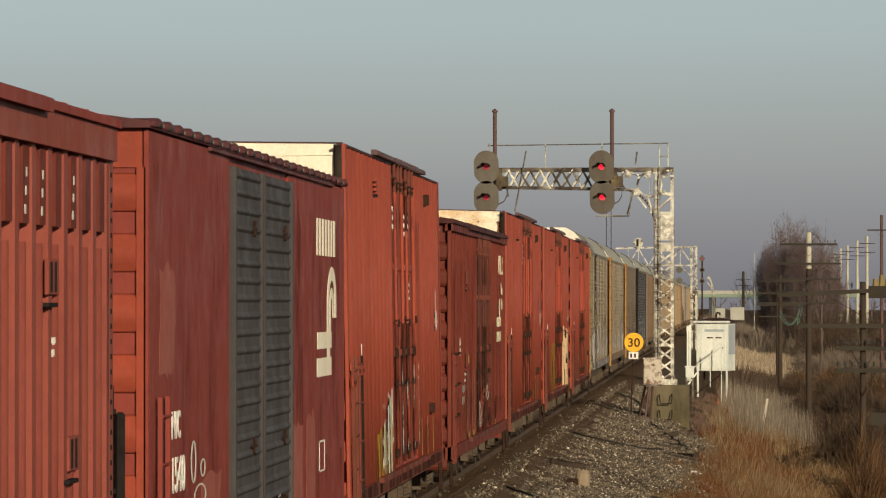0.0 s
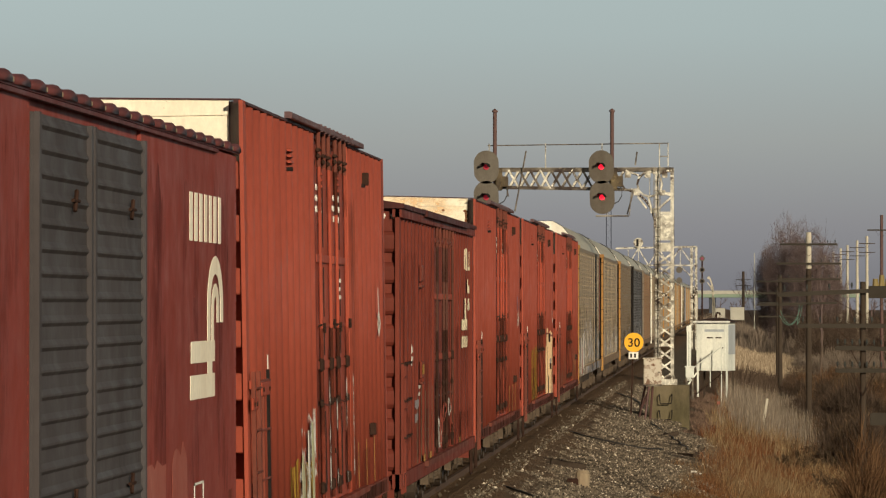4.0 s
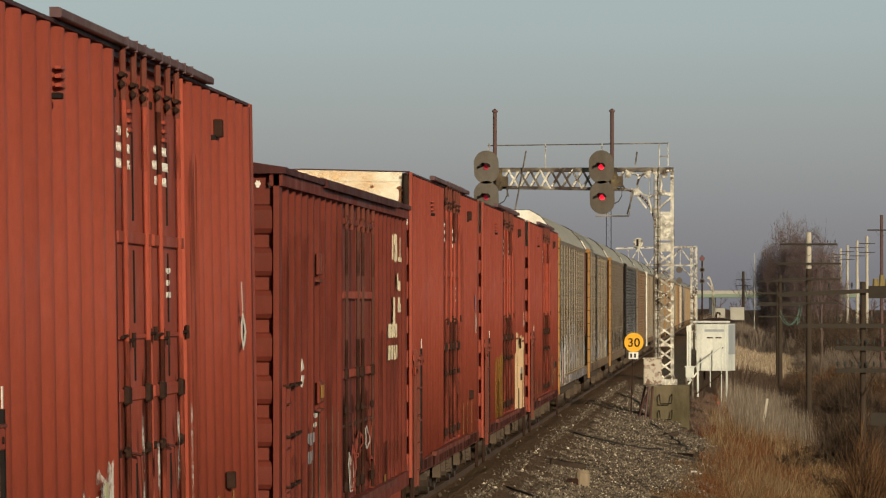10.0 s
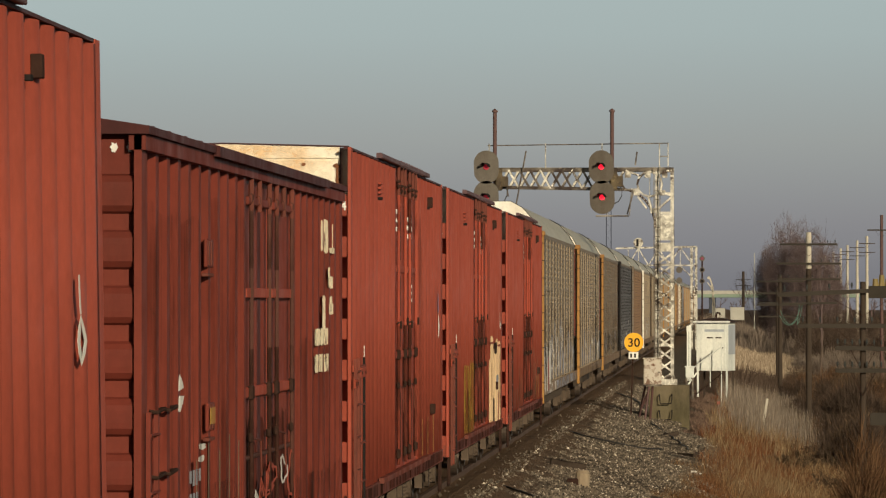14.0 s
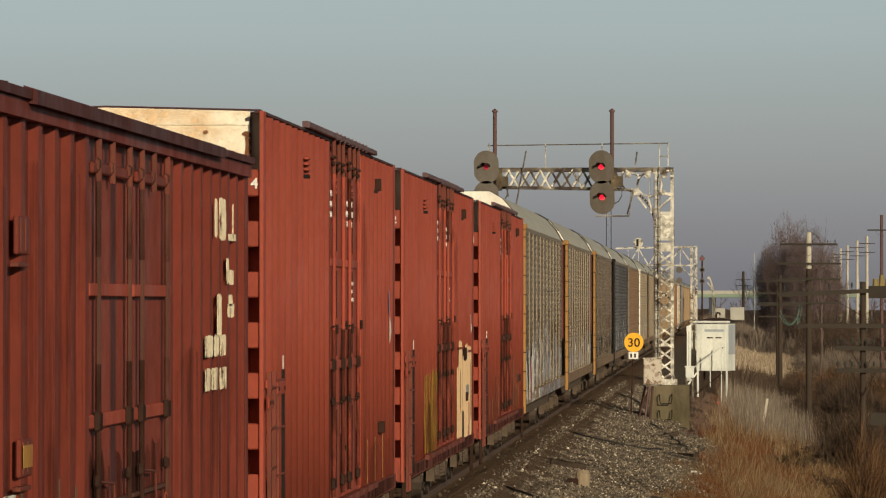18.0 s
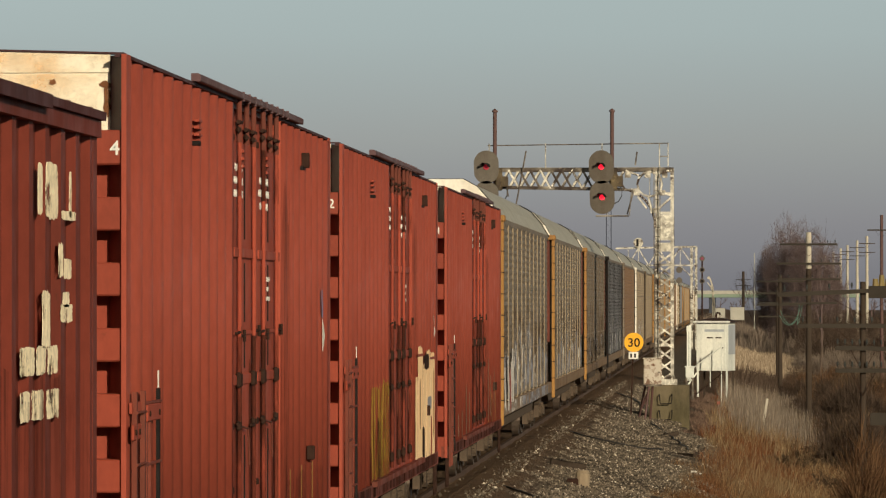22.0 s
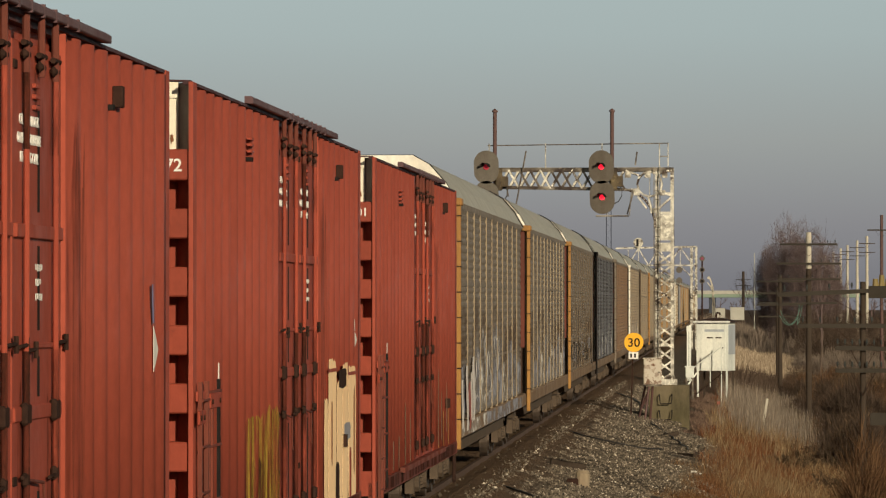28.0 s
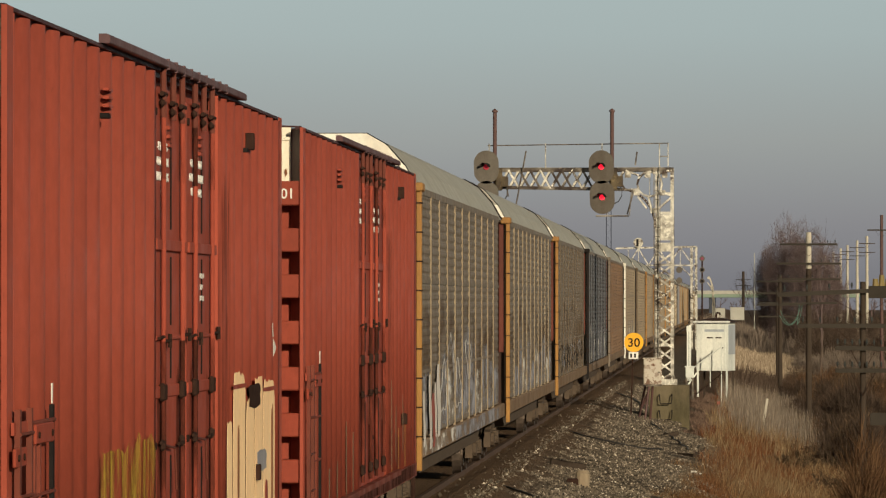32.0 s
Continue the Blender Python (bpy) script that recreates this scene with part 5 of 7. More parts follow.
def far_woods():
    vs, fs = [], []
    rng = random.Random(77)
    for i in range(90):
        Y = rng.uniform(1800, 2400)
        x = rng.uniform(-420, 520)
        for s in range(3):
            twigs(vs, fs, Vector((x + rng.gauss(0, 3), Y, -2)), Vector((rng.gauss(0, 0.15), 0, 1)).normalized(), rng.uniform(2.5, 5.0), 0.35, 2, rng, 0.4, 4)
    solid("far_woods", vs, fs, TREETWIG, "grey leafless woods on the horizon", "woods", "stuff")


far_woods()


# ---------------------------------------------------------------- railway cars
# A car's own space: x across (the side that faces the camera is +x), y from its near end, z over the rails.
def side_frame_mesh():
    bm = bmesh.new()
    o = [(-1.25, 0.30), (-1.25, 0.62), (-0.75, 0.66), (-0.45, 0.86), (0.45, 0.86), (0.75, 0.66), (1.25, 0.62), (1.25, 0.30),
         (0.95, 0.30), (0.85, 0.46), (0.55, 0.30), (-0.55, 0.30), (-0.85, 0.46), (-0.95, 0.30)]
    sweep(bm, o, "x", -0.07, 0.07)
    for y in (-0.22, 0.0, 0.22):
        for k in range(6):
            rod(bm, (0.06, y, 0.36 + 0.055 * k), (0.06, y, 0.395 + 0.055 * k), 0.095 if k % 2 == 0 else 0.075, 8)
    for y in (-0.9, 0.9):
        rod(bm, (0.0, y, 0.45), (0.14, y, 0.45), 0.15, 10)
    return to_mesh("side_frame", bm, TRUCKMAT)


def wheelset_mesh():
    bm = bmesh.new()
    rod(bm, (-1.0, 0, 0), (1.0, 0, 0), 0.08, 8)
    for s in (-1, 1):
        rod(bm, (s * 0.70, 0, 0), (s * 0.84, 0, 0), 0.42, 20)
        rod(bm, (s * 0.67, 0, 0), (s * 0.70, 0, 0), 0.45, 20)
        rod(bm, (s * 0.84, 0, 0), (s * 0.88, 0, 0), 0.30, 14)
        rod(bm, (s * 0.88, 0, 0), (s * 0.96, 0, 0), 0.14, 10)
        for k in range(3):
            a = k * 2.094
            rod(bm, (s * 0.975, 0.08 * math.cos(a), 0.08 * math.sin(a)), (s * 0.99, 0.08 * math.cos(a), 0.08 * math.sin(a)), 0.02, 6)
    return to_mesh("wheelset", bm, WHEELMAT)


def bolster_mesh():
    bm = bmesh.new()
    bevel_box(bm, -1.0, 1.0, -0.22, 0.22, 0.42, 0.78, 0.03)
    rod(bm, (0, 0, 0.78), (0, 0, 0.9), 0.25, 12)
    return to_mesh("truck", bm, TRUCKMAT)


def coupler_mesh():
    bm = bmesh.new()
    bevel_box(bm, -0.12, 0.12, -0.62, 0.2, 0.74, 0.96, 0.02)
    bevel_box(bm, -0.2, 0.2, -0.85, -0.55, 0.70, 1.0, 0.05)
    rod(bm, (-0.35, -0.1, 0.85), (-0.45, -0.7, 0.55), 0.03, 6)
    return to_mesh("coupler", bm, TRUCKMAT)


SIDE_FRAME, WHEELSET, BOLSTER, COUPLER = side_frame_mesh(), wheelset_mesh(), bolster_mesh(), coupler_mesh()


def running_gear(car, length, inset):
    for y in (inset, length - inset):
        t = share("truck", BOLSTER, car, pose(0, y, 0))
        for s in (-1, 1):
            share("side_frame", SIDE_FRAME, t, pose(s * 1.0, 0, 0, 0, 0, 0 if s > 0 else 180))
            share("wheelset", WHEELSET, t, pose(0, s * 0.86, 0.42))
    bm = bmesh.new()
    tube(bm, [(0.9, inset + 1.6, 0.62), (0.95, length * 0.4, 0.60), (0.8, length * 0.5, 0.66), (0.95, length - inset - 1.6, 0.62)], 0.03, 6)
    part("brake_pipe", bm, TRUCKMAT, car)
    bm = bmesh.new()
    rod(bm, (0.75, length * 0.43, 0.66), (0.75, length * 0.43 + 0.7, 0.66), 0.19, 10)
    part("brake_cylinder", bm, TRUCKMAT, car)
    for k in range(4):
        y = inset + 2.2 + k * (length - 2 * inset - 4.4) / 3
        bm = bmesh.new()
        sweep(bm, [(-1.35, 0.95), (-0.5, 0.7), (0.5, 0.7), (1.35, 0.95)], "y", y - 0.06, y + 0.06)
        part("cross_bearer", bm, TRUCKMAT, car)
    share("coupler", COUPLER, car, pose(0, 0, 0))
    share("coupler", COUPLER, car, pose(0, length, 0, 0, 0, 180))


def wave(y0, y1, x, depth, pitch, flat=0.36, inner=0.22):
    """The outline, seen from above, of a sheet pressed into upright ribs."""
    n = max(1, round((y1 - y0) / pitch))
    p = (y1 - y0) / n
    pts = [(x, y0)]
    for i in range(n):
        a = y0 + i * p
        if flat == 0:
            pts += [(x - depth * (0.5 - 0.5 * math.cos(6.2832 * k / 8)) ** 1.3, a + p * k / 8) for k in range(1, 8)]
            pts += [(x, a + p)]
            continue
        w, v = p * flat, p * inner
        sl = (p - w - v) / 2
        pts += [(x, a + w / 2), (x - depth, a + w / 2 + sl), (x - depth, a + w / 2 + sl + v), (x, a + p - w / 2)]
    if flat:
        pts += [(x, y1)]
    return pts


def ribbed_sheet(bm, y0, y1, z0, z1, x, depth, pitch, flat=0.36, inner=0.22, side=1):
    pts = wave(y0, y1, x, depth, pitch, flat, inner)
    pts = [(side * a, b) for a, b in pts]
    back = side * (x - depth - 0.02)
    lo = [bm.verts.new((a, b, z0)) for a, b in pts]
    hi = [bm.verts.new((a, b, z1)) for a, b in pts]
    bl = [bm.verts.new((back, b, z0)) for a, b in pts]
    bh = [bm.verts.new((back, b, z1)) for a, b in pts]
    for i in range(len(pts) - 1):
        bm.faces.new((lo[i], lo[i + 1], hi[i + 1], hi[i]))
        bm.faces.new((hi[i], hi[i + 1], bh[i + 1], bh[i]))
        bm.faces.new((bl[i], bl[i + 1], lo[i + 1], lo[i]))
    bm.faces.new((lo[0], hi[0], bh[0], bl[0]))
    bm.faces.new((lo[-1], bl[-1], bh[-1], hi[-1]))


def ladder(car, x, y0, y1, z0, z1, rungs, material, name="ladder"):
    bm = bmesh.new()
    for y in (y0, y1):
        box(bm, x - 0.03, x + 0.006, y - 0.035, y + 0.035, z0, z1)
    lad = part(name, bm, material, car)
    for i in range(rungs):
        z = z0 + (i + 0.6) * (z1 - z0) / rungs
        b2 = bmesh.new()
        rod(b2, (x + 0.008, y0 - 0.03, z), (x + 0.008, y1 + 0.03, z), 0.012, 6)
        part("rung", b2, material, lad)
    return lad


def end_ladder(car, y, x0, x1, z0, z1, rungs, material):
    bm = bmesh.new()
    for x in (x0, x1):
        bar(bm, (x, y, z0), (x, y, z1), 0.05, 0.05)
    lad = part("end_ladder", bm, material, car)
    for i in range(rungs):
        z = z0 + (i + 0.6) * (z1 - z0) / rungs
        b2 = bmesh.new()
        rod(b2, (x0 - 0.03, y - 0.03, z), (x1 + 0.03, y - 0.03, z), 0.018, 6)
        part("rung", b2, material, lad)


def stroke(bm, x, pts, wy, wz, closed=False):
    """A painted line on a car's side through points (y, z)."""
    n = len(pts)
    lf, rt = [], []
    for i, (y, z) in enumerate(pts):
        a = pts[(i - 1) % n] if closed or i else pts[i]
        b = pts[(i + 1) % n] if closed or i < n - 1 else pts[i]
        dy, dz = (b[0] - a[0]) / wy, (b[1] - a[1]) / wz
        k = math.hypot(dy, dz) or 1.0
        oy, oz = -dz / k * wy / 2, dy / k * wz / 2
        lf.append((bm.verts.new((x, y + oy, z + oz)), bm.verts.new((x + 0.003, y + oy, z + oz))))
        rt.append((bm.verts.new((x, y - oy, z - oz)), bm.verts.new((x + 0.003, y - oy, z - oz))))
    for i in range(n if closed else n - 1):
        j = (i + 1) % n
        bm.faces.new((lf[i][1], lf[j][1], rt[j][1], rt[i][1]))
        bm.faces.new((lf[i][0], lf[j][0], lf[j][1], lf[i][1]))
        bm.faces.new((rt[i][0], rt[i][1], rt[j][1], rt[j][0]))


def scrawl(car, x, y0, y1, z0, z1, count, mats, seed, wy=0.09, wz=0.022, label="spray-painted outline"):
    """Looping outlines of spray paint with nothing to read in them."""
    rng = random.Random(seed)
    for k in range(count):
        cy = y0 + (y1 - y0) * (k + rng.uniform(0.2, 0.8)) / count
        cz = z0 + (z1 - z0) * rng.uniform(0.25, 0.75)
        ry = (y1 - y0) / count * rng.uniform(0.35, 0.7)
        rz = min(cz - z0, z1 - cz) * rng.uniform(0.55, 1.0)
        ph, tilt = rng.uniform(0, 6.28), rng.uniform(-0.5, 0.5)
        pts = []
        turns = rng.choice((1.0, 1.0, 1.7))
        closed = turns == 1.0
        n = 16
        for i in range(n):
            a = ph + 2 * math.pi * turns * i / (n if closed else n - 1)
            r = 1 + 0.3 * math.sin(3 * a + ph) + (0 if closed else 0.5 * (i / n - 0.5))
            pts.append((cy + ry * r * math.cos(a) + tilt * ry * math.sin(a), cz + rz * r * 0.75 * math.sin(a)))
        bm = bmesh.new()
        stroke(bm, x + 0.001 * (k % 3), pts, wy * rng.uniform(0.7, 1.2), wz * rng.uniform(0.7, 1.2), closed)
        part("graffiti_outline", bm, mats[k % len(mats)], car, label)


def film_patch(car, x, y0, y1, z0, z1, material, seed, name, label):
    """A ragged thin film of paint or dirt on a car's side."""
    rng = random.Random(seed)
    n = 12
    top = [(y0 + (y1 - y0) * i / n, z1 - rng.uniform(0, 0.16) * (z1 - z0)) for i in range(n + 1)]
    bot = [(y0 + (y1 - y0) * i / n, z0 + rng.uniform(0, 0.12) * (z1 - z0)) for i in range(n + 1)]
    bm = bmesh.new()
    a = [bm.verts.new((x, y, z)) for y, z in top]
    b = [bm.verts.new((x, y, z)) for y, z in bot]
    for i in range(n):
        bm.faces.new((b[i], b[i + 1], a[i + 1], a[i]))
    return part(name, bm, material, car, label)


def bars_of_text(car, y0, z0, rows, x, w, h, gap, material, name="stencil_bar"):
    """Writing too small to read: rows of plain bars."""
    for i in range(rows):
        z = z0 - i * (h + gap)
        k = (4, 3, 4, 2)[i % 4]
        for j in range(k):
            yy = y0 + w * (j + (0.12 if i % 2 else 0.0)) / 4
            bm = bmesh.new()
            box(bm, x, x + 0.003, yy, yy + w * 0.15, z - h * (1.0 if (i + j) % 3 else 0.8), z)
            part(name, bm, material, car, "white stencilled lettering")


def door_rods(car, door, y0, y1, ys, x, zb, zt, bars_z, thick_z, material, beam=RED_DOOR):
    """Lock rods with their guides, handles and the greasy blocks where the bars cross."""
    for y in ys:
        bm = bmesh.new()
        rod(bm, (x, y, zb), (x, y, zt), 0.021, 8)
        lr = part("lock_rod", bm, material, door)
        for za, zc in ((zb, thick_z + 0.40), (zt - 0.75, zt - 0.02)):
            bm = bmesh.new()
            rod(bm, (x, y, za), (x, y, zc), 0.0225, 8)
            part("grease_film", bm, SM_SOOT, lr, "dark grease on the rod")
        rows = [(thick_z, 0.085, 0.032), (zb + 0.15, 0.08, 0.03), (thick_z - 0.42, 0.055, 0.026)]
        if zt < 4.5:
            rows.append((zt - 0.1, 0.05, 0.03))
        for z, hh, ww in rows:
            bm = bmesh.new()
            wide = 0.105 if hh > 0.06 else 0.06
            bevel_box(bm, x - 0.03, x + ww * 0.7, y - wide, y + wide, z - hh * 0.85, z + hh * 0.85, 0.018)
            part("rod_guide", bm, GREASE, door, "grease-blackened rod guide")
    for z in bars_z:
        bm = bmesh.new()
        big = z == bars_z[0]
        hz = 0.045 if big else 0.018
        bevel_box(bm, x - 0.06, x - (0.004 if big else 0.012), y0 + 0.06, y1 - 0.06, z - hz, z + hz, 0.006)
        part("door_bar", bm, beam if big else material, door)
    bm = bmesh.new()
    bevel_box(bm, x - 0.07, x - 0.015, y0 + 0.04, y1 - 0.04, thick_z - 0.05, thick_z + 0.05, 0.01)
    part("lock_bar", bm, beam, door)
    bm = bmesh.new()
    ym = (y0 + y1) / 2
    rod(bm, (x, ys[0], thick_z - 0.42), (x + 0.012, ym, thick_z - 0.46), 0.011, 6)
    rod(bm, (x + 0.012, ym, thick_z - 0.46), (x + 0.012, ym + 0.1, thick_z - 0.8), 0.010, 6)
    part("door_handle", bm, RODSTEEL, door)


def ribbed_end(car, y, face, half, z_list, depth, material, name="end_rib", rounded=False):
    """Raised horizontal ribs across a car's end; face is -1 at the near end."""
    for z0, z1 in z_list:
        bm = bmesh.new()
        o = [(y, z0)]
        for k in range(7):
            t = k / 6
            bulge = min(1.0, 1.35 * math.sin(math.pi * (0.12 + 0.76 * t)))
            if rounded:
                bulge = math.sin(math.pi * (0.04 + 0.92 * t))
            o.append((y + face * depth * bulge, z0 + (z1 - z0) * (0.06 + 0.88 * t)))
        o.append((y, z1))
        sweep(bm, o, "x", -half, half)
        part(name, bm, material, car, "", rounded)


def end_mark(car, y, x, z, w, h, material, label, seed, name="rust_stain"):
    """A ragged thin stain on a car's near end."""
    rng = random.Random(seed)
    bm = bmesh.new()
    o = []
    for i in range(18):
        a = 2 * math.pi * i / 18
        r = 1 + rng.uniform(-0.3, 0.3)
        o.append((x + math.cos(a) * w / 2 * r, z + math.sin(a) * h / 2 * r))
    sweep(bm, o, "y", y - 0.003 - 0.0012 * seed, y)
    part(name, bm, material, car, label)


def stirrup(car, x, y):
    bm = bmesh.new()
    tube(bm, [(x, y, 0.86), (x, y, 0.42), (x, y + 0.03, 0.38), (x, y + 0.42, 0.38), (x, y + 0.45, 0.42), (x, y + 0.45, 0.86)], 0.018, 6)
    part("stirrup_step", bm, GREASE, car)


HL, HH, HT = 18.3, 1.55, 5.18


def hi_cube(name, s, label):
    """A sixty-foot high-cube boxcar with pressed sides, two plug doors and a white upper end."""
    car = thing(name, TX, s, 0, label, "boxcar", "freight cars of the train")
    bm = bmesh.new()
    box(bm, -1.43, 1.43, 0.281, HL - 0.26, 0.95, 5.12)
    box(bm, -1.51, 1.51, HL - 0.259, HL - 0.13, 0.95, 5.12)
    part("body", bm, RED_END, car)
    bm = bmesh.new()
    sweep(bm, [(-1.5, 5.12), (-1.5, 5.18), (-0.9, 5.215), (0, 5.235), (0.9, 5.215), (1.5, 5.18), (1.5, 5.12)], "y", 0.27, HL - 0.131)
    part("roof", bm, ROOFEDGE, car, "dark weathered roof")
    for side in (1, -1):
        for y0, y1 in ((0.26, 7.72), (12.26, HL - 0.26)):
            bm = bmesh.new()
            ribbed_sheet(bm, y0, y1, 1.02, 5.15, HH, 0.062, 0.70, 0, 0, side=side)
            part("side_panel", bm, RED, car, "", True)
        bm = bmesh.new()
        xx = sorted((side * 1.46, side * (HH + 0.012)))
        box(bm, *xx, 0.02, HL - 0.02, 0.84, 1.03)
        part("side_sill", bm, SILLRED, car)
        bm = bmesh.new()
        xx = sorted((side * 1.46, side * (HH - 0.008)))
        box(bm, *xx, 0.02, HL - 0.02, 5.162, 5.188)
        part("top_chord", bm, ROOFEDGE, car)
        # doors
        for k, y0 in enumerate((7.76, 10.02)):
            y1 = y0 + 2.20
            bm = bmesh.new()
            xx = sorted((side * 1.44, side * (HH - 0.022)))
            bevel_box(bm, *xx, y0, y1, 1.06, 5.0, 0.008)
            door = part("plug_door", bm, RED_DOOR, car)
            if side < 0:
                continue
            ys = (y0 + 0.42, y0 + 1.74)
            door_rods(car, door, y0, y1, ys, HH + 0.008, 1.12, 5.06, (3.79, 3.05), 2.62, RED_DOOR)
            for j, y in enumerate(ys):
                film_patch(door, HH - 0.020, y - 0.20, y + 0.22, 1.08, 2.85, SM_SOOT, 5 + k + 4 * j, "grease_smear", "dark greasy smears")
            film_patch(door, HH - 0.0205, y0 + 0.3, y1 - 0.4, 4.3, 4.9, SM_GREASE, 8 + k, "grease_smear", "dark greasy smears")
            # shadow lines on the door, drawn as thin black strips
            for z0, z1 in ((3.92, 4.62), (2.72, 2.98), (3.15, 3.7), (1.2, 2.1)):
                bm = bmesh.new()
                box(bm, HH - 0.03, HH - 0.016, y0 + 1.10, y0 + 1.17, z0, z1)
                part("door_slot_shade", bm, BLACK, door, "black strip drawn as a shadow line")
            for y in (y0 + 0.42, y0 + 1.10, y0 + 1.74):
                bm = bmesh.new()
                rod(bm, (HH + 0.005, y, 4.80), (HH + 0.005, y, 5.19), 0.026, 8)
                part("hanger_arm", bm, RODSTEEL, door, "grease-darkened hanger arm")
                dz = 0.05 * (y > y0 + 1)
                bm = bmesh.new()
                bevel_box(bm, HH - 0.02, HH + 0.026, y - 0.12, y + 0.10, 4.88 - dz, 4.95 - dz, 0.024)
                rod(bm, (HH + 0.012, y - 0.16, 4.985 - dz), (HH + 0.012, y + 0.12, 4.985 - dz), 0.02, 8)
                part("hanger_roller", bm, GREASE, door, "greasy door roller bracket")
            bm = bmesh.new()
            for i in range(3):
                bevel_box(bm, HH - 0.04, HH + 0.004, y0 + 0.86, y0 + 1.05, 4.58 + i * 0.07, 4.61 + i * 0.07, 0.005)
            part("vent_slats", bm, RED_DOOR, door)
            for ya, yb, z in ((y0 + 0.1, ys[0], 3.05), (ys[0] + 0.05, ys[0] + 0.4, 3.02), (ys[1], y1 + 0.02, 3.06), (ys[0] - 0.2, ys[0], 2.22), (ys[1] - 0.3, ys[1], 2.18)):
                bm = bmesh.new()
                rod(bm, (HH + 0.012, ya, z), (HH + 0.012, yb, z + 0.01), 0.014, 6)
                rod(bm, (HH + 0.012, yb, z - 0.05), (HH + 0.012, yb, z + 0.06), 0.018, 6)
                part("latch_pin", bm, GREASE, door, "short greasy latch pin")
            for z in (4.84, 2.2, 1.62):
                bm = bmesh.new()
                bevel_box(bm, HH - 0.05, HH - 0.01, y0 + 0.02, y0 + 0.16, z - 0.03, z + 0.03, 0.006)
                part("hinge_lug", bm, GREASE, door)
        if side > 0:
            bm = bmesh.new()
            sweep(bm, [(HH - 0.03, 5.197), (HH + 0.045, 5.192), (HH + 0.052, 5.20), (HH + 0.052, 5.245), (HH + 0.03, 5.262), (HH - 0.03, 5.262)], "y", 4.55, 14.3)
            track = part("door_track", bm, TRACKMAT, car, "dull purple-brown door track along the eave")
            for i in range(9):
                y = 8.2 + i * 0.55
                bm = bmesh.new()
                box(bm, HH - 0.02, HH + 0.054, y - 0.02, y + 0.02, 5.18, 5.266)
                part("track_clip", bm, TRACKMAT, track)
            bm = bmesh.new()
            box(bm, HH, HH + 0.07, 4.6, 14.2, 1.0, 1.07)
            part("lower_door_track", bm, SILLRED, car)
    # ends
    for y, f in ((0.0, -1), (HL, 1)):
        for side in (1, -1):
            bm = bmesh.new()
            xx = sorted((side * 1.512, side * HH))
            ya, yb = (y, y + 0.26) if f < 0 else (y - 0.26, y)
            box(bm, *xx, ya, yb, 0.84, 5.186)
            part("corner_post", bm, RED, car)
        # the near end is set in between splayed corner posts
        yr = y + 0.28 if f < 0 else y - 0.13
        half = 1.394 if f < 0 else 1.51
        bm = bmesh.new()
        ya, yb = (yr - 0.012, yr) if f < 0 else (yr, yr + 0.012)
        box(bm, -half, half, ya, yb, 4.60, 5.10)
        part("end_panel", bm, WHITE_END, car, "cream-white upper end panel")
        if f < 0:
            for side in (1, -1):
                o = [(side * 1.511, 0.004), (side * 1.392, 0.28), (side * 1.43, 0.304), (side * 1.511, 0.31)]
                # the upper splay's shade is put into its darker colour
                for za, zb, mat in ((0.95, 4.60, RED_END), (4.602, 5.185, ROOFEDGE)):
                    bm = bmesh.new()
                    sweep(bm, o, "z", za, zb)
                    part("splayed_post", bm, mat, car)
            bm = bmesh.new()
            sweep(bm, [(-1.5, 5.196), (0, 5.236), (1.5, 5.196), (1.5, 5.210), (0, 5.250), (-1.5, 5.210)], "y", yr - 0.05, yr + 0.1)
            part("roof_edge", bm, ROOFEDGE, car)
        bm = bmesh.new()
        ya, yb = (yr - 0.03, yr) if f < 0 else (yr, yr + 0.03)
        sweep(bm, [(-half, 5.06), (half, 5.06), (half, 5.195), (0.9, 5.212), (0, 5.234), (-0.9, 5.212), (-half, 5.195)], "y", ya, yb)
        part("end_cap", bm, WHITE_END, car)
        zs = [(4.36, 4.62)] + [(4.36 - 0.49 * (i + 1), 4.12 - 0.49 * i) for i in range(6)]
        for z0, z1 in zs:
            bm = bmesh.new()
            ya, yb = (y + 0.03, yr) if f < 0 else (yr, yr + 0.10)
            bevel_box(bm, -1.511, 1.511, ya, yb, z0, z1, 0.012)
            part("end_rib", bm, RED_END, car)
        bm = bmesh.new()
        ya, yb = (y + 0.02, y + 0.13) if f < 0 else (y - 0.13, y - 0.02)
        box(bm, -1.505, 1.505, ya, yb, 0.86, 1.18)
        part("end_sill", bm, RED_END, car)
    ladder(car, HH + 0.05, 0.22, 0.72, 0.7, 2.66, 5, SILLRED)
    bm = bmesh.new()
    box(bm, HH + 0.004, HH + 0.03, 1.82, 1.90, 0.9, 2.66)
    post = part("grab_post", bm, BLACK, car, "black upright grab post")
    bm = bmesh.new()
    box(bm, HH + 0.014, HH + 0.022, 1.84, 1.88, 2.665, 2.80)
    part("post_top", bm, WHITEPAINT, post, "white-painted post top")
    for z in (1.15, 1.62, 2.09, 2.56):
        bm = bmesh.new()
        rod(bm, (HH + 0.03, 0.72, z), (HH + 0.03, 1.9, z), 0.014, 6)
        part("rung", bm, SILLRED, post)
    bm = bmesh.new()
    bevel_box(bm, HH + 0.03, HH + 0.055, 0.9, 1.72, 2.42, 2.55, 0.008)
    bevel_box(bm, HH + 0.03, HH + 0.055, 0.02, 0.5, 2.30, 2.42, 0.008)
    part("guard_plate", bm, RED_END, car)
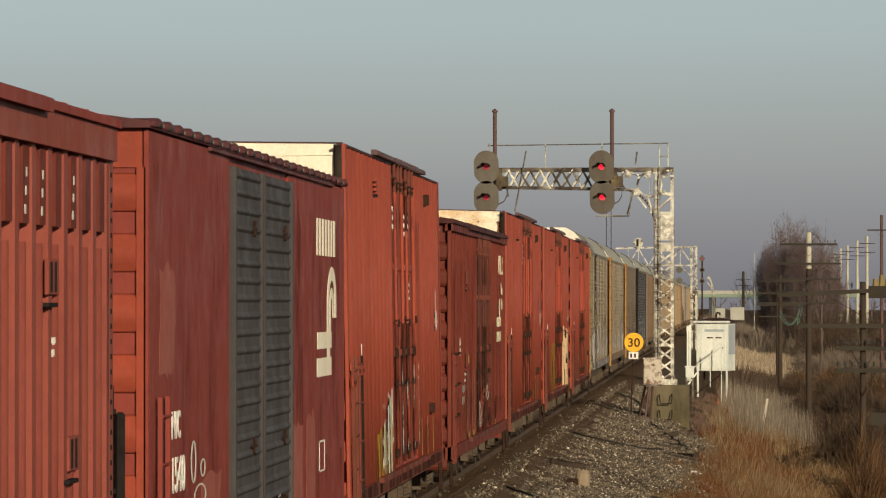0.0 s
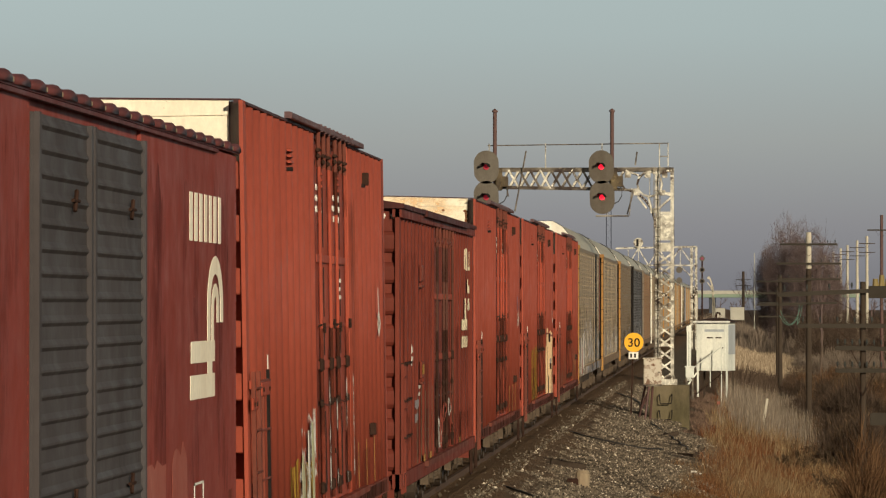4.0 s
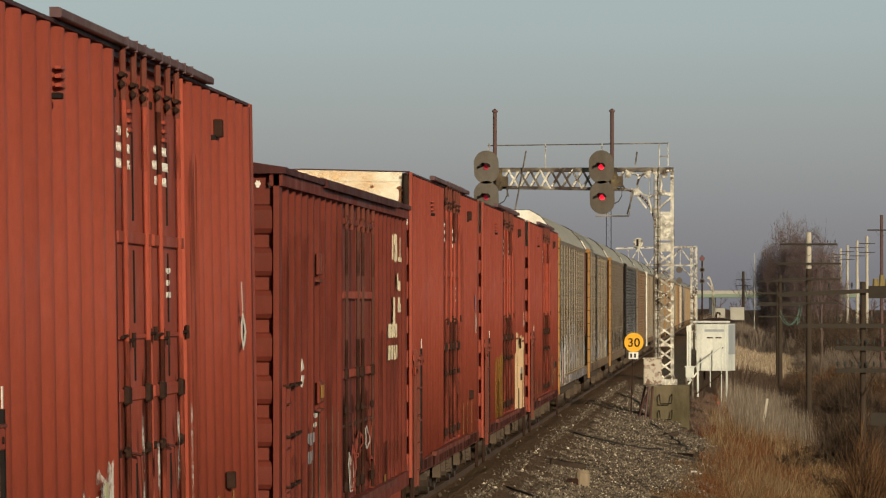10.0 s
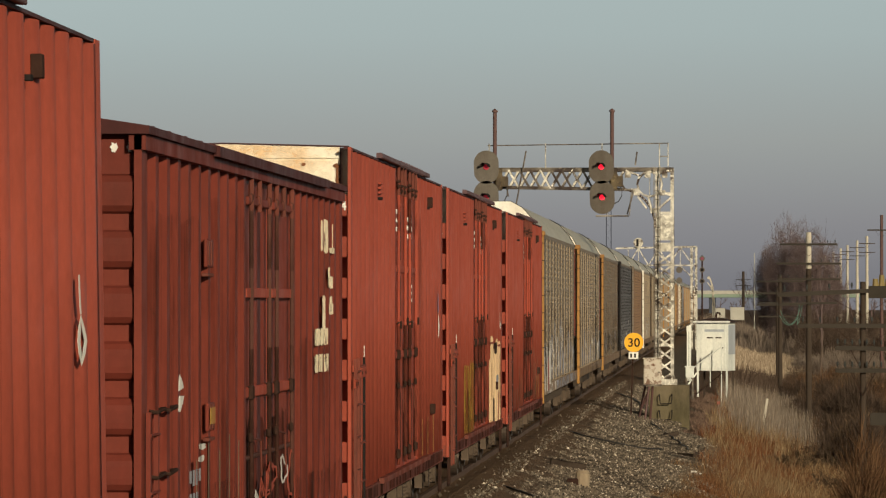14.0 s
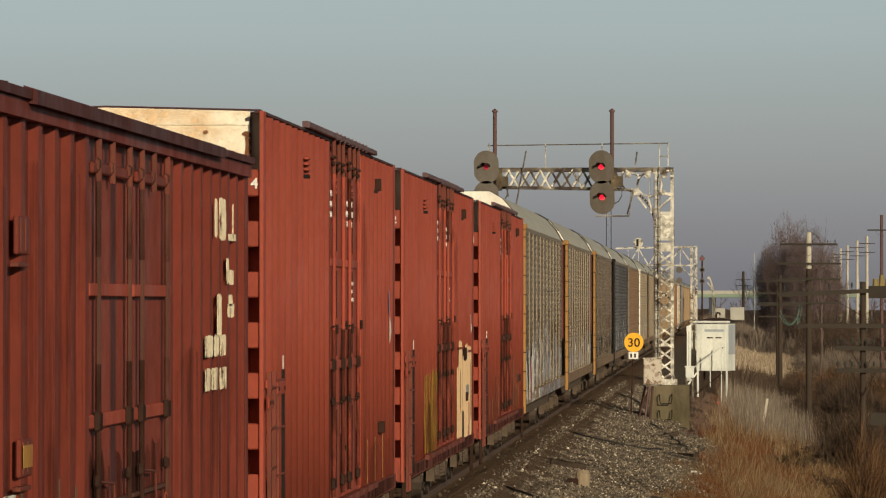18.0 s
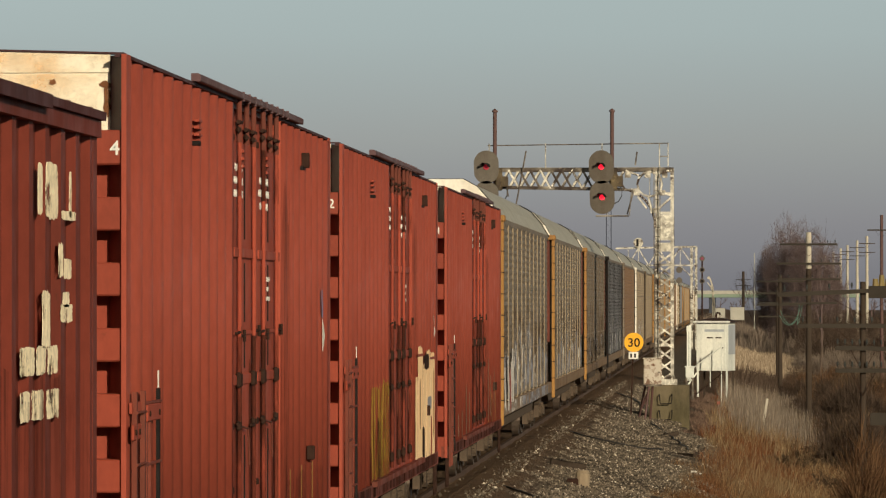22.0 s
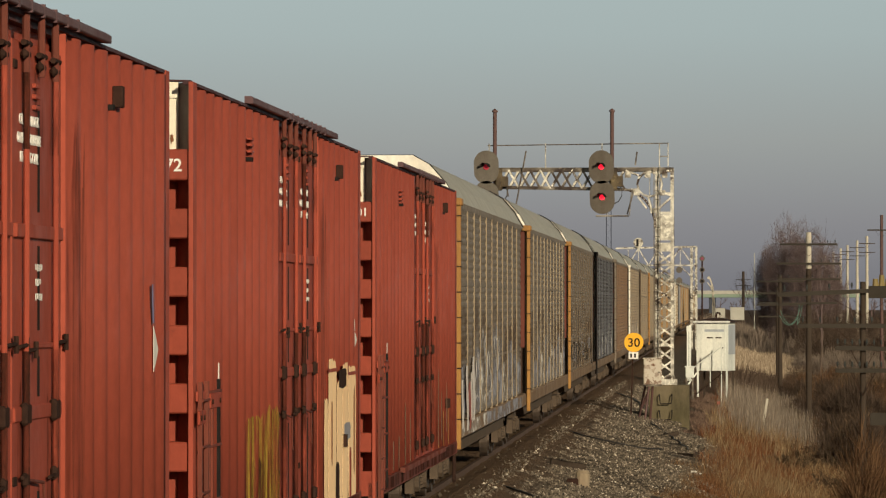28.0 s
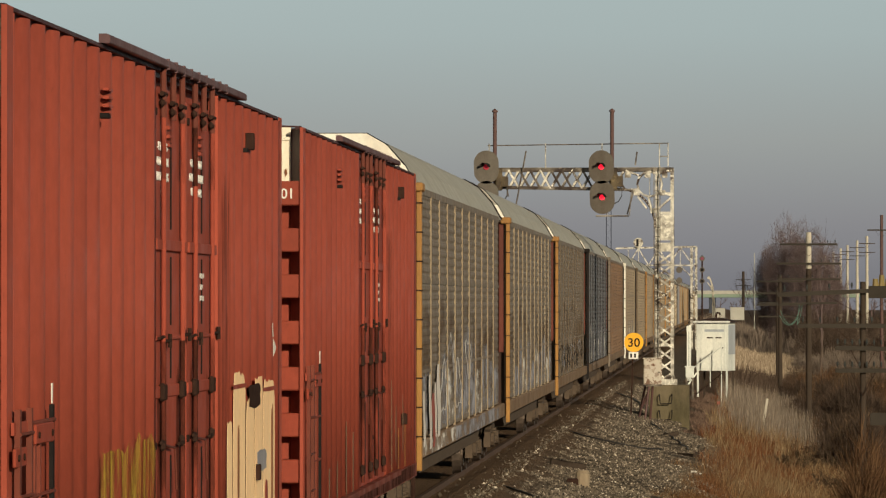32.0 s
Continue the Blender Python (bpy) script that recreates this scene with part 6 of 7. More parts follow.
    for y, za, zb in ((0.98, 0.9, 2.42), (1.20, 0.9, 2.42)):
        bm = bmesh.new()
        box(bm, HH + 0.004, HH + 0.04, y - 0.025, y + 0.025, za, zb)
        part("ladder_stile", bm, SILLRED, car)
    for y, z in ((0.12, 2.36), (0.35, 2.36), (1.0, 2.48), (1.6, 2.48)):
        bm = bmesh.new()
        rod(bm, (HH + 0.056, y, z), (HH + 0.066, y, z), 0.022, 6)
        part("bolt", bm, GREASE, car)
    end_ladder(car, -0.02, 0.75, 1.25, 0.8, 2.7, 5, SILLRED)
    bm = bmesh.new()
    box(bm, HH + 0.01, HH + 0.03, 0.1, 1.0, 2.5, 2.58)
    part("grab_bracket", bm, RED_DOOR, car)
    for y, z, h in ((14.95, 4.84, 0.16), (15.6, 1.72, 0.15)):
        bm = bmesh.new()
        bevel_box(bm, HH - 0.03, HH + 0.05, y, y + 0.12, z - h / 2, z + h / 2, 0.008)
        part("placard_board", bm, GREASE, car, "dark wooden placard board")
    bm = bmesh.new()
    box(bm, HH - 0.03, HH + 0.02, 14.62, 14.74, 4.73, 4.77)
    part("board_bracket", bm, BLACK, car)
    for i in range(3):
        bm = bmesh.new()
        box(bm, HH - 0.02, HH + 0.022, 4.7, 4.95, 4.74 + i * 0.06, 4.76 + i * 0.06)
        part("vent_slat", bm, RED_DOOR, car)
    bm = bmesh.new()
    bevel_box(bm, HH - 0.02, HH + 0.05, 4.45, 4.6, 4.65, 4.69, 0.005)
    part("vent_hood", bm, BLACK, car)
    for yc, lines in ((8.32, ("-WARNING-", "CLOSE DOOR", "BEFORE MOVING", "CAR")), (10.72, ("CLOSE & LOCK", "OTHER DOOR BEFORE", "MOVING CAR"))):
        for i, words in enumerate(lines):
            lettering("stencil", words, 0.095, car, WHITEPAINT, pose(HH - 0.017, yc, (4.54 if len(lines) > 3 else 4.47) - 0.12 * i, 90, 0, 90), 1.3 if len(words) < 13 else 1.05)
    bars_of_text(car, 11.0, 3.58, 3, HH - 0.018, 0.34, 0.045, 0.05, WHITEPAINT)
    for y in (0.6, 13.3, 14.6, 15.9):
        bm = bmesh.new()
        box(bm, HH + 0.002, HH + 0.005, y, y + 0.07, 1.06, 1.62)
        part("reflector_strip", bm, YELLOW, car, "yellow reflective strip")
    for y in (0.15, HL - 0.6):
        stirrup(car, HH - 0.02, y)
    running_gear(car, HL, 2.3)
    return car


def post_car(name, s, length, half, label, side_mat, end_mat, door, posts_pitch, roof_mat, chord_mat, filled=False):
    """An older boxcar with outside posts, an overhanging roof edge and pressed ends."""
    car = thing(name, TX, s, 0, label, "boxcar", "freight cars of the train")
    top = 4.60
    ch = 0.24 if filled else 0.12
    rec = 0.1 if filled else 0.06
    dark = BLACK if filled else RODSTEEL
    bm = bmesh.new()
    box(bm, -half + rec, half - rec, 0.2, length - 0.2, 0.95, top)
    box(bm, -half + 0.062, half - 0.062, 0.1, 0.199, 0.95, top)
    box(bm, -half + 0.062, half - 0.062, length - 0.199, length - 0.1, 0.95, top)
    part("body", bm, side_mat, car)
    bm = bmesh.new()
    h = half + 0.06
    sweep(bm, [(-h, top), (-h, top + 0.06), (-0.7, top + 0.19), (0.7, top + 0.19), (h, top + 0.06), (h, top)], "y", -0.04, length + 0.04)
    roof = part("roof", bm, roof_mat, car, "dark roof with raised seams")
    n = int(length / 1.05)
    for i in range(n):
        y = 0.5 + i * (length - 1.0) / (n - 1)
        bm = bmesh.new()
        bar(bm, (h - 0.03, y, top + 0.05), (0.7, y, top + 0.195), 0.05, 0.05)
        part("roof_seam", bm, roof_mat, roof)
    d0, d1 = door
    for side in (1, -1):
        bm = bmesh.new()
        xx = sorted((side * (half - 0.10), side * (half + 0.03)))
        box(bm, *xx, 0.0, length, top - ch, top - 0.005)
        part("top_chord", bm, chord_mat, car)
        bm = bmesh.new()
        box(bm, *xx, 0.0, length, 0.82, 1.02)
        part("side_sill", bm, side_mat, car)
        for a, b in ((0.25, d0), (d1, length - 0.25)):
            k = max(2, round((b - a) / posts_pitch))
            for i in range(k + 1):
                y = a + (b - a) * i / k
                bm = bmesh.new()
                o = [(side * (half - rec), y - 0.17), (side * (half - 0.005), y - 0.09), (side * (half - 0.005), y + 0.09), (side * (half - rec), y + 0.17)]
                sweep(bm, o, "z", 1.02, top - ch)
                part("side_post", bm, side_mat, car)
        if filled:
            for a, b in ((0.25, d0), (d1, length - 0.25)):
                bm = bmesh.new()
                ribbed_sheet(bm, a, b, 1.02, 3.72, half - 0.002, 0.092, 0.36, 0, 0, side)
                part("side_panel", bm, side_mat, car, "", True)
        for k, (a, b) in enumerate(((d0 + 0.05, (d0 + d1) / 2 - 0.02), ((d0 + d1) / 2 + 0.02, d1 - 0.05))):
            bm = bmesh.new()
            xx2 = sorted((side * (half - 0.12), side * (half - rec + 0.012)))
            bevel_box(bm, *xx2, a, b, 1.05, top - 0.3, 0.02)
            dr = part("plug_door", bm, RED_DOOR if filled else DOORDARK, car)
            if side > 0:
                ys = (a + 0.46, b - (0.24 if k == 0 else 0.36))
                door_rods(car, dr, a, b, ys, half + 0.005, 1.05, top - 0.2, (3.42, 1.9), 2.50, RODGREY)
                film_patch(dr, half - rec + 0.018, a + 0.25, b - 0.3, 1.1, 2.3, SM_SOOT, 15 + k, "grease_smear", "dark greasy smears")
                for y in (*ys, (a + b) / 2):
                    bm = bmesh.new()
                    rod(bm, (half + 0.004, y, top - 0.42), (half + 0.004, y, top - 0.02), 0.026, 8)
                    bevel_box(bm, half - 0.02, half + 0.022, y - 0.12, y + 0.12, top - 0.36, top - 0.26, 0.02)
                    part("hanger_roller", bm, RODSTEEL, dr, "grease-darkened door roller bracket")
                bm = bmesh.new()
                bevel_box(bm, half - 0.03, half + 0.008, a + 0.2, b - 0.1, top - 0.37, top - 0.29, 0.012)
                part("hanger_plate", bm, BROWN, dr)
                # shaded slot at the door edge, painted as a dark red strip
                bm = bmesh.new()
                box(bm, half - rec + 0.01, half - rec + 0.016, a + 0.02, a + 0.18, 1.1, top - 0.4)
                part("door_slot_shade", bm, ROOFDARK, dr, "dark red strip painted as a shaded slot")
                if k == 0:
                    # dark opening between the doors, its shade painted as a strip
                    bm = bmesh.new()
                    box(bm, half - rec + 0.012, half - rec + 0.02, b - 0.96, b - 0.68, 1.1, top - 0.35)
                    part("door_gap_shade", bm, ROOFDARK, dr, "dark red strip painted as the shaded gap between doors")
        if side > 0:
            bm = bmesh.new()
            sweep(bm, [(half, top - 0.02), (half + 0.09, top - 0.03), (half + 0.09, top + 0.06), (half, top + 0.09)], "y", d0 - 3.0, d1 + 3.2)
            part("door_track", bm, roof_mat, car)
            bm = bmesh.new()
            box(bm, half + 0.03, half + 0.09, d0 - 2.8, d1 + 2.8, 0.96, 1.04)
            part("lower_door_track", bm, RODSTEEL, car)
    for y, f in ((0.0, -1), (length, 1)):
        for side in (1, -1):
            bm = bmesh.new()
            xx = sorted((side * (half - 0.06), side * (half - 0.002)))
            ya, yb = (y, y + 0.2) if f < 0 else (y - 0.2, y)
            box(bm, *xx, ya, yb, 0.82, top - 0.01)
            part("corner_post", bm, side_mat, car)
        yr = y + 0.1 if f < 0 else y - 0.1
        zs = [(top - 0.30 - 0.42 * i - 0.30, top - 0.30 - 0.42 * i) for i in range(9)]
        ribbed_end(car, yr, f, half - 0.075, zs, 0.075, end_mat)
        bm = bmesh.new()
        ya, yb = (yr - 0.012, yr) if f < 0 else (yr, yr + 0.012)
        box(bm, -half + 0.07, half - 0.07, ya, yb, top - 0.3, top - 0.004)
        part("end_panel", bm, end_mat, car)
    ladder(car, half + 0.04, 0.2, 0.7, 0.75, 2.5, 4, side_mat)
    end_ladder(car, -0.03, 0.8, 1.3, 0.8, 2.5, 4, end_mat)
    for y, z in ((2.5, 3.6), (2.5, 2.0), (length - 3.4, 3.5), (length - 2.4, 2.3)) if filled else ((4.4, 3.75), (4.5, 2.36)):
        bm = bmesh.new()
        bevel_box(bm, half - 0.02, half + 0.012, y, y + 0.5, z - 0.12, z + 0.12, 0.008)
        brd = part("placard_board", bm, side_mat, car)
        for k in range(2):
            bm = bmesh.new()
            box(bm, half + 0.012, half + 0.02, y + 0.08 + 0.2 * k, y + 0.14 + 0.2 * k, z - 0.1, z + 0.1)
            part("board_slat", bm, dark, brd)
        if not filled and z < 3:
            bm = bmesh.new()
            box(bm, half + 0.021, half + 0.025, y + 0.06, y + 0.44, z - 0.06, z + 0.08)
            part("placard_card", bm, GRAF_YELLOW, brd, "small yellowish card")
        bm = bmesh.new()
        bevel_box(bm, half - 0.02, half + 0.035, y - 0.15, y + 0.3, z - 0.2, z - 0.17, 0.005)
        part("board_bracket", bm, dark, car)
    for y in (0.9, 1.7):
        for z in (1.5, 2.0, 2.5):
            bm = bmesh.new()
            tube(bm, [(half - 0.02, y - 0.27, z), (half + 0.04, y - 0.25, z - 0.01), (half + 0.04, y + 0.25, z + 0.01), (half - 0.02, y + 0.27, z)], 0.016, 6)
            part("grab_iron", bm, GREASE, car)
    for y in (0.15, length - 0.6):
        stirrup(car, half - 0.02, y)
    running_gear(car, length, 2.3)
    return car


def smooth_car(name, s, length, half, label):
    """A smooth-sided boxcar with riveted seams, pressed ends and a grey ribbed double door."""
    car = thing(name, TX, s, 0, label, "boxcar", "freight cars of the train")
    top = 4.66
    bm = bmesh.new()
    bevel_box(bm, -half + 0.03, half - 0.03, 0.08, length - 0.08, 0.92, top, 0.01)
    part("body", bm, MAROON, car)
    bm = bmesh.new()
    h = half + 0.02
    sweep(bm, [(-h, top), (-h, top + 0.05), (-0.6, top + 0.2), (0.6, top + 0.2), (h, top + 0.05), (h, top)], "y", -0.03, length + 0.03)
    roof = part("roof", bm, ROOFRED, car, "dark maroon roof with pressed seams")
    n = 26
    step = (length - 0.7) / (n - 1)
    for i in range(n):
        y = 0.35 + i * step
        bm = bmesh.new()
        hump = []
        for k in range(9):
            a = math.pi * k / 8
            hump.append((y - 0.36 * math.cos(a), top + 0.03 + 0.055 * math.sin(a)))
        sweep(bm, hump + [(y + 0.36, top + 0.015), (y - 0.36, top + 0.015)], "x", h - 0.25, h + 0.018)
        seam = part("roof_seam", bm, ROOFRED, roof, "rounded pressed roof panel edge", True)
        # glints along the roof seams, made as small pale tabs
        if i % 3 != 1:
            bm = bmesh.new()
            bevel_box(bm, h + 0.012, h + 0.021, y + 0.325, y + 0.36, top + 0.02, top + 0.052, 0.003)
            part("seam_glint", bm, BAYPOST, seam, "pale glint painted on the roof seam")
    # sheets of the side with rivet rows at their ends
    d0, d1 = 5.97, 11.6
    for y in (0.12, d0 - 0.1, d1 + 0.1, length - 0.12):
        riv = bmesh.new()
        for zz in range(44):
            z = 1.0 + zz * 0.083
            box(riv, half - 0.006, half + 0.0015, y - 0.012, y + 0.012, z - 0.012, z + 0.012)
        part("rivet_row", riv, MAROON, car)["kind"] = "stuff"
    for i, (a, b) in enumerate(((0.05, d0 - 0.03), (d1 + 0.03, length - 0.05))):
        bm = bmesh.new()
        bevel_box(bm, half - 0.04, half - 0.002, a, b, 0.9, top - 0.02, 0.003)
        part("side_sheet", bm, MAROON, car)
        for k in range(3):
            y = a + (b - a) * (k + 0.4) / 3
            film_patch(car, half - 0.0005 + 0.0004 * k, y - 0.5, y + 0.7, 1.6, top - 0.1, SM_PURPLE, 50 + k + 5 * i, "weather_stain", "dark purple-brown weather stain")
    # grey doors
    for a, b in ((d0, d0 + 2.6), (d0 + 2.68, d1)):
        bm = bmesh.new()
        bevel_box(bm, half - 0.05, half + 0.02, a, b, 0.98, top - 0.12, 0.01)
        dr = part("sliding_door", bm, GREYDOOR, car, "weathered grey ribbed door")
        for i in range(22):
            z = 1.12 + i * 0.158
            bm = bmesh.new()
            sweep(bm, [(half + 0.02, z), (half + 0.04, z + 0.025), (half + 0.04, z + 0.04), (half + 0.02, z + 0.075)], "y", a + 0.14, b - 0.14)
            part("door_rib", bm, GREYDOOR, dr)
        for y in (a + 0.06, b - 0.06):
            bm = bmesh.new()
            box(bm, half + 0.02, half + 0.055, y - 0.05, y + 0.05, 0.98, top - 0.12)
            part("door_stile", bm, GREYDOOR, dr)
        for z in (4.0, 2.0):
            bm = bmesh.new()
            rod(bm, (half + 0.05, b - 0.9, z - 0.06), (half + 0.05, b - 0.82, z + 0.08), 0.016, 6)
            rod(bm, (half + 0.05, b - 1.0, z + 0.01), (half + 0.05, b - 0.7, z + 0.01), 0.014, 6)
            part("door_latch", bm, GREASE, dr)
        bm = bmesh.new()
        for k in range(6):
            bevel_box(bm, half + 0.02, half + 0.09, a + 0.6 + 0.25 * k, a + 0.72 + 0.25 * k, 1.15 + 0.1 * (k % 3), 1.45, 0.01)
        part("latch_gear", bm, GREASE, dr)
    bm = bmesh.new()
    sweep(bm, [(half, top - 0.045), (half + 0.035, top - 0.04), (half + 0.035, top - 0.012), (half, top - 0.006)], "y", 4.2, 16.8)
    part("door_track", bm, ROOFRED, car)
    bm = bmesh.new()
    box(bm, half, half + 0.08, 4.6, 16.5, 0.9, 0.97)
    part("lower_door_track", bm, ROOFEDGE, car)
    for y, f in ((0.0, -1), (length, 1)):
        yr = y + 0.08 if f < 0 else y - 0.08
        zs = [(top - 0.34 - 0.46 * i - 0.30, top - 0.34 - 0.46 * i) for i in range(8)]
        ribbed_end(car, yr, f, half - 0.1, zs, 0.095, RED_END, rounded=True)
        bm = bmesh.new()
        ya, yb = (yr - 0.02, yr) if f < 0 else (yr, yr + 0.02)
        box(bm, -half + 0.05, half - 0.05, ya, yb, top - 0.3, top)
        part("end_panel", bm, RED_END, car)
        for side in (1, -1):
            xx = sorted((side * (half - 0.095), side * (half - 0.025)))
            bm = bmesh.new()
            box(bm, *xx, ya - 0.01, yb + 0.01, 0.9, top - 0.3)
            part("corner_strip", bm, RED_END, car)
    ladder(car, half + 0.05, 0.5, 1.0, 0.75, 2.6, 5, MAROON)
    end_ladder(car, -0.05, 0.85, 1.35, 0.8, 2.7, 5, BLACK)
    bm = bmesh.new()
    bevel_box(bm, 0.6, 1.3, -0.25, 0.05, 2.55, 2.68, 0.02)
    part("brake_step", bm, GREASE, car, "dark brake platform bracket")
    # black strip stands in for the shade between car end and ladder
    bm = bmesh.new()
    bevel_box(bm, 1.385, 1.46, -0.06, 0.0, 0.9, 2.5, 0.02)
    part("ladder_gap_shade", bm, BLACK, car, "black strip drawn as the shaded gap behind the ladder")
    for z in (2.5, 1.9):
        bm = bmesh.new()
        rod(bm, (0.5, -0.3, z - 0.06), (1.4, -0.1, z), 0.025, 6)
        part("grab_iron", bm, BLACK, car)
    # repaint patches, thin as paint
    for y0, z0, w, hh in ((0.75, 2.75, 1.0, 0.85), (11.9, 1.1, 1.3, 1.0), (13.6, 1.0, 1.1, 1.15), (3.6, 1.0, 1.6, 0.9)):
        bm = bmesh.new()
        blob(bm, half + 0.001, y0, z0, w, hh)
        part("paint_patch", bm, PINKPATCH, car, "paler repainted patch")
    for y in (0.15, length - 0.6):
        stirrup(car, half - 0.02, y)
    running_gear(car, length, 2.3)
    return car


def blob(bm, x, y0, z0, w, h, n=26, drip=0.12):
    """A thin, ragged patch of paint on a car's side."""
    vs = []
    for i in range(n):
        a = 2 * math.pi * i / n
        c, s = math.cos(a), math.sin(a)
        k = max(abs(c), abs(s))
        r = 1.0 + random.uniform(-drip, drip)
        vs.append(bm.verts.new((x, y0 + w / 2 + c / k * w / 2 * r, z0 + h / 2 + s / k * h / 2 * r)))
    f = bm.faces.new(vs)
    ex = bmesh.ops.extrude_face_region(bm, geom=[f])
    bmesh.ops.translate(bm, verts=[v for v in ex["geom"] if isinstance(v, bmesh.types.BMVert)], vec=(0.003, 0, 0))


# ---------------------------------------------------------------- auto racks
RL, RH = 26.7, 1.51
BAYS = 11


def rack_panel_mesh(name, mat):
    """One bay's screens: pressed sheets with rows of ribs, stacked in three tiers."""
    bm = bmesh.new()
    bay = (RL - 2.9) / BAYS - 0.05
    pts = []
    z = 1.32
    while z < 4.93:
        pts += [(RH - 0.011, z), (RH + 0.0, z + 0.025), (RH + 0.0, z + 0.075), (RH - 0.011, z + 0.1)]
        z += 0.1365
    outline = [(RH - 0.07, 1.30)] + pts + [(RH - 0.07, 4.95)]
    lo = [bm.verts.new((p[0], 0.0, p[1])) for p in outline]
    hi = [bm.verts.new((p[0], bay, p[1])) for p in outline]
    for i in range(len(outline) - 1):
        bm.faces.new((lo[i], lo[i + 1], hi[i + 1], hi[i]))
    bm.faces.new((lo[0], hi[0], hi[-1], lo[-1]))
    return to_mesh(name, bm, mat)


RACK_PANELS = {}


def auto_rack(s, label, panel_mat, post_mat, bay_mat, seed):
    rng = random.Random(seed)
    car = thing("auto_rack", TX, s, 0, label, "auto rack", "freight cars of the train")
    if panel_mat.name not in RACK_PANELS:
        RACK_PANELS[panel_mat.name] = rack_panel_mesh("screen_panel", panel_mat)
    # inner body, a darker tan than the screens in front of it
    bm = bmesh.new()
    box(bm, -RH + 0.09, RH - 0.09, 0.25, RL - 2.3, 1.05, 5.0)
    part("body", bm, TANDARK, car, "dark tan inner screens")
    bm = bmesh.new()
    o = [(-1.47, 5.0), (-1.27, 5.35), (-1.0, 5.66), (-0.72, 5.82), (0.72, 5.82), (1.0, 5.66), (1.27, 5.35), (1.47, 5.0)]
    sweep(bm, o, "y", 0.3, RL - 0.3)
    part("roof", bm, RACKROOF, car, "dull grey galvanised arched roof")
    for y0, y1, mat in ((0.12, 0.17, RACKEND if seed == 0 else RACKROOF), (RL - 0.17, RL - 0.12, RACKROOF)):
        bm = bmesh.new()
        sweep(bm, [(a * 1.004, b + 0.008) for a, b in o], "y", y0, y1)
        part("roof_end", bm, mat, car)
    bm = bmesh.new()
    sweep(bm, [(1.40, 5.0), (1.20, 5.36), (1.285, 5.36), (1.485, 5.0)], "y", 0.05, 0.119)
    part("roof_corner", bm, RACKEND, car, "white roof corner")
    for y in (0.175, RL - 0.29):
        bm = bmesh.new()
        o2 = [(a * 1.012, b + 0.02) for a, b in o]
        sweep(bm, o2, "y", y, y + 0.11)
        part("roof_hoop", bm, BLACK, car, "dark seam hoop")
    bm = bmesh.new()
    box(bm, -RH - 0.01, RH + 0.01, 0.3, RL - 2.3, 4.93, 5.03)
    part("top_rail", bm, TAN, car)
    bm = bmesh.new()
    bevel_box(bm, -RH - 0.02, RH + 0.03, 0.3, RL - 0.3, 1.02, 1.30, 0.02)
    part("deck_sill", bm, SILLTAN, car, "dusty tan deck sill")
    # drop-centre of the flat car between the trucks
    for side in (1,):
        bm = bmesh.new()
        sweep(bm, [(3.3, 1.03), (4.6, 0.66), (RL - 4.6, 0.66), (RL - 3.3, 1.03)], "x", 0.7, RH - 0.3)
        part("fish_belly_sill", bm, TRUCKMAT, car)
    bm = bmesh.new()
    bevel_box(bm, -RH + 0.28, RH - 0.28, RL - 2.29, RL - 0.25, 1.1, 5.0, 0.05)
    part("rounded_end_door", bm, RACKDARK, car, "dark brown set-in end door")
    bm = bmesh.new()
    bevel_box(bm, RH - 0.20, RH - 0.10, 0.04, 0.12, 2.3, 5.0, 0.01)
    part("door_guide", bm, RODSTEEL, car)
    bm = bmesh.new()
    bevel_box(bm, RH - 0.235, RH - 0.15, 0.04, 0.12, 1.0, 2.3, 0.01)
    part("door_lock", bm, RACKDARK, car)
    for y in (0.0,):
        for x in (RH - 0.075, -RH - 0.03):
            bm = bmesh.new()
            bevel_box(bm, x + 0.025, x + 0.105, y, y + 0.2, 0.85, 5.06, 0.012)
            ps = part("end_post", bm, post_mat, car)
            if x > 0:
                for k in range(9):
                    b2 = bmesh.new()
                    box(b2, x + 0.02, x + 0.115, y - 0.012, y + 0.21, 1.35 + 0.43 * k, 1.37 + 0.43 * k)
                    part("post_rung", b2, GREASE, ps)
        bm = bmesh.new()
        bevel_box(bm, RH - 0.16, RH + 0.05, y - 0.05 if y < 1 else y - 0.2, y + 0.5 if y < 1 else y + 0.3, 4.97, 5.1, 0.02)
        part("post_cap", bm, post_mat, car)
    # end doors, set in
    for y0, y1 in ((0.12, 0.2), (RL - 0.2, RL - 0.12)):
        bm = bmesh.new()
        box(bm, -RH + 0.28, RH - 0.28, y0, y1, 1.1, 5.0)
        part("end_door", bm, RACKDARK, car, "dark brown end door")
    w = (RL - 2.9) / BAYS
    for i in range(BAYS):
        y = 0.5 + i * w
        share("screen_panel", RACK_PANELS[panel_mat.name], car, pose(0, y, 0))
        if i:
            bm = bmesh.new()
            box(bm, RH - 0.03, RH + 0.016, y - 0.05, y - 0.0, 1.3, 4.94)
            part("bay_post", bm, BAYPOST if bay_mat is TAN else bay_mat, car)
    for z in (2.28, 3.62):
        bm = bmesh.new()
        box(bm, RH - 0.03, RH + 0.006, 0.4, RL - 2.35, z, z + 0.05)
        part("tier_rail", bm, panel_mat, car)
    running_gear(car, RL, 2.6)
    return car


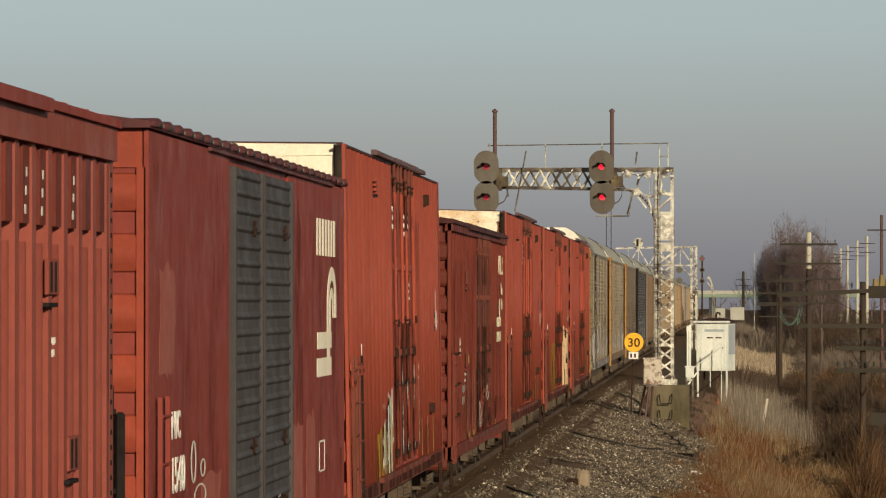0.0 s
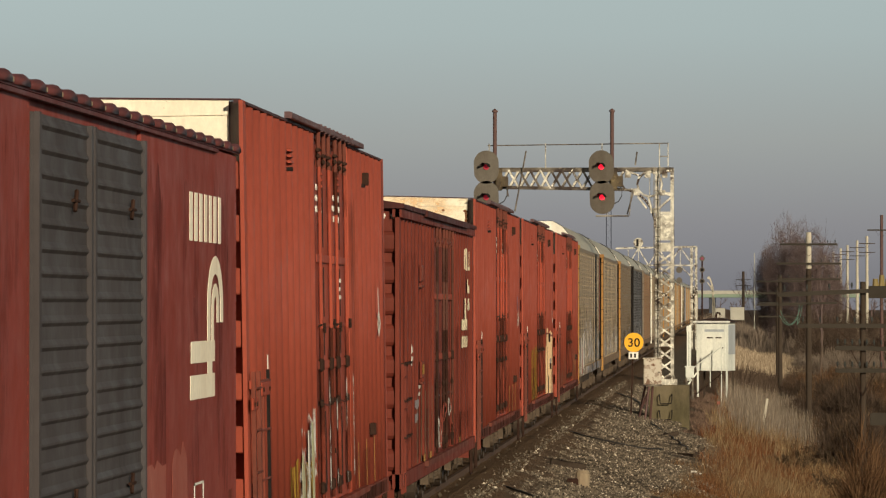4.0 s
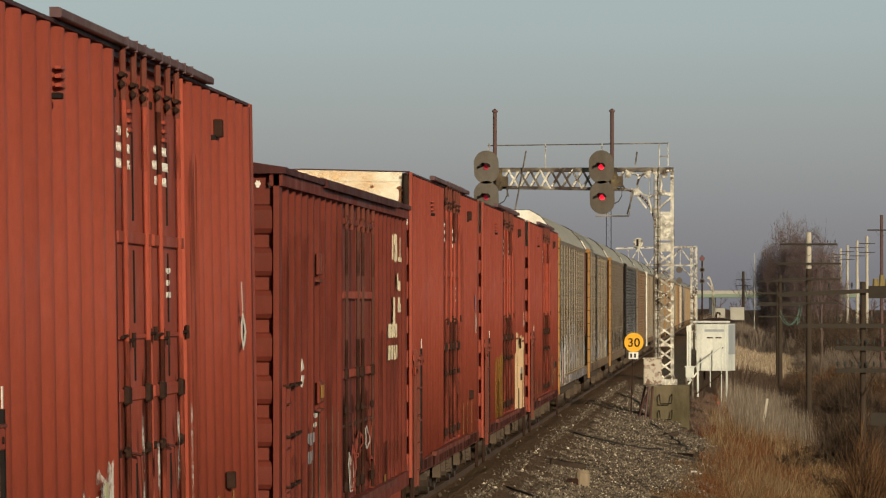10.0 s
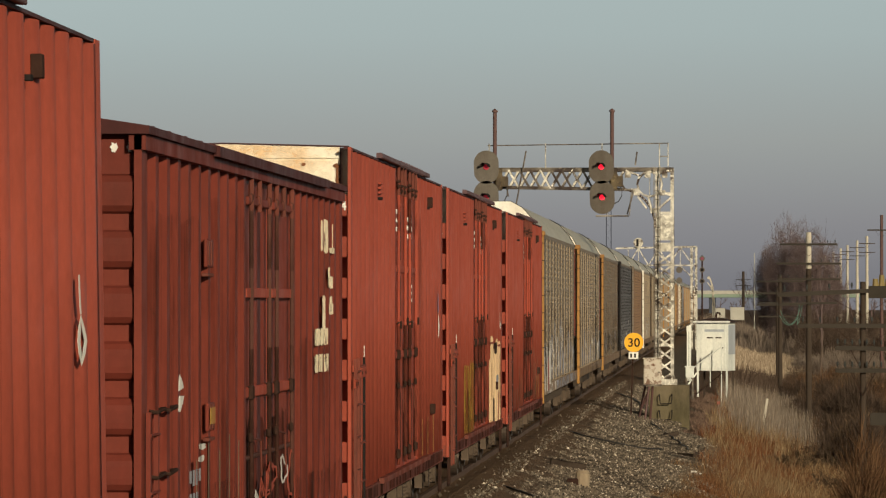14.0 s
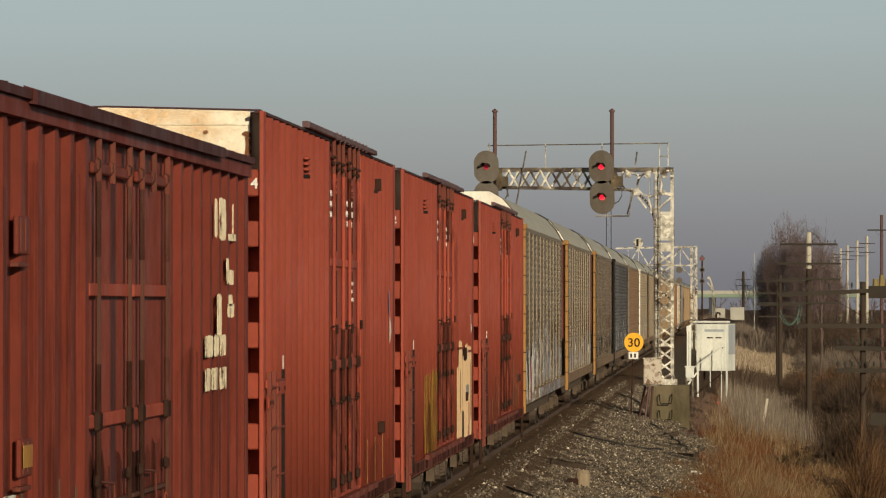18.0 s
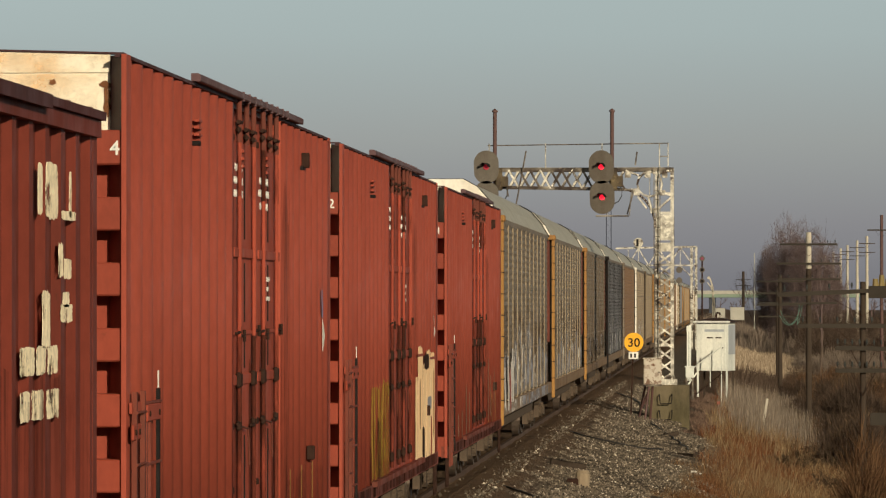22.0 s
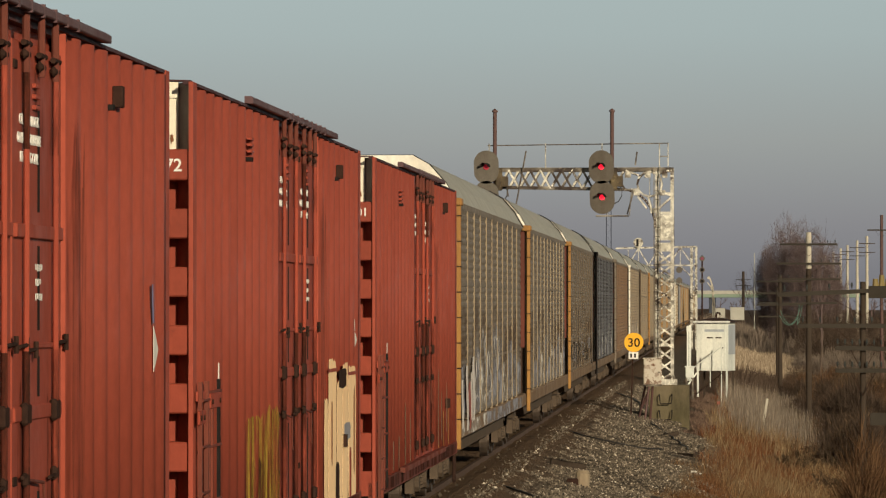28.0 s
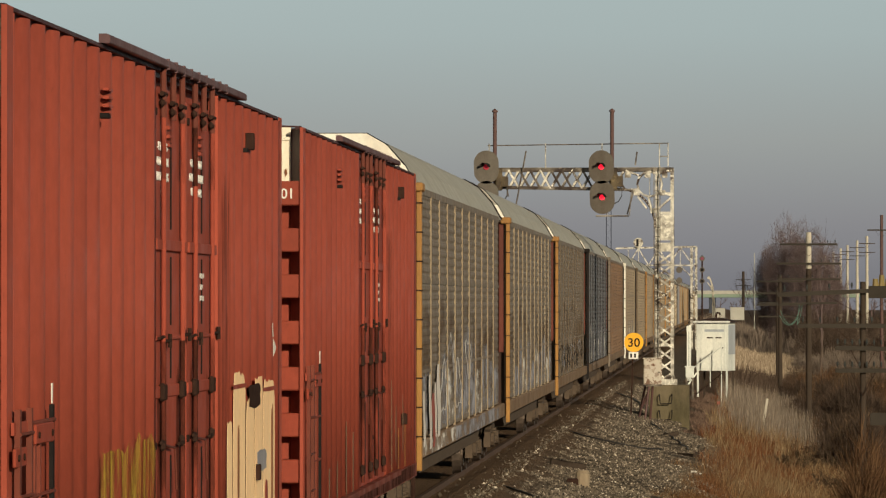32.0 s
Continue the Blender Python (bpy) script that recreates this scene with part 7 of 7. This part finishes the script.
def sprayed(car, x, y0, y1, z0, z1, count, mats, seed, lean=0.1, name="graffiti_stroke", wide=1.0):
    """Overlapping upright strokes of spray paint, with nothing to read in them."""
    rng = random.Random(seed)
    for k in range(count):
        y = y0 + (y1 - y0) * (k + rng.uniform(0.1, 0.9)) / count
        w = (y1 - y0) / count * rng.uniform(0.5, 1.15) * wide
        a = z0 + rng.uniform(0, 0.25) * (z1 - z0)
        b = z1 - rng.uniform(0, 0.45) * (z1 - z0)
        bm = bmesh.new()
        n = 7
        lf, rt = [], []
        for i in range(n):
            t = i / (n - 1)
            cx = y + lean * math.sin(t * 5 + rng.uniform(0, 0.8)) * w * 2
            ww = w * (0.35 + 0.65 * math.sin(math.pi * min(1, 0.12 + t * 0.8))) * rng.uniform(0.7, 1.15)
            lf.append(bm.verts.new((x + 0.003 * (k % 4), cx - ww / 2, a + (b - a) * t)))
            rt.append(bm.verts.new((x + 0.003 * (k % 4), cx + ww / 2, a + (b - a) * t)))
        fs = [bm.faces.new((lf[i], rt[i], rt[i + 1], lf[i + 1])) for i in range(n - 1)]
        ex = bmesh.ops.extrude_face_region(bm, geom=fs)
        bmesh.ops.translate(bm, verts=[v for v in ex["geom"] if isinstance(v, bmesh.types.BMVert)], vec=(0.004, 0, 0))
        part(name, bm, mats[k % len(mats)], car, "spray-painted stroke")


def plate(car, x, y0, y1, z0, z1, material, name="painted_block"):
    bm = bmesh.new()
    box(bm, x, x + 0.005, y0, y1, z0, z1)
    return part(name, bm, material, car)


# the train, from the camera outwards: where each near end is at the start
CARS = []
car_a = post_car("boxcar", 15.74, 18.7, 1.55, "faded rose-red boxcar with outside posts and raised roof edge", ROSE, ROSE, (6.9, 11.8), 0.72, MAROON, ROSE, True)
CARS.append((car_a, 15.74))
bm = bmesh.new()
box(bm, 1.552, 1.557, 17.62, 17.72, 0.9, 1.95)
part("reflector_strip", bm, YELLOW, car_a, "yellow reflective strip")
kp = round((18.45 - 11.8) / 0.72)
for i in range(kp):
    ya = 11.8 + (18.45 - 11.8) * i / kp
    yb = 11.8 + (18.45 - 11.8) * (i + 1) / kp
    # plate whose dark colour stands for the shade inside the gap
    bm = bmesh.new()
    box(bm, 1.50, 1.538, ya + 0.30, yb - 0.16, 3.84, 4.34)
    slot = part("vent_shade", bm, BROWN_END, car_a, "dark plate painted as the shaded gap between posts")
    if i in (1, 3, 4, 6):
        bm = bmesh.new()
        for k in range(3):
            box(bm, 1.538, 1.541, ya + 0.36 + 0.03 * k, ya + 0.43 + 0.02 * k, 3.9 + 0.12 * k, 3.96 + 0.12 * k)
        part("white_tick", bm, GRAF_WHITE, slot, "small white ticks in the gap")
# the dark of the punched holes, drawn as small black boxes
strip = bmesh.new()
for i in range(30):
    z = 1.05 + i * 0.11
    box(strip, 1.545, 1.551, 18.55, 18.63, z, z + 0.035)
part("punched_holes", strip, BLACK, car_a)["kind"] = "stuff"
bars_of_text(car_a, 15.5, 3.1, 2, 1.552, 0.2, 0.05, 0.03, WHITEPAINT)
film_patch(car_a, 1.553, 15.4, 16.4, 0.95, 1.9, SM_GREASE, 41, "dirt_film", "dark dirt below the placard board")

LOGO_S, LOGO_L, LOGO_H = 35.86, 18.65, 1.63
car_b = smooth_car("boxcar", LOGO_S, LOGO_L, LOGO_H, "maroon smooth-sided boxcar with grey ribbed doors and cream emblem")
CARS.append((car_b, LOGO_S))
lx = LOGO_H + 0.002
for i in range(7):
    y = 14.85 + i * 0.365
    plate(car_b, lx, y, y + 0.2, 3.84, 4.24, CREAM, "lettering_bar")
plate(car_b, lx, 14.95, 16.75, 2.83, 3.01, CREAM, "emblem_block")
plate(car_b, lx, 14.9, 16.75, 2.53, 2.73, CREAM, "emblem_block")
plate(car_b, lx, 16.2, 16.55, 2.73, 2.83, CREAM, "emblem_block")
for r0, r1 in ((0.62, 0.40), (0.28, 0.12)):
    bm = bmesh.new()
    ring = []
    for i in range(13):
        a = math.pi * i / 12
        ring.append((16.8 - math.cos(a) * r0, 3.3 + math.sin(a) * 0.43 * r0 / 0.62, 16.8 - math.cos(a) * r1, 3.3 + math.sin(a) * 0.43 * r1 / 0.62))
    ring = [(16.8 - r0, 3.01, 16.8 - r1, 3.01)] + ring + [(16.8 + r0, 3.16, 16.8 + r1, 3.16)]
    pairs = [(bm.verts.new((lx, a, b)), bm.verts.new((lx, c, d))) for a, b, c, d in ring]
    for (p, q), (r, s) in zip(pairs, pairs[1:]):
        bm.faces.new((p, r, s, q))
    ex = bmesh.ops.extrude_face_region(bm, geom=bm.faces[:])
    bmesh.ops.translate(bm, verts=[v for v in ex["geom"] if isinstance(v, bmesh.types.BMVert)], vec=(0.005, 0, 0))
    part("emblem_arch", bm, CREAM, car_b)
lettering("mark", "NYC", 0.31, car_b, WHITEPAINT, pose(lx, 1.85, 2.25, 90, 0, 90), 0.95)
lettering("number", "1540", 0.40, car_b, WHITEPAINT, pose(lx, 2.0, 1.82, 90, 0, 90), 1.2)
plate(car_b, lx, 1.2, 1.3, 1.7, 2.05, WHITEPAINT, "lettering_bar")
for y0, y1, z0, z1 in ((15.2, 15.9, 1.82, 1.84), (15.2, 15.9, 1.5, 1.52), (15.2, 15.24, 1.5, 1.84), (15.86, 15.9, 1.5, 1.84)):
    plate(car_b, lx, y0, y1, z0, z1, WHITEPAINT, "data_frame")
for yc, zc, ry, rz in ((3.05, 2.02, 0.16, 0.17), (3.55, 1.72, 0.42, 0.10), (3.75, 1.95, 0.16, 0.07), (3.3, 1.50, 0.30, 0.09), (4.1, 1.30, 0.35, 0.12), (3.0, 1.22, 0.22, 0.14)):
    bm = bmesh.new()
    stroke(bm, lx + 0.004, [(yc + ry * math.cos(6.2832 * k / 16), zc + rz * math.sin(6.2832 * k / 16)) for k in range(16)], 0.07, 0.016, True)
    part("graffiti_outline", bm, GRAF_WHITE, car_b, "thin white looping spray outline")
scrawl(car_b, lx + 0.06, 6.2, 11.0, 0.95, 1.5, 8, (GRAF_GREY, GRAF_WHITE), 4, 0.08, 0.02)
film_patch(car_b, lx + 0.001, 0.3, 5.8, 0.93, 1.9, SM_DIRT, 61, "dirt_film", "brown dirt along the sill")
film_patch(car_b, lx + 0.001, 11.8, 18.3, 0.93, 1.7, SM_DIRT, 62, "dirt_film", "brown dirt along the sill")
bm = bmesh.new()
box(bm, lx, lx + 0.01, 15.6, 15.95, 0.95, 1.1)
part("reflector_strip", bm, YELLOW, car_b, "yellow reflective tab")

# high-cube cars
S_B, S_C, S_D, S_E = 55.9, 96.75, 116.75, 137.5
hc1 = hi_cube("boxcar", S_B, "tall red ribbed boxcar with cream upper end and worn graffiti")
hc2 = copy_thing(hc1, pose(TX, S_C, 0))
hc3 = copy_thing(hc1, pose(TX, S_D, 0))
hc4 = copy_thing(hc1, pose(TX, S_E, 0))
tagged(hc2, "tall red ribbed boxcar with rust-streaked cream upper end")
tagged(hc3, "tall red ribbed boxcar with cream graffiti by its doors")
tagged(hc4, "tall red ribbed boxcar coupled before the auto racks")
CARS += [(hc1, S_B), (hc2, S_C), (hc3, S_D), (hc4, S_E)]
gx = HH + 0.004
film_patch(hc1, gx, 5.6, 7.3, 0.95, 2.2, SM_WHITE, 11, "graffiti_patch", "worn white spray paint")
film_patch(hc1, gx + 0.002, 4.2, 7.0, 0.95, 1.7, SM_YELLOW, 12, "graffiti_patch", "worn yellow spray paint")
sprayed(hc1, gx + 0.003, 5.3, 7.4, 0.95, 2.15, 7, (SM_WHITE, GRAF_GREEN, SM_WHITE, GRAF_WHITE), 13, 0.05)
for dy in (8.9, 9.9, 11.3, 12.3):
    film_patch(hc1, HH + 0.031, dy - 0.07, dy + 0.07, 1.2, 2.5, SM_WHITE, int(dy * 10), "graffiti_patch", "worn white spray paint")
LEAF = [(0.0, 0.0), (0.12, 0.12), (0.2, 0.24), (0.12, 0.36), (0.0, 0.5), (-0.07, 0.36), (-0.1, 0.24), (-0.06, 0.12)]
for c, y, z, k in ((hc1, 17.0, 2.88, 0.65), (hc2, 17.2, 2.79, 0.72), (hc3, 17.35, 2.8, 0.35)):
    bm = bmesh.new()
    if c is hc1:
        stroke(bm, gx, [(y + a * 1.2, z + b * k) for a, b in LEAF], 0.14, 0.03, True)
    else:
        sweep(bm, [(y + a * 1.5, z + b * k) for a, b in LEAF[:5]], "x", gx, gx + 0.003)
    part("graffiti_outline", bm, WHITEPAINT, c, "white leaf-shaped spray outline")
    bm = bmesh.new()
    stroke(bm, gx, [(y, z + 0.5 * k + 0.02), (y - 0.04, z + 0.72 * k), (y - 0.06, z + 0.95 * k)], 0.07, 0.03)
    part("graffiti_stroke", bm, GRAF_BLUE if c is hc2 else GRAF_WHITE, c, "thin spray stroke")
film_patch(hc3, gx, 4.4, 7.7, 0.95, 2.35, SM_YELLOW, 16, "graffiti_patch", "worn yellow spray paint")
film_patch(hc3, gx + 0.002, 4.9, 7.7, 0.95, 1.9, SM_GREASE, 17, "graffiti_patch", "dark spray paint over yellow")
for c, sd in ((hc1, 81), (hc2, 84), (hc3, 87), (hc4, 90)):
    film_patch(c, gx + 0.001, 0.4, 7.9, 0.9, 1.5, SM_DIRT, sd, "dirt_film", "brown dirt along the sill")
    film_patch(c, HH + 0.014, 0.3, 17.9, 0.845, 1.03, SM_SOOT, sd + 3, "grease_smear", "dark smears on the sill")
    film_patch(c, gx + 0.001, 12.9, 17.9, 0.9, 1.6, SM_DIRT, sd + 1, "dirt_film", "brown dirt along the sill")
    film_patch(c, gx + 0.001, 12.6, 13.3, 1.0, 4.6, SM_GREASE, sd + 2, "grease_smear", "dark smears beside the door")
for y0, y1, z1 in ((13.02, 13.45, 2.25), (13.55, 14.62, 2.68), (14.72, 15.45, 2.42), (15.5, 16.28, 2.60), (16.36, 17.5, 2.58)):
    bm = bmesh.new()
    blob(bm, gx, y0, 0.95, y1 - y0, z1 - 0.95, 28, 0.035)
    part("graffiti_stroke", bm, GRAF_CREAM, hc3, "peach-cream spray paint")
for y0, y1, z0, z1, mat in ((14.95, 16.0, 2.34, 2.56, GREASE), (14.5, 15.0, 1.0, 1.5, GREASE), (15.75, 16.6, 1.72, 1.92, GRAF_GREY), (13.5, 14.7, 2.545, 2.585, RED_DOOR),
                            (16.3, 17.6, 2.47, 2.51, RED_DOOR), (16.5, 16.75, 1.0, 1.6, RED_DOOR), (13.9, 14.05, 1.5, 2.2, STAIN), (17.1, 17.3, 1.3, 2.3, STAIN)):
    bm = bmesh.new()
    blob(bm, gx + 0.0045, y0, z0, y1 - y0, z1 - z0, 18, 0.08)
    part("paint_mark", bm, mat, hc3, "dark break in the spray paint")
for y, z0, z1 in ((3.2, 1.1, 1.45), (4.3, 1.1, 1.5), (5.6, 1.05, 1.9), (6.6, 1.05, 1.75), (13.2, 1.2, 2.2), (14.0, 1.2, 1.9), (15.4, 1.3, 2.0)):
    bm = bmesh.new()
    blob(bm, gx, y, z0, 0.12, z1 - z0, 14, 0.2)
    part("paint_run", bm, ORANGEPANEL, hc4, "faded orange paint run")
for c, txt in ((hc3, "72"), (hc4, "01")):
    lettering("number", txt, 0.15, c, WHITEPAINT, pose(1.38, 0.024, 4.435, 90, 0, 0))

bm = bmesh.new()
bm.faces.new([bm.verts.new(p) for p in ((-1.4, 0.262, 4.63), (1.4, 0.262, 4.63), (1.4, 0.262, 5.05), (-1.4, 0.262, 5.05))])
part("rust_haze", bm, SM_ORANGE, hc2, "orange rust haze on the cream end")
bm = bmesh.new()
bm.faces.new([bm.verts.new(p) for p in ((-1.39, 0.246, 5.062), (1.39, 0.246, 5.062), (1.39, 0.246, 5.19), (0, 0.246, 5.225), (-1.39, 0.246, 5.19))])
part("rust_haze", bm, SM_ORANGE, hc2, "orange rust haze on the cream cap")
lettering("number", "4", 0.15, hc2, WHITEPAINT, pose(1.46, 0.024, 4.435, 90, 0, 0))
for x, z, w, h, sd in ((1.43, 4.84, 0.05, 0.24, 1), (1.42, 4.97, 0.09, 0.05, 2), (1.02, 4.99, 0.05, 0.04, 3), (0.75, 4.93, 0.03, 0.03, 4), (-0.4, 5.02, 0.07, 0.03, 5), (0.3, 4.95, 0.03, 0.03, 6)):
    end_mark(hc2, 0.261, x - 0.06, z, w, h, SM_STAIN, "brown rust stain", sd)
for c in (hc1, hc3, hc4):
    end_mark(c, 0.266, 1.34, 4.72, 0.03, 0.08, SM_STAIN, "brown rust stain", 7)

# maroon car with outside posts
S_M = 75.8
# its ends are a slightly darker maroon than its sides
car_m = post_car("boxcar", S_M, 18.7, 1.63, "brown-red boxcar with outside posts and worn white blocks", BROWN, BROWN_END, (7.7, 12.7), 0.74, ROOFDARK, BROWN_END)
CARS.append((car_m, S_M))
mx = 1.63 - 0.003
for x in (1.41, 1.535):
    end_mark(car_m, 0.086, x, 4.50, 0.06, 0.07, WHITEPAINT, "worn white mark", 9, "painted_mark")
for y0, y1, z0, z1 in ((15.1, 15.7, 2.87, 3.05), (15.8, 16.2, 2.87, 3.05), (16.3, 16.75, 2.87, 3.05), (15.1, 15.5, 2.58, 2.77), (15.6, 16.1, 2.58, 2.77), (16.25, 16.8, 2.58, 2.77),
                      (16.05, 16.4, 3.04, 3.40), (16.9, 17.45, 3.20, 3.32), (15.85, 16.05, 3.90, 4.22), (16.2, 16.75, 3.88, 4.24), (16.95, 17.6, 3.88, 3.94), (17.3, 17.4, 3.9, 4.2),
                      (16.8, 17.0, 3.5, 3.72), (17.05, 17.4, 3.49, 3.62), (17.0, 17.3, 3.3, 3.4)):
    bm = bmesh.new()
    blob(bm, mx, y0, z0, y1 - y0, z1 - z0, 36, 0.07)
    part("painted_block", bm, WORNCREAM, car_m, "flaking cream paint")
for o in ([(2.42, 2.62), (2.75, 2.64), (2.70, 2.69), (2.50, 2.75), (2.44, 2.70)], [(2.40, 2.46), (2.52, 2.45), (2.72, 2.52), (2.78, 2.575), (2.46, 2.58)]):
    bm = bmesh.new()
    sweep(bm, o, "x", mx, mx + 0.004)
    part("paint_mark", bm, WHITEPAINT, car_m, "white leaf-shaped paint mark")
for y in (3.7, 4.6, 5.5, 6.3, 7.1):
    bm = bmesh.new()
    box(bm, mx + 0.001, mx + 0.005, y, y + 0.05, 1.05, 2.2 - 0.1 * (y % 2))
    part("chalk_streak", bm, TANDARK, car_m, "dusty streak")
for y0, z0, w, h in ((3.9, 2.1, 0.5, 0.05), (3.9, 2.0, 0.4, 0.05)):
    bm = bmesh.new()
    blob(bm, mx, y0, z0, w, h, 12, 0.2)
    part("paint_mark", bm, WHITEPAINT, car_m)
bars_of_text(car_m, 3.2, 1.95, 2, mx + 0.002, 0.9, 0.13, 0.06, GRAF_GREY, "number_bar")
for y in (5.2, 6.6, 14.4):
    plate(car_m, mx, y, y + 0.4, 1.0, 1.12, YELLOW, "reflector_strip")
scrawl(car_m, mx + 0.012, 8.2, 12.4, 1.1, 1.9, 5, (GRAF_WHITE, RED, RED), 22, 0.12, 0.025)
film_patch(car_m, mx + 0.0045, 0.4, 7.6, 1.0, 4.3, SM_STREAK, 73, "weather_stain", "dark vertical weather streaks")
film_patch(car_m, mx + 0.0045, 12.8, 18.3, 1.0, 3.0, SM_STREAK, 74, "weather_stain", "dark vertical weather streaks")
film_patch(car_m, mx + 0.006, 0.4, 7.6, 0.85, 1.8, SM_GREASE, 71, "dirt_film", "dark dirt along the sill")
film_patch(car_m, mx + 0.006, 12.8, 18.3, 0.85, 1.6, SM_GREASE, 72, "dirt_film", "dark dirt along the sill")

# auto racks
S_R, PITCH = 157.2, 28.55
kinds = [(TAN, YELLOW, TAN), (TAN, YELLOW, TAN), (TAN, YELLOW, TANDARK), (BLUEPANEL, BLACK, BLACK), (ORANGEPANEL, TAN, ORANGEPANEL),
         (TAN, RACKEND, TAN), (TAN, TANDARK, TAN), (TAN, YELLOW, TAN), (ORANGEPANEL, YELLOW, TAN), (TAN, YELLOW, TAN), (TANDARK, YELLOW, TAN),
         (ORANGEPANEL, YELLOW, ORANGEPANEL), (RACKEND, RACKEND, TAN), (BLUEPANEL, BLACK, BLUEPANEL), (ORANGEPANEL, YELLOW, TAN)]
names = {TAN.name: "tan galvanised", BLUEPANEL.name: "blue-grey", ORANGEPANEL.name: "orange-tan", TANDARK.name: "dark dusty", RACKEND.name: "pale white"}
racks = []
for i in range(22):
    k = kinds[i % len(kinds)]
    r = auto_rack(S_R + i * PITCH, names[k[0].name] + " auto rack with ribbed screens and arched grey roof", *k, i)
    racks.append(r)
    CARS.append((r, S_R + i * PITCH))
ax = RH + 0.002
BAY = (RL - 2.9) / BAYS


def bay_paint(car, bays, z0, tops, mats, seed):
    """Spray paint on the screens of some bays, between their posts."""
    deep = 0.0015 if mats[0] is SM_RUST else 0.0
    for i, b in enumerate(bays):
        y = 0.5 + b * BAY
        film_patch(car, ax - deep, y + 0.02, y + BAY - 0.08, z0, tops[i % len(tops)], mats[i % len(mats)], seed + i, "graffiti_patch", "worn spray paint")


bay_paint(racks[0], range(0, 11), 1.31, (2.35, 2.0, 2.6, 2.9, 2.5, 3.0, 2.7, 2.2, 2.6, 2.3, 2.1), (SM_GREY, SM_GREY, SM_GREY, SM_WHITE), 100)
film_patch(racks[0], RH + 0.033, 0.4, 9.0, 1.03, 1.3, SM_WHITE, 99, "graffiti_patch", "worn spray paint on the sill")
film_patch(racks[0], RH + 0.033, 9.0, 24.0, 1.03, 1.3, SM_GREY, 98, "graffiti_patch", "worn spray paint on the sill")
sprayed(racks[0], RH + 0.034, 0.5, 4.6, 1.05, 2.45, 5, (GRAF_WHITE, GRAF_WHITE, PINKPATCH), 31, 0.12)
scrawl(racks[0], ax + 0.003, 5.5, 14.0, 1.4, 2.9, 5, (GRAF_WHITE, GRAF_GREY), 32, 0.16, 0.022)
bay_paint(racks[1], range(1, 11), 1.31, (2.0, 2.5, 2.2, 2.6), (SM_GREY, SM_GREY, SM_WHITE), 130)
bay_paint(racks[2], range(0, 11), 1.31, (2.2, 1.9, 2.3), (SM_RUST, SM_GREASE, SM_RUST), 150)
scrawl(racks[2], ax + 0.003, 2.0, 23.0, 1.3, 2.3, 9, (BLACK, GRAF_GREY, BLACK), 34, 0.3, 0.03)
bay_paint(racks[3], range(1, 10), 1.31, (2.6, 2.1, 2.9), (SM_WHITE, SM_GREY), 170)
bay_paint(racks[5], range(2, 9), 1.31, (2.2, 2.6), (SM_WHITE, SM_GREY), 190)
for k in (0, 1, 2):
    bay_paint(racks[k], range(0, 11), 1.6, (3.3, 3.0, 3.5), (SM_RUST,), 210 + 20 * k)


# ---------------------------------------------------------------- motion
def run(t):
    """How far the train has come towards the camera after t seconds; it slows a little."""
    return 3.08365 * t - 0.017414 * t * t + 0.00020152 * t ** 3


def motions():
    times = [32.0 * i / 16 for i in range(17)]
    for car, s in CARS:
        # the first tall car leans and sways a little on its springs
        if car is hc1:
            sway = [0.078 * min(1.0, max(0.0, (t - 2.5) / 6.5)) for t in times]
            walk(car, [(t, pose(TX + 0.056 + w, s - run(t), 0, 0, -0.95, math.degrees(w / HL))) for t, w in zip(times, sway)])
            continue
        walk(car, [(t, pose(TX, s - run(t), 0)) for t in times])
    # wheels roll towards the camera without slipping
    spins = [(32.0 * i / 180) for i in range(181)]
    turn = [(t, pose(0, 0, 0, math.degrees(run(t) / 0.42), 0, 0)) for t in spins]
    rolling = []
    for car, s in CARS[:11]:
        for o in car.children:
            if o.name.startswith("truck"):
                rolling += [w for w in o.children if w.name.startswith("wheelset")]
    for w in rolling:
        at = Matrix.Translation(w.location)
        walk(w, [(t, at @ m) for t, m in turn])


motions()
